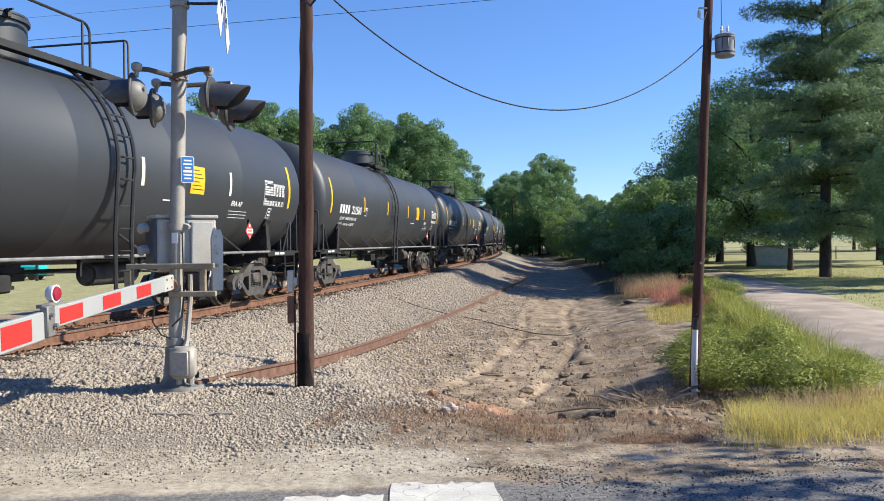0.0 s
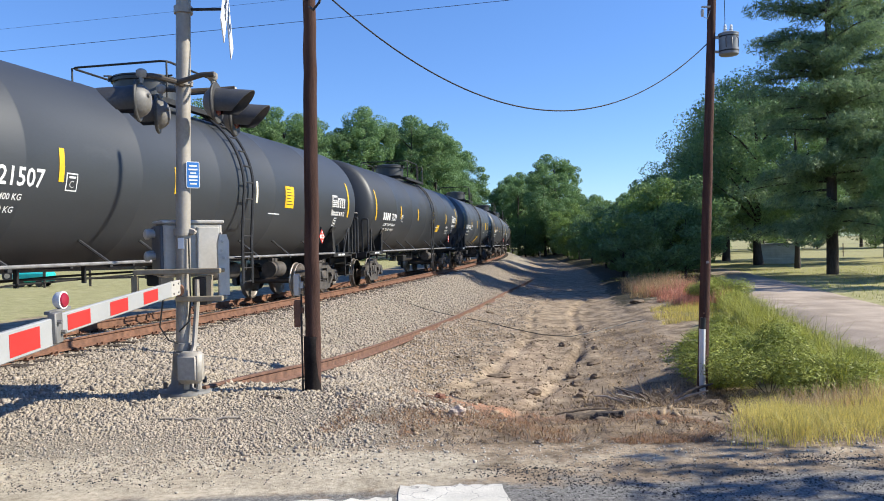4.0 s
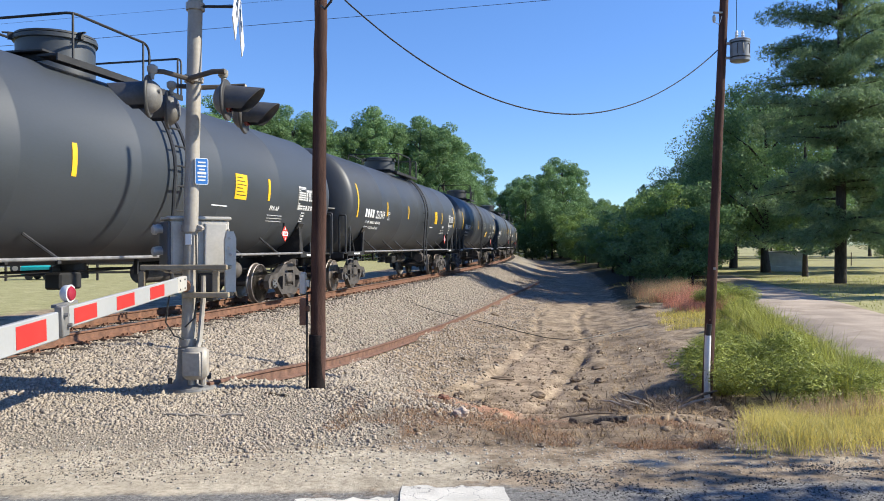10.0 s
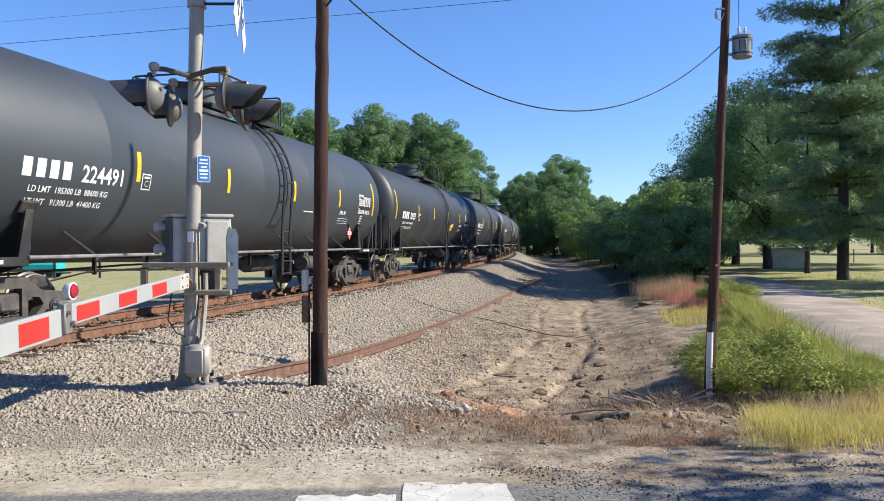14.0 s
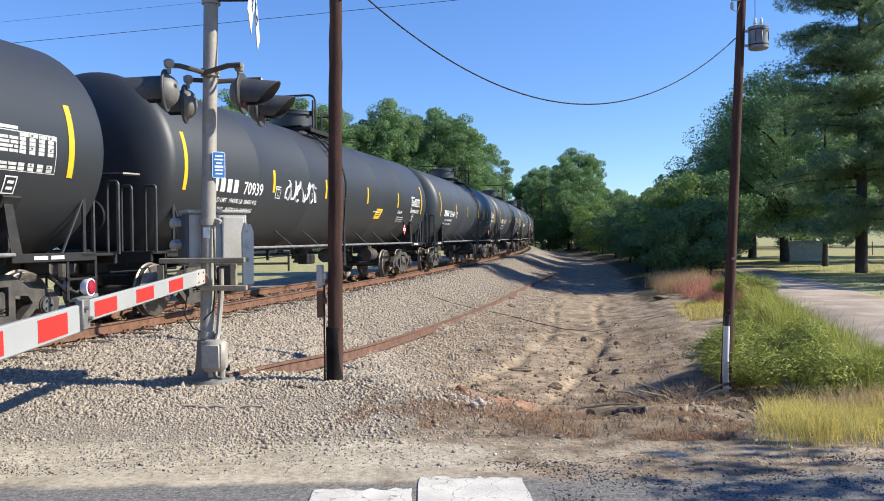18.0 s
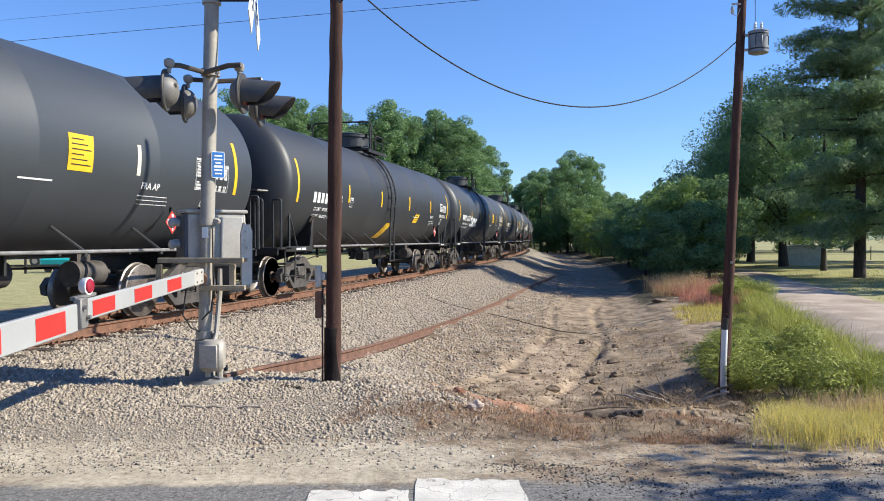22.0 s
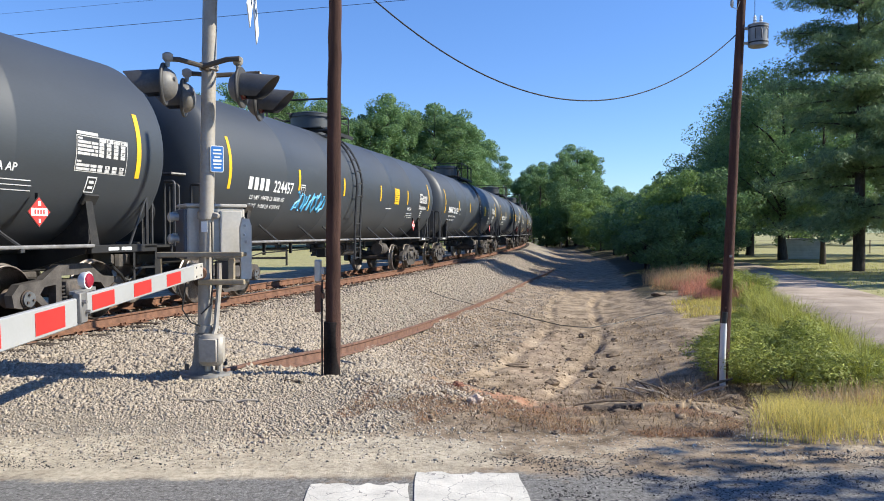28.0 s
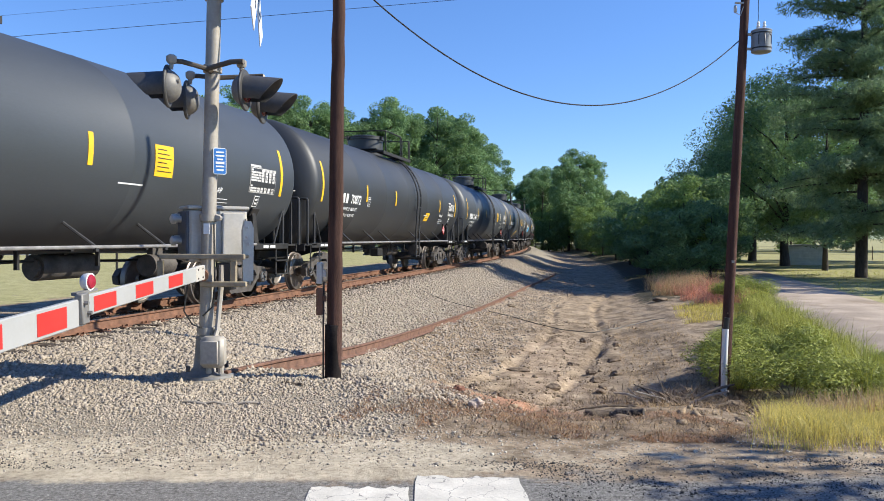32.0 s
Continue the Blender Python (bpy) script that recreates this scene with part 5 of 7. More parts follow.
    m = Matrix.Translation((ax - 0.03, 4.40, 1.378)) @ face_axes((0.99, -0.1)) @ Matrix.Rotation(-math.pi / 2, 4, "X")
    lamp = part("arm_lamp", Form().lathe([(0.034, -0.03), (0.046, -0.018), (0.050, 0.012), (0.050, 0.018), (0.043, 0.019)], m, 18), PVC_WHITE, arm, "small white arm lamp, unlit")
    part("lens", Form().lathe([(0.042, 0.019), (0.036, 0.028), (0.01, 0.033)], m, 18), paint("red_lamp", (0.30, 0.02, 0.04), 0.25, 0, 9, 0.15, 0.05), lamp)
    # two cross arms with a light at each end
    ends = {}
    for y, x0, x1, z in ((6.42, -2.225, -1.63, 3.03), (6.95, -2.235, -1.585, 3.02)):
        f = Form().tube([(x0, y, z + 0.0), (x0 + 0.10, y, z - 0.005), (mx + 0.045, y * 0.6 + my * 0.4, z - 0.04), (x1 - 0.10, y, z - 0.005), (x1, y, z)], 0.022, 8)
        f.tube([(mx + 0.045, my, z - 0.03), (mx + 0.045, y * 0.6 + my * 0.4, z - 0.04)], 0.028, 8)
        add("cross_arm", f, ARM_IRON)
    for x, y, z, n, at in ((-2.21, 6.32, 2.805, (-0.99, -0.14), (-2.225, 6.42, 3.03)), (-2.25, 6.92, 2.80, (-0.99, -0.14), (-2.235, 6.95, 3.02)),
                           (-1.635, 6.50, 2.81, (0.998, -0.05), (-1.63, 6.42, 3.03)), (-1.605, 7.00, 2.775, (0.998, -0.04), (-1.585, 6.95, 3.02))):
        fl = flasher(sig, x, y, z, n, at)
        fl.matrix_parent_inverse = inv
    # crossbuck on its stand-off
    f = Form().tube([(mx + 0.09, my - 0.02, 3.63), (mx + 0.44, my - 0.05, 3.62)], 0.012, 6)
    add("standoff", f, FRAME_BLACK)
    n = Vector((0.993, 0.118, 0)).normalized()
    buck = Matrix.Translation((mx + 0.435, my - 0.05, 3.815)) @ face_axes(n)
    for lean, words in ((52, "CROSSING"), (-52, "RAILROAD")):
        # face_axes gives right = -(viewer's right) along n; turn it so that the words read from the front
        mm = buck @ Matrix.Rotation(math.pi, 4, "Z") @ Matrix.Rotation(radians(lean), 4, "Y")
        o = -0.006 if lean > 0 else 0.006
        f = Form()
        sh = [(-0.61, -0.115), (0.61, -0.115), (0.61, 0.115), (-0.61, 0.115)]
        f.slab(sh, -0.004 + o, 0.004 + o, mm)
        blade = add("crossbuck_blade", f, SIGN_WHITE, None, "white blade with black letters")
        pts, faces = lettering(words, 0.17, 0.004, 1.02)
        w = max(p[0] for p in pts)
        f = Form().add([mm @ Vector((a - w / 2, -0.0065 + o, b - 0.06)) for a, b in pts], faces)
        part("lettering", f, BLACK_PAINT, blade)
    # blue notice
    m = Matrix.Translation((mx + 0.115, my - 0.03, 2.235)) @ face_axes((0.55, -0.84)) @ Matrix.Rotation(math.pi, 4, "Z")
    f = Form().slab([(-0.05, -0.10), (-0.044, -0.106), (0.044, -0.106), (0.05, -0.10), (0.05, 0.10), (0.044, 0.106), (-0.044, 0.106), (-0.05, 0.10)], -0.003, 0.003, m)
    blue = add("notice_sign", f, SIGN_BLUE, None, "small blue notice with white print")
    f = Form()
    for k, w in enumerate((0.065, 0.075, 0.05, 0.075, 0.07, 0.06)):
        c = m @ Vector((0, -0.0045, 0.075 - k * 0.03))
        f.box(c.x, c.y, c.z, w, 0.002, 0.013 if k != 3 else 0.02, m.to_3x3())
    part("print", f, SIGN_WHITE, blue)
    f = Form().slab([(-0.056, -0.10), (-0.046, -0.112), (0.046, -0.112), (0.056, -0.10), (0.056, 0.10), (0.046, 0.112), (-0.046, 0.112), (-0.056, 0.10)], -0.0015, 0.004, m)
    part("border", f, SIGN_WHITE, blue, "white border")
    for z in (2.30, 2.17):
        part("band", Form().box(mx + 0.06, my, z, 0.13, 0.012, 0.012), GALV, blue)
    part("label_plate", Form().box(mx + 0.012, my - 0.066, 1.66, 0.05, 0.006, 0.09), SIGN_WHITE, sig).matrix_parent_inverse = inv


NEAR_SET = Matrix.Translation((0, 0, 1.6)) @ Matrix.Diagonal((1.3, 1.3, 1.3, 1)) @ Matrix.Translation((0, 0, -1.6))
crossing_signal()


# ---------------------------------------------------------------- poles and wires
def wire(name, a, b, sag, r, label, steps=40):
    a, b = Vector(a), Vector(b)
    pts = [a.lerp(b, i / steps) - Vector((0, 0, sag * 4 * (i / steps) * (1 - i / steps))) for i in range(steps + 1)]
    ob = part(name, Form().tube(pts, r, 6), CABLE)
    return tagged(ob, label, "wire")


def wood_pole(name, label, base, top, r0, r1, wood=POLE_WOOD):
    p = thing(name, label, "utility pole", Matrix.Translation(base))
    b, t = Vector((0, 0, -0.25)), Vector(top) - Vector(base)
    f = Form()
    pts, rad = [], []
    rng = random.Random(name + str(r0))
    for i in range(25):
        k = i / 24
        pts.append(b.lerp(t, k) + Vector((rng.uniform(-0.004, 0.004), rng.uniform(-0.004, 0.004), 0)))
        rad.append((r0 + (r1 - r0) * k) * (1 + 0.02 * rng.uniform(-1, 1)))
    f.tube(pts, rad, 18)
    part("shaft", f, wood, p)
    return p


def build_poles():
    tarred = paint("tarred_pole_wood", (0.080, 0.043, 0.033), 0.9, 0, 3, 0.4, 0.7, 40, stain=(0.05, 0.03, 0.025), stain_at=0.56, stretch=(7, 7, 0.5), spec=0.2)
    b1, t1 = (-1.01, 7.30, 0.27), (-0.948, 7.333, 5.15)
    p = wood_pole("utility_pole", "slim dark brown weathered wooden pole in gravel", b1, t1, 0.075, 0.054, tarred)
    p.matrix_world = Matrix.Translation((0, 0, 1.6)) @ Matrix.Diagonal((1.2, 1.2, 1.2, 1)) @ Matrix.Translation((0, 0, -1.6)) @ Matrix.Translation(b1)
    # dark cable guard up the side, meter box and rusty box
    part("tarred_butt", Form().lathe([(0.074, -0.2), (0.0775, 0.0), (0.0765, 0.40), (0.0758, 0.50), (0.073, 0.505)], None, 20), paint("pole_tar", (0.022, 0.018, 0.017), 0.9, 0, 5, 0.4, 0.4, 40, spec=0.12), p, "black tarred foot")
    part("conduit", Form().tube([(-0.090, -0.01, -0.1), (-0.089, -0.01, 0.62), (-0.087, 0.0, 0.9)], 0.009, 8), CABLE, p, "thin black conduit")
    f = Form().box(-0.125, 0.0, 0.985, 0.055, 0.10, 0.20, bevel=0.008)
    f.box(-0.085, 0.0, 0.985, 0.04, 0.05, 0.06)
    part("meter_box", f, GALV_PALE, p, "small grey metal box")
    f = Form().box(-0.125, 0.0, 0.72, 0.06, 0.07, 0.25, bevel=0.006)
    f.box(-0.085, 0.0, 0.75, 0.04, 0.04, 0.05)
    part("terminal_box", f, RUST, p, "rusty narrow box")
    f = Form().tube([(0.06, -0.06, 3.55), (0.10, -0.12, 3.5), (0.16, -0.15, 3.56), (0.2, -0.1, 3.7), (0.16, -0.05, 4.2)], 0.012, 6)
    part("service_drop", f, CABLE, p, "looped black cable")

    b2, t2 = (5.08, 14.0, -1.24), (5.63, 14.0, 10.97)
    q = wood_pole("utility_pole", "brown wooden pole carrying a grey transformer", b2, t2, 0.098, 0.056)
    q.matrix_world = Matrix.Translation((0, 0, 1.6)) @ Matrix.Diagonal((0.879, 0.879, 0.879, 1)) @ Matrix.Translation((0, 0, -1.6)) @ Matrix.Translation(b2)
    f = Form().tube([(-0.02, -0.105, -0.15), (-0.02, -0.10, 0.6), (0.0, -0.098, 1.22)], 0.055, 12)
    part("cable_guard", f, PVC_WHITE, q, "white plastic cable guard")
    f = Form().tube([(0.0, -0.10, 1.20), (0.02, -0.10, 1.42)], 0.05, 10)
    part("guard_collar", f, BLACK_PAINT, q, "black collar above the guard")
    part("tag", Form().box(0.115, -0.112, 2.42, 0.05, 0.006, 0.045), GALV, q)
    part("tag", Form().box(0.03, -0.11, 1.5, 0.03, 0.006, 0.03), RUST, q)
    cx, cz = 0.60, 6.34
    f = Form().lathe([(0.15, -0.20), (0.172, -0.185), (0.172, 0.17), (0.18, 0.175), (0.18, 0.19), (0.12, 0.215), (0.03, 0.225)], Matrix.Translation((cx, -0.05, cz)), 24)
    can = part("transformer", f, paint("transformer_grey", (0.22, 0.235, 0.25), 0.5, 0.1, 5, 0.2, 0.05), q, "grey cylindrical transformer can")
    for dx in (-0.06, 0.05):
        f = Form().lathe([(0.02, 0.20), (0.035, 0.23), (0.022, 0.25), (0.034, 0.27), (0.02, 0.30), (0.028, 0.32), (0.012, 0.36)], Matrix.Translation((cx + dx, -0.05, cz)), 10)
        part("bushing", f, PVC_WHITE, can)
    for z in (0.13, -0.13):
        part("bracket", Form().box(0.40, -0.03, cz + z, 0.26, 0.05, 0.04), GALV, can)
        part("band", Form().lathe([(0.1725, -0.012), (0.177, -0.012), (0.177, 0.012), (0.1725, 0.012)], Matrix.Translation((cx, -0.05, cz + z)), 24), FRAME_BLACK, can)
    for a in (-0.6, -0.1, 0.5):
        f = Form().tube([(cx + 0.175 * math.sin(a), -0.05 - 0.175 * math.cos(a), cz + 0.10), (cx + 0.21 * math.sin(a), -0.05 - 0.21 * math.cos(a), cz + 0.06), (cx + 0.205 * math.sin(a), -0.05 - 0.21 * math.cos(a), cz - 0.09)], 0.009, 5)
        part("lead", f, CABLE, can)
    f = Form().tube([(cx - 0.06, -0.05, cz + 0.36), (cx - 0.06, -0.04, cz + 1.2), (0.42, -0.02, cz + 2.0)], 0.006, 5)
    part("lead", f, CABLE, q)
    f = Form().box(0.20, -0.05, 7.02, 0.16, 0.03, 0.03)
    f.lathe([(0.012, 6.98), (0.03, 6.95), (0.03, 6.87), (0.012, 6.84)], Matrix.Translation((0.13, -0.05, 0)), 10)
    f.tube([(0.13, -0.05, 6.85), (0.22, -0.06, 6.80), (0.27, -0.06, 6.95)], 0.008, 5)
    part("cutout", f, GALV_PALE, q, "fused cutout on a bracket")
    wire("service_wire", (-1.11, 8.76, 4.56), (4.62, 12.22, 4.67), 1.235, 0.009, "sagging twisted black service wire between two poles")
    wood_pole("utility_pole", "tall brown wooden pole carrying the power line", (-42, 28.1, ground_at(-42, 28.1)), (-42, 28.1, 7.8), 0.16, 0.11)
    wood_pole("utility_pole", "tall brown wooden pole carrying the power line", (60, 22.1, ground_at(60, 22.1)), (60, 22.1, 15.4), 0.17, 0.11)
    wire("power_line", (-42, 28, 6.5), (60, 22, 14.05), 0.35, 0.008, "thin dark overhead power line against the sky")
    wire("power_line", (-42, 28.2, 7.25), (60, 22.2, 14.85), 0.3, 0.004, "very thin overhead wire against the sky")


build_poles()


# ---------------------------------------------------------------- loose ground cover
def scatter_stones(name, label, pts, sizes, mat, seed):
    """Many angular stones as one mesh: each a squashed, turned eight-sided lump."""
    rng = np.random.default_rng(seed)
    n = len(pts)
    base = np.array([(1, 0, 0), (-1, 0, 0), (0, 1, 0), (0, -1, 0), (0, 0, 1), (0, 0, -1)], float)
    tri = np.array([(0, 2, 4), (2, 1, 4), (1, 3, 4), (3, 0, 4), (2, 0, 5), (1, 2, 5), (3, 1, 5), (0, 3, 5)])
    v = base[None] * rng.uniform(0.55, 1.2, (n, 6, 1)) + rng.normal(0, 0.16, (n, 6, 3))
    a, b, c = rng.uniform(0, 6.28, (3, n))
    ca, sa, cb, sb = np.cos(a), np.sin(a), np.cos(b * 0.25), np.sin(b * 0.25)
    x = v[..., 0] * ca[:, None] - v[..., 1] * sa[:, None]
    y = v[..., 0] * sa[:, None] + v[..., 1] * ca[:, None]
    z = v[..., 2] * 0.55
    y2 = y * cb[:, None] - z * sb[:, None]
    z2 = y * sb[:, None] + z * cb[:, None]
    v = np.stack([x, y2, z2], -1) * sizes[:, None, None]
    v = v + pts[:, None, :]
    f = (tri[None] + (np.arange(n) * 6)[:, None, None]).reshape(-1, 3)
    ob = new(name, big_mesh(name, v.reshape(-1, 3), f, mat))
    return tagged(ob, label, "gravel", kind="stuff")


STONE_PALE = paint("ballast_stone", (0.365, 0.305, 0.233), 0.9, 0, 20, 0.12, 0.3, 90, island=0.24)
STONE_GREY = paint("ballast_grey", (0.325, 0.27, 0.212), 0.9, 0, 20, 0.15, 0.3, 90, island=0.30)


def build_gravel():
    rng = np.random.default_rng(8)
    # pad round the signal: close up, small stones
    n = 290000
    x, y = rng.uniform(-8, 0.9, n), 5.5 + rng.uniform(0, 1, n) ** 1.3 * 10.5
    s, u = to_track(x, y)
    edge = -0.2 + 0.3 * np.sin(y * 1.9) - 0.05 * (y - 6)
    thin = (0.7 * smooth01(5.6, 6.6, y + 0.25 * np.sin(x * 2.3)) + 0.3 * smooth01(6.6, 8.6, y + 0.3 * np.sin(x * 1.7))) * (0.8 + 0.2 * np.sin(2.1 * x + 1.7 * y))
    keep = (u > 0.95) & (x < edge + rng.normal(0, 0.45, n)) & (rng.uniform(0, 1, n) < 0.05 + 0.95 * thin) & (x > -0.62 * y - 0.5)
    x, y = x[keep], y[keep]
    size = (np.minimum(rng.gamma(2.6, 0.0048, len(x)), 0.034) + 0.007) * (0.58 + 0.45 * smooth01(6.2, 9.5, y)) * (1 + 0.25 * np.clip(ripple(x * 1.1, y * 1.6, 3.3), -0.8, 1))
    z = ground_z(x, y) + size * 0.16
    scatter_stones("gravel", "loose pale grey and tan gravel round the signal", np.stack([x, y, z], 1), size, STONE_PALE, 1)
    # ballast shoulder along the track
    n = 140000
    sv = 6 + rng.uniform(0, 1, n) ** 1.7 * 62
    uv = rng.uniform(-1.7, 6.4, n)
    keep = rng.uniform(0, 1, n) < np.interp(uv, [-1.7, -1, 3.4, 4.6, 6.4], [0.7, 1, 1, 0.6, 0.06])
    sv, uv = sv[keep], uv[keep]
    keep = sv > 8 + 2.2 * np.clip(uv - 2.2, 0, 4)
    sv, uv = sv[keep], uv[keep]
    h = HEAD0 + BEND * sv
    x = -TRACK_D + (math.cos(HEAD0) - np.cos(h)) / BEND + uv * np.cos(h)
    y = (np.sin(h) - math.sin(HEAD0)) / BEND - uv * np.sin(h)
    size = np.minimum(rng.gamma(4.0, 0.0052, len(x)), 0.042) + 0.012
    z = ground_z(x, y) + size * 0.16
    scatter_stones("ballast", "crushed pale stone ballast along the railway track", np.stack([x, y, z], 1), size, STONE_GREY, 2)
    # grit on the road edge
    n = 9000
    x, y = rng.uniform(-5, 6.5, n), rng.uniform(4.9, 6.4, n)
    keep = (rng.uniform(0, 1, n) < smooth01(5.1, 5.9, y)) & ((x > 0.62) | (x < -0.9) | (y > 5.3))
    x, y = x[keep], y[keep]
    size = rng.gamma(2.0, 0.0022, len(x)) + 0.003
    scatter_stones("grit", "scattered grit along the edge of the road", np.stack([x, y, ground_z(x, y) + size * 0.2], 1), size, paint("road_grit", (0.40, 0.36, 0.30), 0.9, 0, 20, 0.12, 0.3, 90, island=0.4), 3)
    # loose black crumbs of asphalt along the broken edge of the road
    n = 120000
    x, y = rng.uniform(-4.5, 7.0, n), rng.uniform(4.3, 6.1, n)
    thick = np.exp(-(((x - 0.95) / 0.55) ** 2 + ((y - 5.45) / 0.13) ** 2)) + 0.8 * np.exp(-(((x - 2.9) / 0.7) ** 2 + ((y - 5.5) / 0.12) ** 2)) + 0.5 * np.exp(-(((x + 2.9) / 0.8) ** 2 + ((y - 5.3) / 0.3) ** 2)) + 0.35 * (x > 0.6) * (y < 5.3)
    keep = (rng.uniform(0, 1, n) < thick * (0.6 + 0.4 * np.sin(x * 5 + y * 9))) & ((x > 0.62) | (y > 5.3))
    x, y = x[keep], y[keep]
    size = rng.gamma(2.0, 0.0015, len(x)) + 0.0025
    scatter_stones("asphalt_crumbs", "loose black crumbs of asphalt at the road edge", np.stack([x, y, ground_z(x, y) + size * 0.2], 1), size, paint("asphalt_crumb", (0.055, 0.052, 0.05), 0.9, 0, 20, 0.15, 0.3, 90, island=0.4), 5)
    # clods in the ditch
    n = 6000
    x, y = rng.uniform(-0.6, 6.0, n), rng.uniform(6.4, 26, n)
    size = rng.gamma(1.3, 0.011, n) + 0.005
    keep = (size < 0.08) & (ripple(x * 0.9, y * 0.7, 3.0) > -0.5)
    x, y, size = x[keep], y[keep], size[keep]
    clod = paint("earth_clod", (0.27, 0.20, 0.13), 0.95, 0, 12, 0.2, 0.5, 60, island=0.45)
    scatter_stones("clods", "dry brown clods of earth on the ditch floor", np.stack([x, y, ground_z(x, y) + size * 0.15], 1), size, clod, 4)


build_gravel()


def lumpy(name, label, category, at, size, mat, seed, turn=0.0):
    """A single stone or clod, rounded and uneven."""
    bm = bmesh.new()
    bmesh.ops.create_icosphere(bm, subdivisions=3, radius=1)
    for v in bm.verts:
        k = 1 + 0.45 * noise.noise(v.co * 1.3 + Vector((seed, seed * 2, 0))) + 0.22 * noise.noise(v.co * 3.1 + Vector((seed, 0, seed)))
        v.co = Vector((v.co.x * size[0] * k, v.co.y * size[1] * k, v.co.z * size[2] * k))
    me = bpy.data.meshes.new(name)
    bm.to_mesh(me)
    bm.free()
    me.materials.append(mat)
    x, y = at
    ob = new(name, me)
    ob.matrix_world = pose(x, y, ground_at(x, y) + size[2] * 0.45, 0, 0, turn)
    return tagged(ob, label, category)


def log_piece(name, label, x, y, length, r, turn, mat, seed):
    rng = random.Random(seed)
    pts, rad = [], []
    for i in range(9):
        t = i / 8 - 0.5
        px, py = x + math.cos(turn) * t * length, y + math.sin(turn) * t * length
        pts.append((px, py + rng.uniform(-0.02, 0.02), ground_at(px, py) + r * 0.7 + rng.uniform(-0.01, 0.015)))
        rad.append(r * (1 - 0.35 * abs(t)) * rng.uniform(0.85, 1.15))
    return tagged(part(name, Form().tube(pts, rad, 9), mat), label, "wood")


DEAD_WOOD = paint("dead_wood", (0.16, 0.12, 0.085), 0.9, 0, 6, 0.4, 0.7, 40, stretch=(1, 6, 6))
PALE_WOOD = paint("bleached_wood", (0.36, 0.31, 0.25), 0.9, 0, 6, 0.3, 0.5, 40)
BRICK_RED = paint("broken_brick", (0.26, 0.125, 0.08), 0.9, 0, 9, 0.3, 0.5)
lumpy("stone", "pale rounded stone on red clay", "stone", (0.34, 7.40), (0.075, 0.065, 0.06), paint("pale_stone", (0.56, 0.43, 0.33), 0.8, 0, 9, 0.15, 0.3), 1.0)
lumpy("clay_lump", "red clay lump on the gravel slope", "clay lump", (0.25, 10.6), (0.08, 0.07, 0.05), BRICK_RED, 2.0)
lumpy("clay_lump", "dark red clay lump on the slope", "clay lump", (0.10, 10.1), (0.06, 0.05, 0.04), BRICK_RED, 3.0)
for i, (x, y, a, b, c) in enumerate(((1.64, 16.2, 0.24, 0.12, 0.07), (2.06, 14.2, 0.13, 0.09, 0.11), (3.11, 15.5, 0.14, 0.10, 0.12), (2.78, 13.5, 0.08, 0.08, 0.09), (0.58, 13.4, 0.10, 0.08, 0.09), (2.9, 17.3, 0.09, 0.09, 0.07), (8.85, 31.4, 0.28, 0.18, 0.16), (2.7, 30.5, 0.16, 0.12, 0.11), (2.53, 28.6, 0.15, 0.11, 0.11), (3.94, 17.7, 0.15, 0.10, 0.09), (3.59, 15.9, 0.11, 0.09, 0.10), (3.86, 21.1, 0.09, 0.09, 0.13), (4.54, 20.2, 0.08, 0.08, 0.12), (1.95, 8.35, 0.10, 0.06, 0.05), (2.13, 6.46, 0.09, 0.07, 0.04), (0.93, 6.2, 0.035, 0.03, 0.03), (3.05, 14.6, 0.09, 0.08, 0.10), (3.2, 16.4, 0.10, 0.08, 0.09))):
    lumpy("earth_clod", "dark dry clod of earth in the ditch", "clod", (x, y), (a, b, c * 0.62), paint("dark_earth", (0.21, 0.155, 0.105), 0.95, 0, 7, 0.3, 0.7, 40) if i == 0 else bpy.data.materials["dark_earth"], i * 1.7)
log_piece("log", "dark rotten log half buried in earth", 1.86, 8.62, 0.52, 0.060, 0.10, DEAD_WOOD, 2)
log_piece("log", "dark broken piece of log in dry grass", 2.02, 8.46, 0.36, 0.055, -0.22, BARK, 12)
log_piece("stick", "long thin stick lying across the ditch", 2.15, 10.1, 0.85, 0.014, 0.08, DEAD_WOOD, 3)
log_piece("log", "bleached broken branch among the weeds", 3.9, 12.9, 0.55, 0.05, 2.5, PALE_WOOD, 4)
log_piece("stick", "grey flat stick lying on the gravel", -2.06, 7.4, 0.74, 0.014, 0.12, PALE_WOOD, 5)
log_piece("stick", "small dark bark strip on gravel", -1.58, 8.3, 0.24, 0.016, -0.3, DEAD_WOOD, 6)
log_piece("stick", "dead twig among dry grass", 3.1, 9.6, 0.6, 0.012, -0.7, DEAD_WOOD, 7)
brush_rng = random.Random(19)
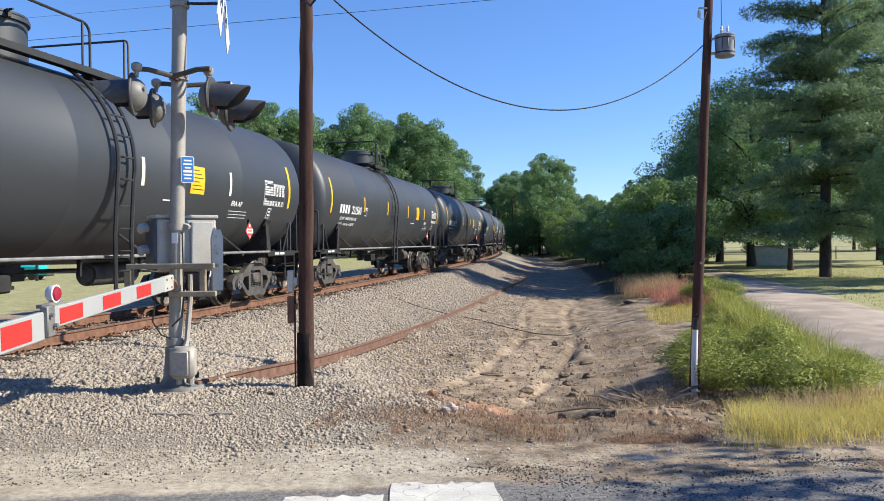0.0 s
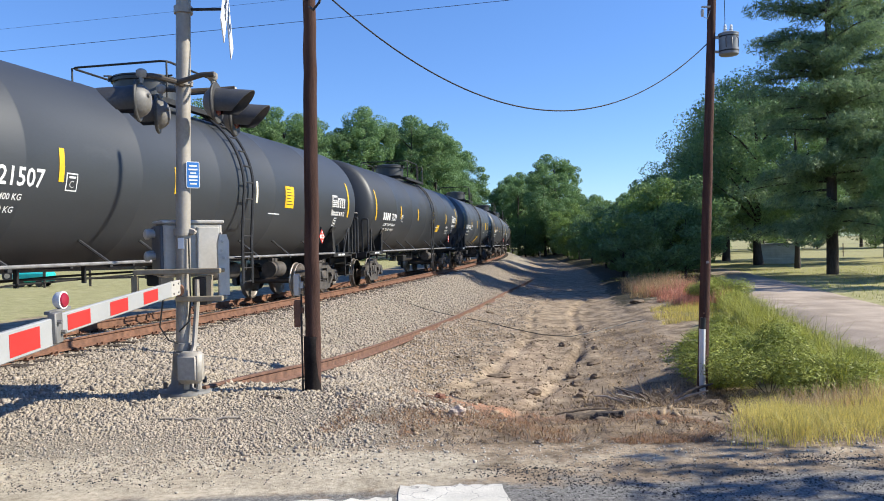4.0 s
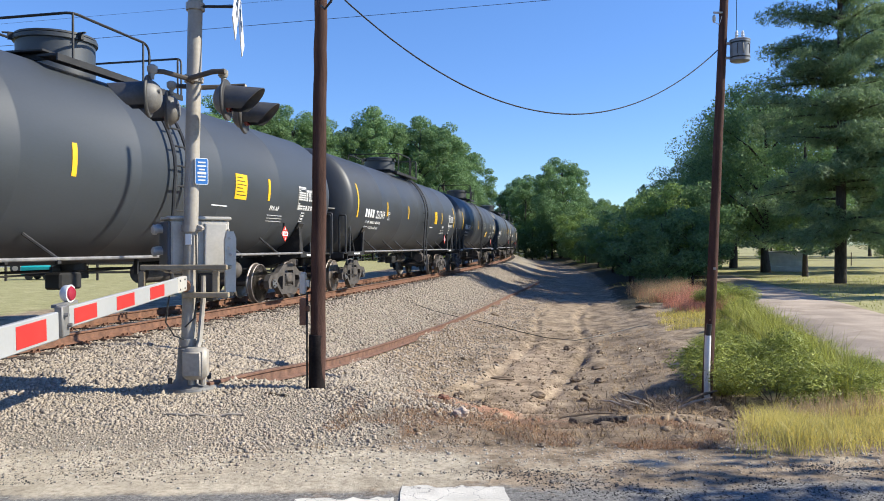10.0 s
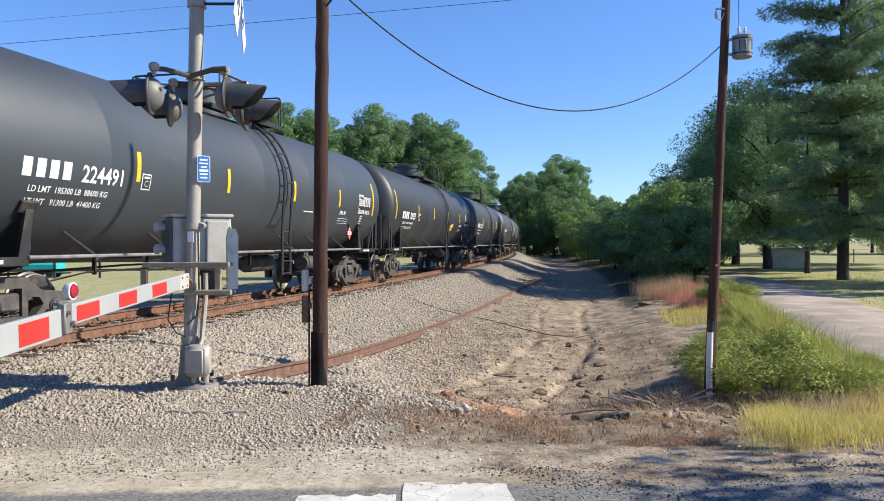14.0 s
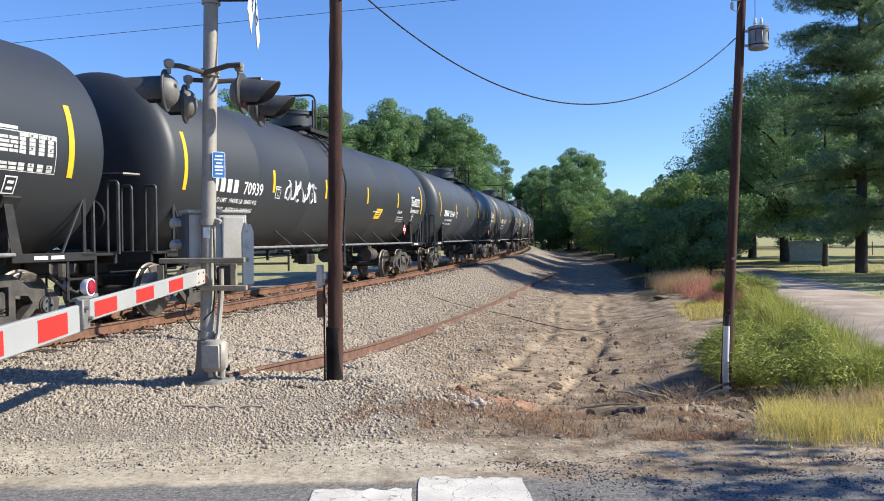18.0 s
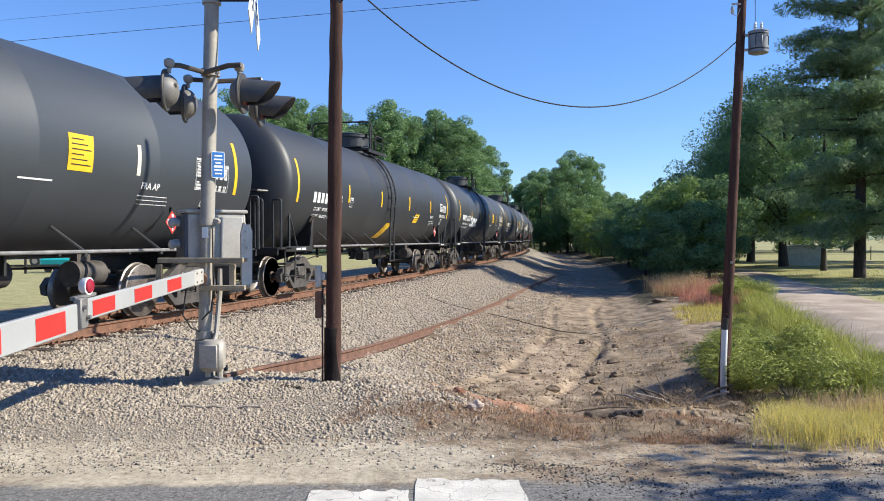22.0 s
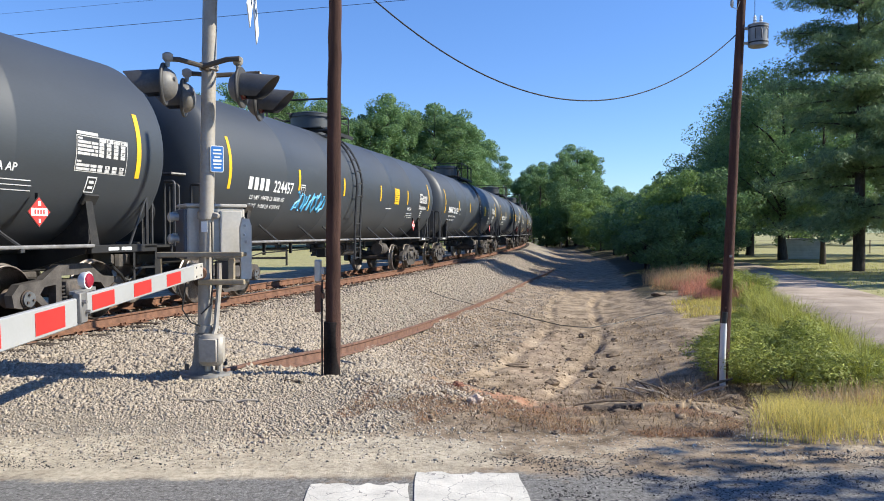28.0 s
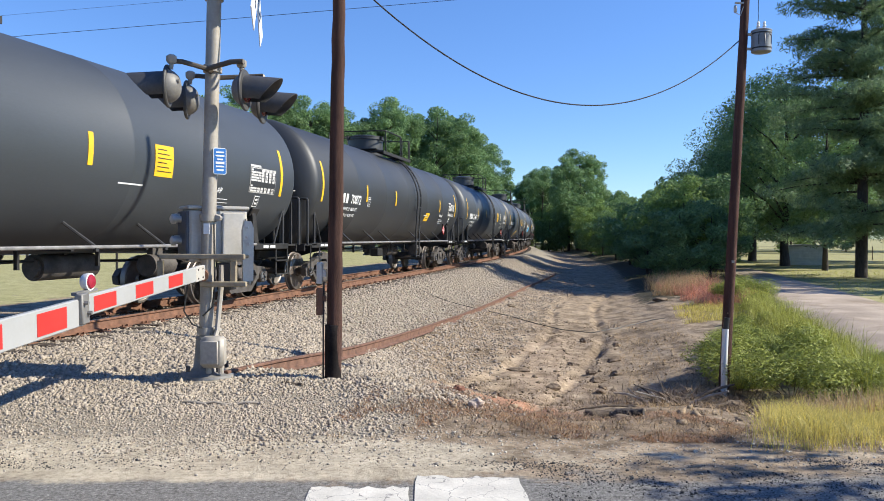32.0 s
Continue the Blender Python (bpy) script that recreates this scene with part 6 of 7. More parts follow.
for i in range(40):
    bx, by = brush_rng.gauss(3.55, 0.36), brush_rng.gauss(11.55, 0.40)
    turn, long, r = brush_rng.uniform(0, 6.28), brush_rng.uniform(0.25, 0.85), brush_rng.uniform(0.008, 0.034)
    rise = brush_rng.uniform(-0.05, 0.42) * long
    bz = ground_at(bx, by) + 0.02 + brush_rng.uniform(0, 0.10)
    pts = [(bx + math.cos(turn) * long * k, by + math.sin(turn) * long * k, max(bz + rise * k + 0.03 * math.sin(5 * k + i), ground_at(bx + math.cos(turn) * long * k, by + math.sin(turn) * long * k) + r)) for k in (0, 0.3, 0.65, 1.0)]
    tagged(part("stick", Form().tube(pts, [r, r * 0.9, r * 0.7, r * 0.4], 7), PALE_WOOD if i % 4 == 0 else DEAD_WOOD if i % 2 else BARK), "broken dead branch in the brush at the bank", "wood")
for i in range(9):
    lumpy("earth_clod", "rough dark clod in the brush at the bank", "clod", (brush_rng.gauss(3.5, 0.5), brush_rng.gauss(11.4, 0.5)), [brush_rng.uniform(0.05, 0.13) for _ in range(3)], bpy.data.materials["dark_earth"], 30.0 + i)
# dark signal cable on the ballast
cab = part("ground_cable", Form().tube([(x, y, ground_at(x, y) + 0.02) for x, y in ((-1.87, 27.9), (-1.16, 25.9), (-0.5, 25.1), (0.13, 25.1), (0.7, 25.5), (1.24, 25.5), (2.19, 25.6), (2.98, 24.6), (3.62, 23.3), (4.5, 23.3), (5.48, 23.9), (6.8, 25.0), (8.2, 25.0))], 0.012, 6), CABLE)
tagged(cab, "black cable lying across the ballast shoulder", "cable")


def crack(mat, scale, width, colour):
    """Dark cracks between uneven flakes, laid over a material's colour."""
    n, l = mat.node_tree.nodes, mat.node_tree.links
    base = n["Principled BSDF"].inputs["Base Color"]
    before = base.links[0].from_socket
    co = n.new("ShaderNodeTexCoord")
    wob = n.new("ShaderNodeTexNoise")
    wob.inputs["Scale"].default_value = 6
    add = n.new("ShaderNodeVectorMath")
    add.operation = "MULTIPLY_ADD"
    add.inputs[1].default_value = (0.25, 0.25, 0.25)
    vo = n.new("ShaderNodeTexVoronoi")
    vo.feature = "DISTANCE_TO_EDGE"
    vo.inputs["Scale"].default_value = scale
    edge = n.new("ShaderNodeMath")
    edge.operation = "LESS_THAN"
    edge.inputs[1].default_value = width
    mx = n.new("ShaderNodeMix")
    mx.data_type = "RGBA"
    l.new(co.outputs["Object"], wob.inputs["Vector"])
    l.new(wob.outputs["Color"], add.inputs[0])
    l.new(co.outputs["Object"], add.inputs[2])
    l.new(add.outputs[0], vo.inputs["Vector"])
    l.new(vo.outputs["Distance"], edge.inputs[0])
    l.new(edge.outputs[0], mx.inputs["Factor"])
    l.new(before, mx.inputs["A"])
    mx.inputs["B"].default_value = (*colour, 1)
    l.new(mx.outputs["Result"], base)


def road_paint():
    """Worn white bars painted on the asphalt."""
    mat = paint("road_paint", (0.64, 0.60, 0.52), 0.85, 0, 5, 0.14, 0.3, 60, stain=(0.40, 0.37, 0.32), stain_at=0.6)
    crack(mat, 4.0, 0.009, (0.30, 0.28, 0.25))
    rng = random.Random(3)
    for x0, x1, y0, y1 in ((-0.82, -0.20, 2.6, 4.95), (-0.153, 0.52, 2.6, 5.17)):
        pts = []
        for i in range(13):
            pts.append((x0 + (x1 - x0) * i / 12, y1 + rng.uniform(-0.035, 0.03) - 0.02 * i / 12))
        for i in range(10):
            pts.append((x1 + 0.02 * math.sin(i) + rng.uniform(-0.012, 0.012), y1 - (y1 - y0) * (i + 0.5) / 10))
        for i in range(6):
            pts.append((x1 - (x1 - x0) * i / 5, y0))
        for i in range(10):
            pts.append((x0 + rng.uniform(-0.012, 0.012), y0 + (y1 - y0) * (i + 0.5) / 10))
        k = len(pts)
        f = Form()
        top = [(x, y, ground_at(x, y) + 0.007) for x, y in pts]
        low = [(x, y, z - 0.02) for x, y, z in top]
        f.add(top + low, [tuple(range(k))[::-1]] + [(i, (i + 1) % k, k + (i + 1) % k, k + i) for i in range(k)])
        tagged(part("road_marking", f, mat), "cracked worn white paint bar on the asphalt", "road marking")


road_paint()


DRIVE_MID = [(8.3, 4.6), (8.9, 8.0), (9.9, 13.0), (11.2, 19.0), (12.8, 25.0), (14.6, 31.5), (16.5, 38.5), (18.6, 46.0), (20.6, 54.0)]
DRIVE_HALF = [2.6, 2.1, 1.9, 1.8, 1.72, 1.65, 1.4, 1.2, 1.0]


def from_drive(x, y):
    """How far places lie from the driveway's edge; less than nothing: on it."""
    ys = [p[1] for p in DRIVE_MID]
    return np.abs(x - np.interp(y, ys, [p[0] for p in DRIVE_MID])) - np.interp(y, ys, DRIVE_HALF)


def driveway():
    mid, half = DRIVE_MID, DRIVE_HALF
    steps = np.linspace(0, len(mid) - 1, 49)
    half = np.interp(steps, range(len(mid)), half)
    mid = list(zip(np.interp(steps, range(len(mid)), [p[0] for p in mid]), np.interp(steps, range(len(mid)), [p[1] for p in mid])))
    f = Form()
    rows = []
    for i, (p, w) in enumerate(zip(mid, half)):
        a, b = np.array(mid[max(0, i - 1)]), np.array(mid[min(len(mid) - 1, i + 1)])
        d = (b - a) / np.linalg.norm(b - a)
        r = np.array((d[1], -d[0]))
        for k in range(7):
            q = np.array(p) + r * w * (k / 3 - 1)
            rows.append((q[0], q[1], ground_at(*q) - 0.015 + 0.085 * (1 - (k / 3 - 1) ** 4)))
    fs = [(i * 7 + k, i * 7 + k + 1, (i + 1) * 7 + k + 1, (i + 1) * 7 + k) for i in range(len(mid) - 1) for k in range(6)]
    f.add(rows, fs, True)
    n = len(rows)
    f.add([(x, y, z - 0.12) for x, y, z in rows], [tuple(reversed(q)) for q in fs])
    tagged(part("driveway", f, CONCRETE), "pale worn concrete driveway through the grass", "driveway", kind="structure")


driveway()


# ---------------------------------------------------------------- grasses and weeds
def blades(n_pts, pts, height, width, lean, mat, name, label, seed, kind="stuff", category="grass", joints=2):
    """Blades of grass as one mesh: narrow bent strips."""
    rng = np.random.default_rng(seed)
    n = len(pts)
    h = height * rng.uniform(0.55, 1.25, n)
    a = rng.uniform(0, 6.28, n)
    d = np.stack([np.cos(a), np.sin(a), np.zeros(n)], 1)
    side = np.stack([-np.sin(a), np.cos(a), np.zeros(n)], 1)
    w = width * rng.uniform(0.6, 1.3, n)
    le = lean * rng.uniform(0.2, 1.3, n)
    verts = []
    for k, (t, ww) in enumerate(((0, 1.0), (0.55, 0.8), (1.0, 0.12))):
        c = pts + d * (le * h * t * t)[:, None] + np.array([0, 0, 1])[None] * (h * t * (1 - 0.25 * le * t))[:, None]
        verts += [c - side * (w * ww / 2)[:, None], c + side * (w * ww / 2)[:, None]]
    v = np.stack(verts, 1).reshape(-1, 3)
    o = (np.arange(n) * 6)[:, None]
    f = np.concatenate([o + np.array([[0, 1, 3, 2]]), o + np.array([[2, 3, 5, 4]])], 0)
    ob = new(name, big_mesh(name, v, f, mat))
    return tagged(ob, label, category, kind=kind)


def leaves_at(centres, radii, count, size, seed, flat=0.75, slim=0.45):
    """Leaf cards (quads) filled into round clumps: vertices and faces."""
    rng = np.random.default_rng(seed)
    n = len(centres)
    idx = np.repeat(np.arange(n), count)
    m = len(idx)
    d = rng.normal(0, 1, (m, 3))
    d /= np.linalg.norm(d, axis=1)[:, None]
    r = radii[idx] * rng.uniform(0.25, 1.0, m) ** 0.42
    c = centres[idx] + d * r[:, None] * np.array([1, 1, flat])
    nrm = d * 0.7 + rng.normal(0, 0.6, (m, 3)) + np.array([0, 0, 0.35])
    nrm /= np.linalg.norm(nrm, axis=1)[:, None]
    ref = rng.normal(0, 1, (m, 3))
    u = np.cross(nrm, ref)
    u /= np.linalg.norm(u, axis=1)[:, None]
    w = np.cross(nrm, u)
    s = size * rng.uniform(0.6, 1.35, m)[:, None]
    v = np.stack([c - u * s * 0.9, c + w * s * slim, c + u * s * 0.9, c - w * s * slim], 1).reshape(-1, 3)
    f = np.arange(m * 4).reshape(-1, 4)
    return v, f


DRY_BRUSH = leaf_mat("dead_stems", (0.17, 0.122, 0.082), 0.45, 0.1)
RED_THATCH = leaf_mat("dead_grass_red", (0.31, 0.18, 0.105), 0.4, 0.2)


WEED_LEAF = leaf_mat("weed_leaves", (0.285, 0.33, 0.08), 0.5, 0.2)
WEED_PALE = leaf_mat("weed_leaves_pale", (0.40, 0.43, 0.11), 0.5, 0.3)


def build_weeds():
    rng = np.random.default_rng(21)
    # straw-green tall grass at the road edge of the bank
    n = 90000
    x, y = rng.uniform(2.3, 9.5, n), rng.uniform(5.8, 11.2, n)
    keep = (y > 5.85 + 0.2 * np.sin(x * 1.7) + rng.uniform(0, 0.6, n)) & (x > 2.5 + 0.46 * (y - 6.4) + rng.uniform(0, 0.6, n)) & (x < 7.3 + 0.2 * (y - 6)) & (y < 9.7 + 0.5 * np.sin(x * 2.3) + rng.uniform(0, 0.6, n))
    p = np.stack([x[keep], y[keep], ground_z(x[keep], y[keep])], 1)
    blades(0, p, 0.19 + 0.09 * np.clip(ripple(p[:, 0] * 1.4, p[:, 1] * 1.4, 9.0), -0.8, 1), 0.0042, 0.9, GRASS_YELLOW, "tall_grass", "straw-green tall grass along the road edge", 1)
    n = 70000
    x, y = rng.uniform(4.6, 12.0, n), rng.uniform(11.2, 27, n)
    left = np.maximum(0.368 * y + 0.3, 5.0)
    keep = (x > left + rng.uniform(0.1, 0.9, n)) & (ripple(x * 1.2, y * 1.1, 1.5) > -0.3 + rng.uniform(0, 0.4, n)) & (x < left + 3.8) & (from_drive(x, y) > 0.1 + rng.uniform(0, 0.5, n))
    p = np.stack([x[keep], y[keep], ground_z(x[keep], y[keep])], 1)
    blades(0, p, (0.52 + 0.40 * np.clip(ripple(p[:, 0] * 1.6, p[:, 1] * 1.3, 6.0), -0.8, 0.8)) * (1 - 0.55 * smooth01(-0.9, 0.2, -from_drive(p[:, 0], p[:, 1]))), 0.009, 0.9, GRASS_GREEN, "tall_grass", "bright green weeds between ditch and driveway", 2)
    # reddish seed heads further along the bank
    n = 15000
    x, y = rng.uniform(7.5, 12.5, n), rng.uniform(26.5, 38, n)
    keep = (np.abs(x - (10.15 + 0.13 * (y - 28))) < 0.85 + 0.3 * np.sin(y * 2.1)) & (ripple(x, y, 2.5) > -0.55)
    p = np.stack([x[keep], y[keep], ground_z(x[keep], y[keep])], 1)
    tall = 0.54 + 0.2 * np.clip(ripple(p[:, 0] * 1.2, p[:, 1] * 0.7, 8.0), -0.8, 1)
    blades(0, p, tall, 0.009, 0.6, GRASS_RED, "tall_grass", "reddish seeding grass on the bank", 3)
    n = 5000
    x, y = rng.uniform(8.5, 13.5, n), rng.uniform(33, 41, n)
    keep = np.abs(x - (11.0 + 0.16 * (y - 35))) < 1.2 + 0.4 * np.sin(y * 1.7)
    p = np.stack([x[keep], y[keep], ground_z(x[keep], y[keep])], 1)
    blades(0, p, 0.8, 0.010, 0.55, DRY_GRASS, "tall_grass", "brown seeding grass behind the reddish grass", 15)
    n = 5000
    x, y = rng.uniform(7.0, 10.5, n), rng.uniform(22.5, 28, n)
    keep = np.abs(x - (8.6 + 0.27 * (y - 25))) < 0.8 + 0.3 * np.sin(y * 2.6)
    p = np.stack([x[keep], y[keep], ground_z(x[keep], y[keep])], 1)
    blades(0, p, 0.24, 0.010, 0.9, GRASS_YELLOW, "tall_grass", "yellow-green grass below the reddish grass", 16)
    # dry thatch at the edge of the road and in the ditch
    n = 42000
    x, y = rng.uniform(-1.0, 5.0, n), 6.1 + 0.2 * rng.normal(0, 1, n) + rng.uniform(0, 1, n) ** 2 * 8
    keep = (rng.uniform(0, 1, n) < np.where(y < 7.2, 0.4, 0.16)) & (x > -0.75 + 0.5 * np.sin(3 * y)) & (ripple(x, y, 4.0) > -0.15) & (y > 6.3 + 0.35 * np.sin(x * 1.9) + 0.25 * np.sin(x * 4.7))
    p = np.stack([x[keep], y[keep], ground_z(x[keep], y[keep])], 1)
    blades(0, p, 0.045, 0.0038, 1.9, DRY_GRASS, "dry_grass", "short dry brown grass at the ditch mouth", 4)
    n = 9000
    x, y = rng.uniform(2.4, 7.5, n), rng.uniform(8, 24, n)
    left = 4.1 + 0.2 * (y - 13.5)
    keep = np.abs(x - left) < 0.85
    p = np.stack([x[keep], y[keep], ground_z(x[keep], y[keep])], 1)
    blades(0, p, 0.09, 0.006, 1.7, DRY_GRASS, "dry_grass", "dry tangled grass on the ditch bank", 5)
    n = 2400
    x, y = rng.uniform(3.8, 8.0, n), rng.uniform(8.6, 10.6, n)
    keep = x > 2.9 + 0.46 * (y - 6.4)
    p = np.stack([x[keep], y[keep], ground_z(x[keep], y[keep])], 1)
    blades(0, p, 0.34, 0.007, 0.5, DRY_GRASS, "dry_stalks", "tall dead straw stalks in the grass", 11)
    n = 2600
    x, y = rng.normal(3.75, 0.55, n), rng.normal(11.7, 0.8, n)
    p = np.stack([x, y, ground_z(x, y)], 1)
    blades(0, p, 0.22, 0.011, 2.0, DRY_BRUSH, "dead_brush", "tangle of dead brown stems at the ditch bank", 12)
    n = 32000
    x, y = rng.uniform(-1.2, 2.6, n), 6.1 + rng.uniform(0, 1, n) ** 1.5 * 3.8
    keep = (ripple(x * 1.3, y * 1.2, 2.0) > -0.2) & (y > 6.35 + 0.4 * np.sin(x * 2.1 + 1) + 0.2 * np.sin(x * 5.3)) & (x > -1.0 + 0.25 * (y - 6.5))
    p = np.stack([x[keep], y[keep], ground_z(x[keep], y[keep])], 1)
    blades(0, p, 0.04, 0.0038, 2.2, RED_THATCH, "dry_grass", "reddish brown dead grass over bare soil", 13)
    # bits of bark and stalk strewn over the bare earth
    n = 21000
    x, y = rng.uniform(-0.8, 6.5, n), 6.2 + rng.uniform(0, 1, n) ** 1.4 * 20
    keep = (ripple(x * 0.8 + 3, y * 0.6, 5.0) > -0.35) & (x < 5.0 + 0.2 * (y - 12))
    p = np.stack([x[keep], y[keep], ground_z(x[keep], y[keep]) + 0.004], 1)
    blades(0, p, 0.075, 0.007, 2.8, DRY_BRUSH, "ground_litter", "bits of bark and dry stalk on bare earth", 14, category="litter")
    # mown grass beyond the driveway, thin and short
    n = 14000
    x, y = rng.uniform(12, 34, n), rng.uniform(14, 52, n)
    x, y = x[from_drive(x, y) > 0.15], y[from_drive(x, y) > 0.15]
    p = np.stack([x, y, ground_z(x, y)], 1)
    blades(0, p, 0.09, 0.02, 0.8, GRASS_GREEN, "lawn_grass", "short rough lawn under the trees", 6)
    # rounded green weed bushes on the bank: four kinds, then copies
    def weed_bush(i, r, h):
        k = 16
        ang = rng.uniform(0, 6.28, k)
        rad = rng.uniform(0, 1, k) ** 0.5 * r * 0.8
        c = np.stack([np.cos(ang) * rad, np.sin(ang) * rad, 0.14 + (1 - 0.75 * (rad / r) ** 2) * (h - 0.3) * rng.uniform(0.7, 1.15, k)], 1)
        v, f = leaves_at(c, np.full(k, r * 0.40), 320, 0.026, 100 + i, 0.9)
        v2, f2 = leaves_at(c + np.array([0, 0, 0.05]), np.full(k, r * 0.46), 230, 0.058, 140 + i, 0.9, 0.09)
        v, f = np.concatenate([v, v2]), np.concatenate([f, f2 + len(v)])
        b = thing("weed_bush", "leafy bright green weed bush on the bank", "bush", group="weed bushes on the bank")
        part("foliage", big_mesh("foliage", v, f, WEED_PALE if i == 1 else WEED_LEAF), None, b)
        st = Form()
        for j in range(7):
            st.tube([(0, 0, -0.05), tuple(c[j] * 0.5), tuple(c[j])], 0.007, 4)
        part("stem", st, DEAD_WOOD, b)
        return b

    kinds = [weed_bush(0, 0.75, 1.0), weed_bush(1, 0.65, 0.9), weed_bush(2, 0.85, 0.95), weed_bush(3, 0.6, 1.1)]
    fresh = [True] * 4
    y = 11.9
    while y < 27:
        edge = max(0.368 * y + 0.35, 4.95) + (0.6 if y < 12.3 else 0)
        drive = float(np.interp(y, [8, 13, 19, 25, 32], [6.8, 8.0, 9.35, 10.75, 12.6]))
        x = edge
        while x < drive - 0.35:
            px, py = x + rng.uniform(-0.2, 0.2), y + rng.uniform(-0.3, 0.3)
            k = int(rng.integers(0, 4))
            near_drive = (x - edge) / max(0.5, drive - edge)
            sc = rng.choice((0.7, 0.85, 1.0, 1.12)) * (1.0 - 0.62 * near_drive) * (0.75 if y > 16 else 1.0)
            m = pose(px, py, ground_at(px, py) - 0.06) @ Matrix.Rotation(rng.uniform(0, 6.28), 4, "Z") @ Matrix.Diagonal((sc * 1.12, sc * 1.12, sc * rng.uniform(0.72, 1.0), 1))
            if fresh[k]:
                kinds[k].matrix_world = m
                fresh[k] = False
            else:
                copy_thing(kinds[k], m)
            x += 0.75 if y < 16 else 0.95
        y += 0.75 if y < 16 else 1.2
    for x, y, k, sc in ((10.0, 24.6, 1, 1.1), (10.5, 25.9, 0, 1.2), (10.9, 27.2, 1, 1.2), (11.3, 28.6, 2, 1.15), (10.3, 27.8, 3, 1.0)):
        copy_thing(kinds[k], pose(x, y, ground_at(x, y) - 0.06, 0, 0, 70 * x) @ Matrix.Diagonal((sc, sc, sc, 1)))


build_weeds()


# ---------------------------------------------------------------- trees
def grow(seed, height, spread, trunk_h, trunk_r, leaf, size, clumps, per, style="round", low=0.25):
    """A tree: tapered trunk, limbs and a crown of leaf clumps. Returns the thing at the origin."""
    rng = np.random.default_rng(seed)
    t = thing("tree", "leafy green tree beside the railway", "tree")
    top = height
    cs, rs = [], []
    for i in range(clumps):
        for _ in range(40):
            q = rng.uniform(-1, 1, 3)
            if style == "round":
                ok = q[0] ** 2 + q[1] ** 2 + q[2] ** 2 < 1 and q[0] ** 2 + q[1] ** 2 + q[2] ** 2 > 0.22
                prof = 1.0
            else:
                prof = max(0.18, (1 - (q[2] * 0.5 + 0.5)) ** 0.5)
                ok = q[0] ** 2 + q[1] ** 2 < 1
            if ok:
                break
        z = trunk_h + (top - trunk_h) * (q[2] * 0.5 + 0.5)
        wob = 1 + 0.25 * math.sin(3 * math.atan2(q[1], q[0]) + seed)
        cs.append((q[0] * spread * prof * wob, q[1] * spread * prof * wob, z))
        rs.append(spread * rng.uniform(0.19, 0.33) * (0.8 if style == "pine" else 1))
    cs, rs = np.array(cs), np.array(rs)
    v, f = leaves_at(cs, rs, per, size, seed + 7, 0.72 if style == "round" else 0.42)
    w = Form()
    pts = [(0, 0, -0.3)]
    rad = [trunk_r * 1.35]
    for k in range(1, 9):
        z = top * 0.92 * k / 8
        pts.append((0.15 * trunk_r * math.sin(k * 1.7 + seed) * 3, 0.15 * trunk_r * math.cos(k * 1.3 + seed) * 3, z))
        rad.append(max(0.03, trunk_r * (1 - 0.88 * k / 8)))
    w.tube(pts, rad, 10)
    part("trunk", w, BARK, t)
    for i in range(min(len(cs), 14)):
        c = cs[i]
        z0 = max(trunk_h * 0.75, c[2] - math.hypot(c[0], c[1]) * (0.75 if style == "round" else 0.25))
        z0 = min(z0, top * 0.8)
        a = Vector((0, 0, z0))
        b = Vector(c)
        lw = Form().tube([a, a.lerp(b, 0.4) + Vector((0, 0, 0.06 * spread)), b], [trunk_r * 0.34, trunk_r * 0.22, 0.02], 6)
        part("limb", lw, BARK, t)
    part("crown", big_mesh("crown", v, f, leaf), None, t)
    return t


def pine(seed, height, reach, trunk_r):
    """A pine: whorls of long boughs that carry flat tufts of needles, with gaps between them."""
    rng = np.random.default_rng(seed)
    t = thing("tree", "tall dark green pine with layered boughs", "tree")
    w = Form()
    ks = [k / 10 for k in range(11)]
    w.tube([(0.12 * math.sin(5 * k + seed), 0.12 * math.cos(4 * k), -0.3 + (height + 0.3) * k) for k in ks], [max(0.03, trunk_r * (1.2 - 1.12 * k)) for k in ks], 10)
    part("trunk", w, BARK, t)
    cs, rs = [], []
    z = 2.6
    while z < height - 0.5:
        k = (z - 2.6) / (height - 2.6)
        for j in range(int(rng.integers(5, 8))):
            a = rng.uniform(0, 6.28)
            span = reach * (1.0 - 0.72 * k ** 1.3) * rng.uniform(0.6, 1.12)
            z0 = z + rng.uniform(-0.35, 0.35)
            rise = span * (-0.14 + 0.42 * k + rng.uniform(-0.08, 0.08))
            d = Vector((math.cos(a), math.sin(a), 0))
            pts = [Vector((0, 0, z0)) + d * span * q + Vector((0, 0, rise * q + 0.35 * math.sin(2.2 * q))) for q in (0, 0.35, 0.7, 1.0)]
            part("limb", Form().tube(pts, [trunk_r * 0.30 * (1 - 0.6 * k) + 0.01, 0.05, 0.03, 0.012], 5), BARK, t)
            for q in np.arange(0.17, 1.02, 0.14):
                side = d.cross(Vector((0, 0, 1))) * rng.uniform(-0.32, 0.32) * span * q
                cs.append(Vector((0, 0, z0)) + d * span * q + side + Vector((0, 0, rise * q + 0.35 * math.sin(2.2 * q) + rng.uniform(-0.12, 0.22))))
                rs.append(rng.uniform(0.55, 1.05) * (1 - 0.25 * k))
        z += rng.uniform(0.8, 1.35)
    v, f = leaves_at(np.array([tuple(c) for c in cs]), np.array(rs), 200, 0.16, seed + 7, 0.5, 0.14)
    part("crown", big_mesh("crown", v, f, LEAF_PINE), None, t)
    return t


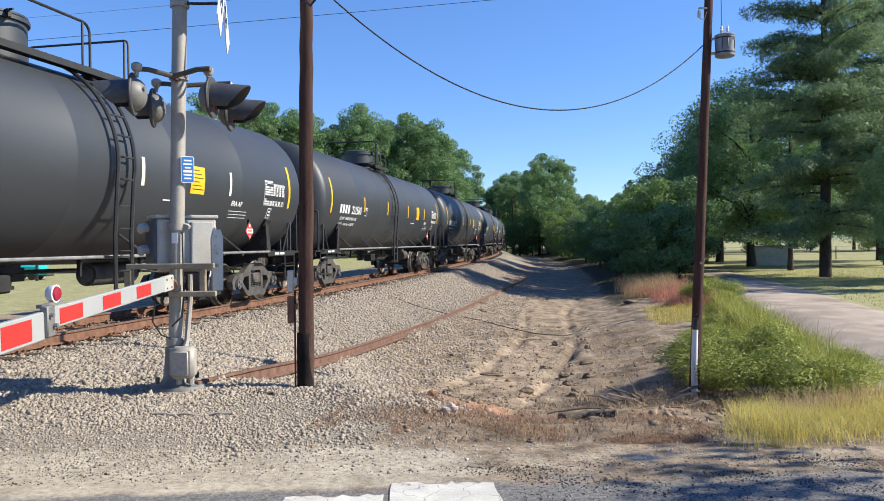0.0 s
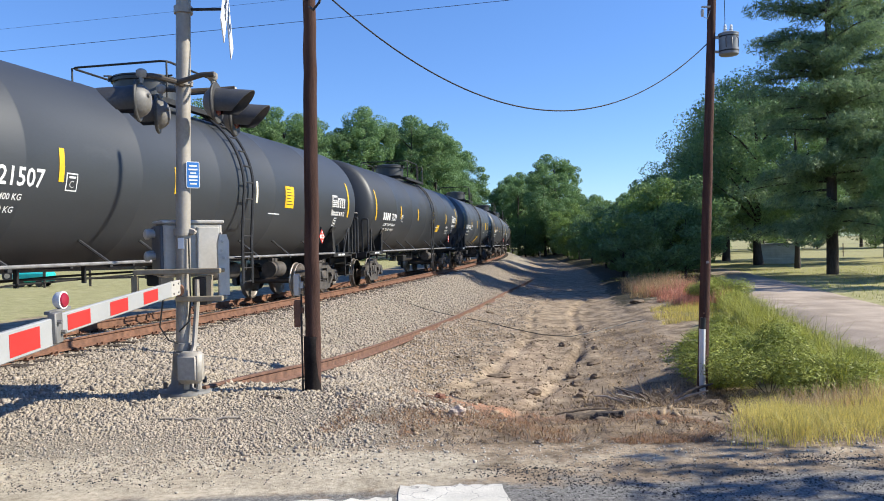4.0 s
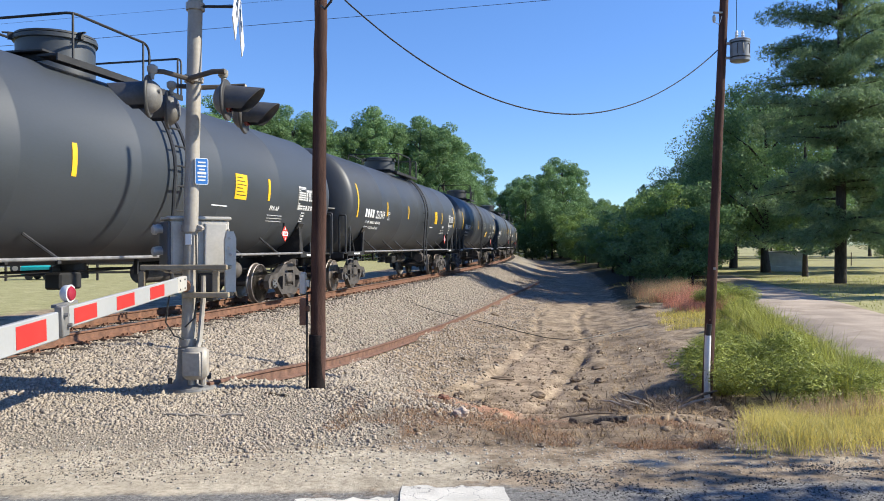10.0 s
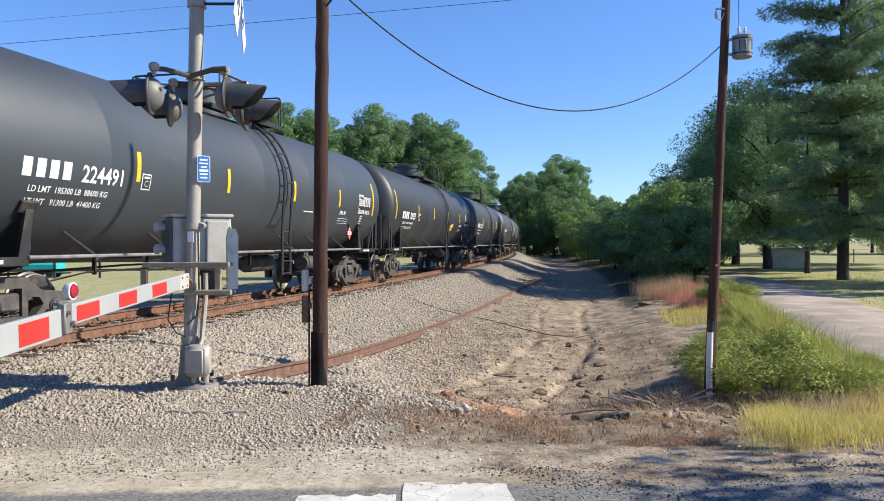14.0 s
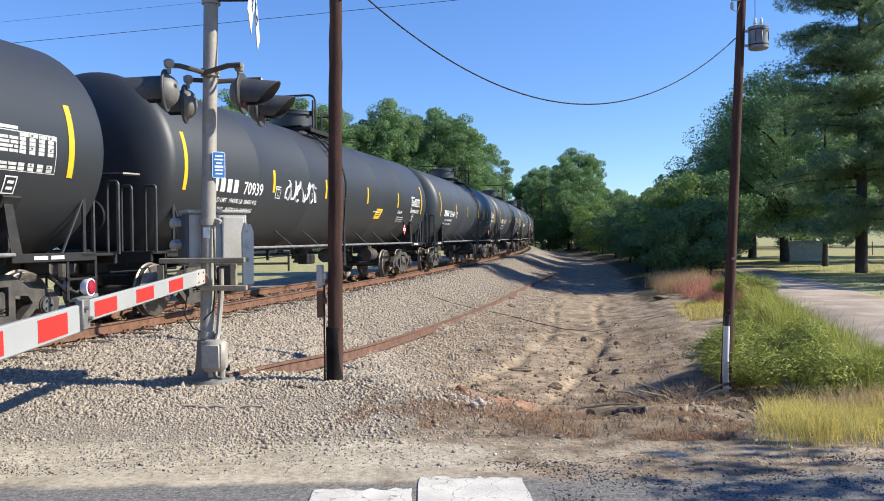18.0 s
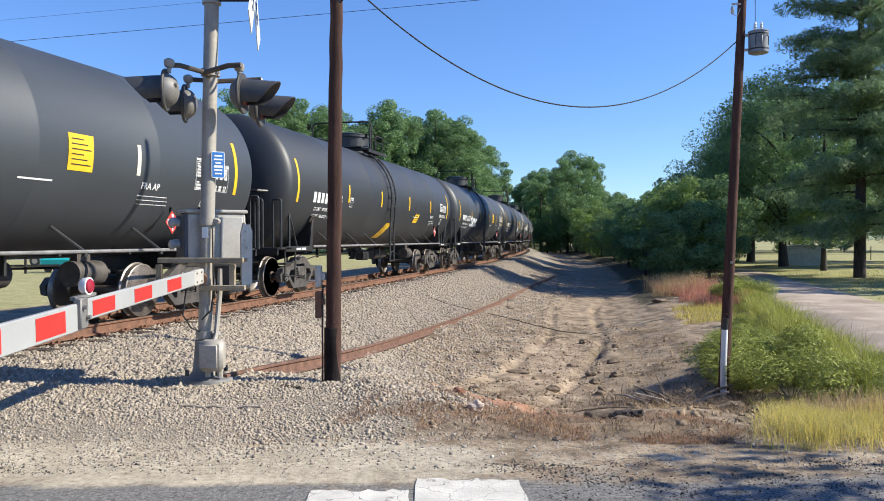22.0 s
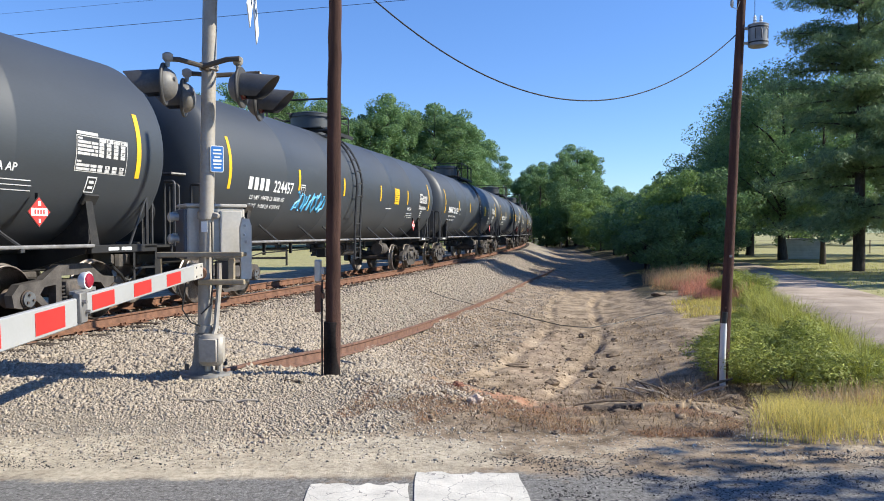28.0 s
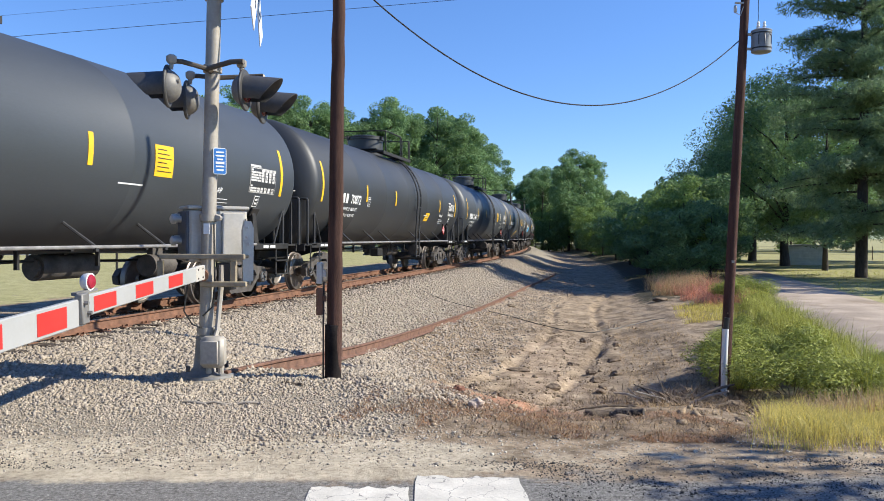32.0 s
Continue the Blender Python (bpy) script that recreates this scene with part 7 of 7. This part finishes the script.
def build_trees():
    masters = [
        grow(1, 20, 4.6, 3.0, 0.28, LEAF_MID, 0.135, 96, 400),
        grow(2, 18, 4.2, 2.5, 0.25, LEAF_MID, 0.135, 92, 400),
        grow(3, 21, 3.8, 5.0, 0.28, LEAF_DARK, 0.135, 88, 400),
        grow(4, 14, 5.4, 2.2, 0.30, LEAF_DARK, 0.105, 130, 420),
        pine(5, 23, 5.0, 0.27),
        grow(6, 5.5, 2.6, 0.3, 0.10, LEAF_DARK, 0.10, 50, 300),
        # brighter leaf colour here puts the sunlit look of the shrubs into the material
        grow(7, 6.5, 2.8, 0.4, 0.10, LEAF_BRIGHT, 0.10, 50, 300),
    ]
    labels = ["tall leafy green tree in the wood", "broad leafy green tree in the wood", "tall dark green tree in the wood", "large dark shade tree with a thick trunk", "tall dark green pine with layered boughs", "dense dark green shrub beside the ditch", "dense leafy shrub beside the ditch"]
    used = set()
    rng = random.Random(77)

    def plant(kind, x, y, scale=1.0, group=""):
        m = Matrix.Translation((x, y, ground_at(x, y))) @ Matrix.Rotation(rng.uniform(0, 6.28), 4, "Z") @ Matrix.Diagonal((scale * rng.uniform(0.9, 1.1), scale * rng.uniform(0.9, 1.1), scale, 1))
        if kind in used:
            ob = copy_thing(masters[kind], m)
        else:
            used.add(kind)
            ob = masters[kind]
            ob.matrix_world = m
        return tagged(ob, labels[kind], "shrub" if kind > 4 else "tree", group)

    # wood beyond the train
    for i, (x, y, k, s) in enumerate(((-26, 96, 0, 1.0), (-20, 100, 2, 0.98), (-16.5, 103, 1, 1.12), (-12.5, 106, 0, 0.98), (-9.5, 107, 2, 0.92), (-6.5, 110, 1, 1.05), (-3.2, 113, 0, 0.96), (-0.6, 112, 2, 1.0), (1.8, 118, 0, 1.02), (3.6, 126, 1, 1.05), (5.2, 134, 0, 0.96), (6.6, 144, 2, 0.95), (7.6, 154, 1, 1.0), (8.5, 168, 0, 0.9), (-32, 90, 1, 1.0), (-23, 112, 0, 1.1), (-15, 118, 2, 1.1), (-8, 122, 0, 1.12), (-2, 128, 1, 1.15), (2.5, 140, 0, 1.1), (-38, 84, 2, 0.9), (-45, 80, 0, 0.85), (9.6, 182, 1, 0.95), (10.5, 200, 0, 0.9))):
        plant(k, x + rng.uniform(-1, 1), y, s, "trees of the wood beyond the track")
    # shrubs along the foot of that wood
    for x, y in ((-14, 98), (-8, 101), (-3, 104), (1.5, 109), (4.5, 117), (6.2, 128), (8, 140), (9, 152), (10.5, 166)):
        plant(6, x, y, 1.1, "shrubs along the wood")
    # trees where the track bends out of sight
    for x, y, k, s in ((24.5, 150, 0, 0.92), (28, 158, 1, 1.0), (31.5, 165, 2, 0.98), (22, 170, 0, 0.85), (36, 172, 1, 0.62), (41, 176, 0, 0.62), (46, 170, 1, 0.65), (51, 165, 0, 0.68), (55, 158, 1, 0.72), (34, 150, 1, 0.55), (39, 145, 0, 0.55), (44, 140, 1, 0.58), (20, 190, 1, 0.8), (16, 205, 0, 0.85), (27, 140, 1, 0.4), (21.5, 186, 0, 0.95), (24.5, 190, 1, 1.0), (27.5, 184, 2, 0.92), (30.5, 190, 0, 0.95), (24, 176, 2, 0.75), (33.5, 182, 1, 0.8)):
        plant(k, x, y, s, "trees where the track bends away")
    # low growth closing the view under them
    for i in range(14):
        plant(5 + i % 2, 21.0 + i * 2.4, 142 + 7 * math.sin(i * 1.9) + (10 if i < 3 else 0), 1.15 + 0.3 * math.sin(i * 2.3) ** 2, "low growth where the track bends away")
    for i in range(9):
        plant(6 - i % 2, 22.5 + i * 3.2, 112 + 5 * math.sin(i * 2.9), 1.0 + 0.25 * math.sin(i * 1.3) ** 2, "low growth where the track bends away")
    for x, y, s in ((26, 150, 0.9), (27.6, 165, 1.0), (24.4, 158, 0.8), (29, 156, 1.1), (21.5, 178, 1.0), (24, 172, 0.9), (31.5, 150, 1.1), (19.5, 184, 1.0)):
        plant(6, x, y, s, "low growth where the track bends away")
    # shrubs on the far bank of the ditch
    for i in range(17):
        s = 45 + i * 5.7
        p = track_point(s, 11.9 + 1.0 * math.sin(i * 2.1) - 0.02 * i)
        plant(5 + i % 2, p.x, p.y, 0.62 + 0.22 * math.sin(i * 1.3) ** 2 + 0.010 * i, "shrubs along the ditch")
    for x, y, s in ((15.2, 44, 0.7), (16.0, 48.5, 0.95), (17.6, 53, 1.0), (18.5, 58, 1.0), (20.2, 61, 1.15), (22.6, 68, 1.2), (25, 75, 1.3)):
        plant(5, x, y, s, "shrubs along the ditch")
    # shade trees and pines by the driveway
    # those at y 38.5, 30.8 and 34.5 are added off to the right for shade
    for x, y, k, s in ((28.5, 71.6, 3, 1.06), (26.2, 59.4, 3, 0.98), (25.3, 51.4, 1, 0.62), (22.7, 42.2, 4, 1.05), (36, 58, 4, 1.05), (22.4, 63, 2, 0.5), (28.5, 38.5, 3, 0.68), (21.5, 30.8, 1, 0.34), (22.3, 34.5, 1, 0.34), (34, 90, 3, 0.95), (43, 70, 3, 1.1)):
        plant(k, x, y, s, "trees by the driveway")
    # low growth along the far edge of the right-hand field
    for i in range(12):
        plant(5 + i % 2, 44 + i * 4.6, 124 - i * 1.5 + 4 * math.sin(i * 2.2), 0.95 + 0.3 * math.sin(i * 1.7) ** 2, "low growth across the field")
    # far woods past the field on the right and left
    for x, y, k, s in ((75, 130, 0, 0.8), (85, 120, 1, 0.8), (95, 110, 0, 0.75), (66, 138, 1, 0.75), (105, 100, 1, 0.8), (-70, 120, 0, 0.7), (-85, 110, 1, 0.7), (-100, 100, 0, 0.7), (-60, 128, 1, 0.7), (-118, 96, 1, 0.75)):
        plant(k, x, y, s, "trees across the fields")
    # low tree added beside the road, out of view, to cast shade on the asphalt
    ob = grow(9, 8.4, 2.3, 3.2, 0.2, LEAF_MID, 0.10, 62, 60)
    ob.matrix_world = pose(12.5, 3.35, ground_at(12.5, 3.35))
    tagged(ob, "unseen low leafy tree added to shade the asphalt", "tree")


build_trees()


# ---------------------------------------------------------------- field beyond the track, shed and fences
FENCE_WOOD = paint("fence_dark", (0.05, 0.043, 0.037), 0.85, 0, 5, 0.4, 0.4)


def rail_fence(a, b, bays, height, label):
    a, b = Vector(a), Vector(b)
    f0 = thing("fence", label, "fence", Matrix.Translation((a.x, a.y, ground_at(a.x, a.y))))
    o = Vector((a.x, a.y, ground_at(a.x, a.y)))
    turn = Matrix.Rotation(math.atan2(b.y - a.y, b.x - a.x), 3, "Z")
    for i in range(bays + 1):
        p = a.lerp(b, i / bays)
        z = ground_at(p.x, p.y)
        part("post", Form().box(p.x - o.x, p.y - o.y, z - o.z + height / 2 - 0.1, 0.12, 0.12, height + 0.2, turn, bevel=0.01), FENCE_WOOD, f0)
        if i < bays:
            q = a.lerp(b, (i + 0.5) / bays)
            z = ground_at(q.x, q.y)
            for h in (0.45, 0.95):
                part("board", Form().box(q.x - o.x, q.y - o.y, z - o.z + h, (b - a).length / bays, 0.035, 0.13, turn), FENCE_WOOD, f0)


rail_fence((-52, 40, 0), (-9, 46, 0), 18, 1.15, "dark two-rail wooden fence across the mown field")


def shed():
    x, y, w, d, h = 28.9, 62.0, 2.8, 1.6, 1.5
    z = ground_at(x, y)
    s = thing("shed", "low white metal shed with ribbed wall", "shed", pose(x, y, z, 0, 0, -20))
    white = paint("ribbed_white", (0.60, 0.61, 0.58), 0.5, 0.1, 3, 0.12, 0.05)
    part("wall", Form().box(0, 0, h / 2, w, d, h), white, s)
    for k in range(7):
        part("panel", Form().box(0, -d / 2 - 0.02, 0.14 + k * 0.2, w - 0.06, 0.04, 0.16, bevel=0.01), white, s)
    part("roof", Form().slab([(-w / 2 - 0.15, h), (w / 2 + 0.15, h), (w / 2 + 0.15, h + 0.05), (0, h + 0.16), (-w / 2 - 0.15, h + 0.05)], -d / 2 - 0.2, d / 2 + 0.2), paint("shed_roof", (0.35, 0.35, 0.34), 0.5, 0.2, 4, 0.2, 0.1), s)


shed()


def marker_post(x, y):
    p = thing("marker_post", "slim white marker post beside the far track", "post", pose(x, y, ground_at(x, y)))
    part("stake", Form().box(0, 0, 0.8, 0.16, 0.06, 1.9, bevel=0.01), SIGN_WHITE, p)
    part("cap", Form().box(0, 0, 1.76, 0.18, 0.08, 0.05, bevel=0.01), SIGN_WHITE, p)


marker_post(23.3, 149)


def wire_fence(a, b, n):
    a, b = Vector(a), Vector(b)
    f0 = thing("wire_fence", "thin post and wire fence along the field", "fence", Matrix.Translation((a.x, a.y, ground_at(a.x, a.y))))
    o = Vector((a.x, a.y, ground_at(a.x, a.y)))
    tops = []
    for i in range(n + 1):
        p = a.lerp(b, i / n)
        p.z = ground_at(p.x, p.y)
        part("post", Form().cyl(p - o + Vector((0, 0, -0.2)), p - o + Vector((0, 0, 1.3)), 0.05, n=7), DEAD_WOOD, f0)
        tops.append(p - o)
    for h in (0.5, 0.9, 1.25):
        part("wire", Form().tube([t + Vector((0, 0, h)) for t in tops], 0.008, 4), GALV, f0)


wire_fence((28, 84, 0), (70, 60, 0), 12)


def parked_vehicle(name, label, x, y, turn, length, colour, glass=True):
    """A vehicle far across the field: body, cab, windows and wheels."""
    z = ground_at(x, y)
    v = thing(name, label, "vehicle", pose(x, y, z, 0, 0, turn))
    body = paint(name + "_paint_" + str(round(colour[1] * 1000)), colour, 0.3, 0, 3, 0.06, 0.02)
    part("body", Form().slab([(-length / 2, 0.45), (length / 2, 0.45), (length / 2, 1.0), (length * 0.22, 1.08), (-length / 2, 1.05)], -0.9, 0.9), body, v)
    part("cab", Form().slab([(-length * 0.15, 1.06), (length * 0.22, 1.07), (length * 0.12, 1.7), (-length * 0.1, 1.75)], -0.8, 0.8), body, v)
    part("window", Form().slab([(-length * 0.11, 1.15), (length * 0.17, 1.15), (length * 0.1, 1.62), (-length * 0.08, 1.66)], -0.815, 0.815), BLACK_PAINT, v)
    for sx in (-0.32, 0.32):
        for sy in (-0.85, 0.85):
            w = part("wheel", Form().cyl((sx * length, sy - 0.1, 0.36), (sx * length, sy + 0.1, 0.36), 0.36, n=16), CABLE, v)
            part("rim", Form().cyl((sx * length, sy - 0.11, 0.36), (sx * length, sy + 0.11, 0.36), 0.2, n=12), GALV, w)


parked_vehicle("pickup_truck", "white pickup truck parked across the field", -31.5, 58, 8, 5.2, (0.72, 0.72, 0.71))
parked_vehicle("pickup_truck", "white pickup truck parked by the far fence", 52.5, 78, 170, 5.4, (0.72, 0.72, 0.71))


def teal_tank():
    x, y = -22.3, 46.0
    z = ground_at(x, y)
    t = thing("stock_trailer", "bright teal trailer parked across the field", "trailer", pose(x, y, z, 0, 0, 4))
    teal = paint("teal_paint", (0.02, 0.46, 0.44), 0.4, 0, 4, 0.08, 0.03)
    part("body", Form().box(0, 0, 0.55, 1.95, 1.3, 0.55, bevel=0.08), teal, t)
    part("chassis", Form().box(0.15, 0, 0.24, 2.3, 1.1, 0.08, bevel=0.02), FRAME_BLACK, t)
    for sx in (-0.5, 0.5):
        for sy in (-0.6, 0.6):
            part("wheel", Form().cyl((sx, sy - 0.07, 0.2), (sx, sy + 0.07, 0.2), 0.2, n=16), CABLE, t)


teal_tank()


def far_house(x, y, turn, w, wall_colour, label):
    z = ground_at(x, y)
    h = thing("house", label, "house", pose(x, y, z, 0, 0, turn))
    wall = paint("house_wall_%d" % int(x * 10), wall_colour, 0.7, 0, 3, 0.08, 0.1)
    part("wall", Form().box(0, 0, 1.3, w, 6, 2.6), wall, h)
    part("roof", Form().slab([(-w / 2 - 0.3, 2.6), (w / 2 + 0.3, 2.6), (w / 2 + 0.3, 2.7), (w / 2 - 1, 4.0), (-w / 2 + 1, 4.0), (-w / 2 - 0.3, 2.7)], -3.3, 3.3), paint("shingle_%d" % int(x * 10), (0.16, 0.15, 0.145), 0.85, 0, 6, 0.2, 0.3), h)
    for k in range(3):
        win = part("window", Form().box(-w * 0.3 + k * w * 0.3, -3.02, 1.5, 1.1, 0.08, 1.2), SIGN_WHITE, h)
        part("pane", Form().box(-w * 0.3 + k * w * 0.3, -3.07, 1.5, 0.9, 0.03, 1.0), BLACK_PAINT, win)


far_house(-52, 92, 6, 14, (0.62, 0.61, 0.58), "long low white house across the field")


# ---------------------------------------------------------------- movement
def motions():
    for n, car in CARS:
        walk(car, [(t, car_place(n, t)) for t in range(0, 33)])
    # the wheelsets all roll alike: one turn of the wheel to each wheel's girth of way
    sets = [o for _, car in CARS for t in car.children for o in t.children if o.name.startswith("wheelset")]
    rows = []
    for k in range(0, int(SECONDS * FPS) + 1):
        t = k / FPS
        rows.append((t, Matrix.Rotation((SPEED * t / WHEEL_R) % (2 * math.pi), 4, "Y")))
    walk(sets[0], rows)
    for o in sets[1:]:
        o.rotation_mode = "QUATERNION"
        keys = o.animation_data_create()
        keys.action = sets[0].animation_data.action
        keys.action_slot = sets[0].animation_data.action_slot


motions()
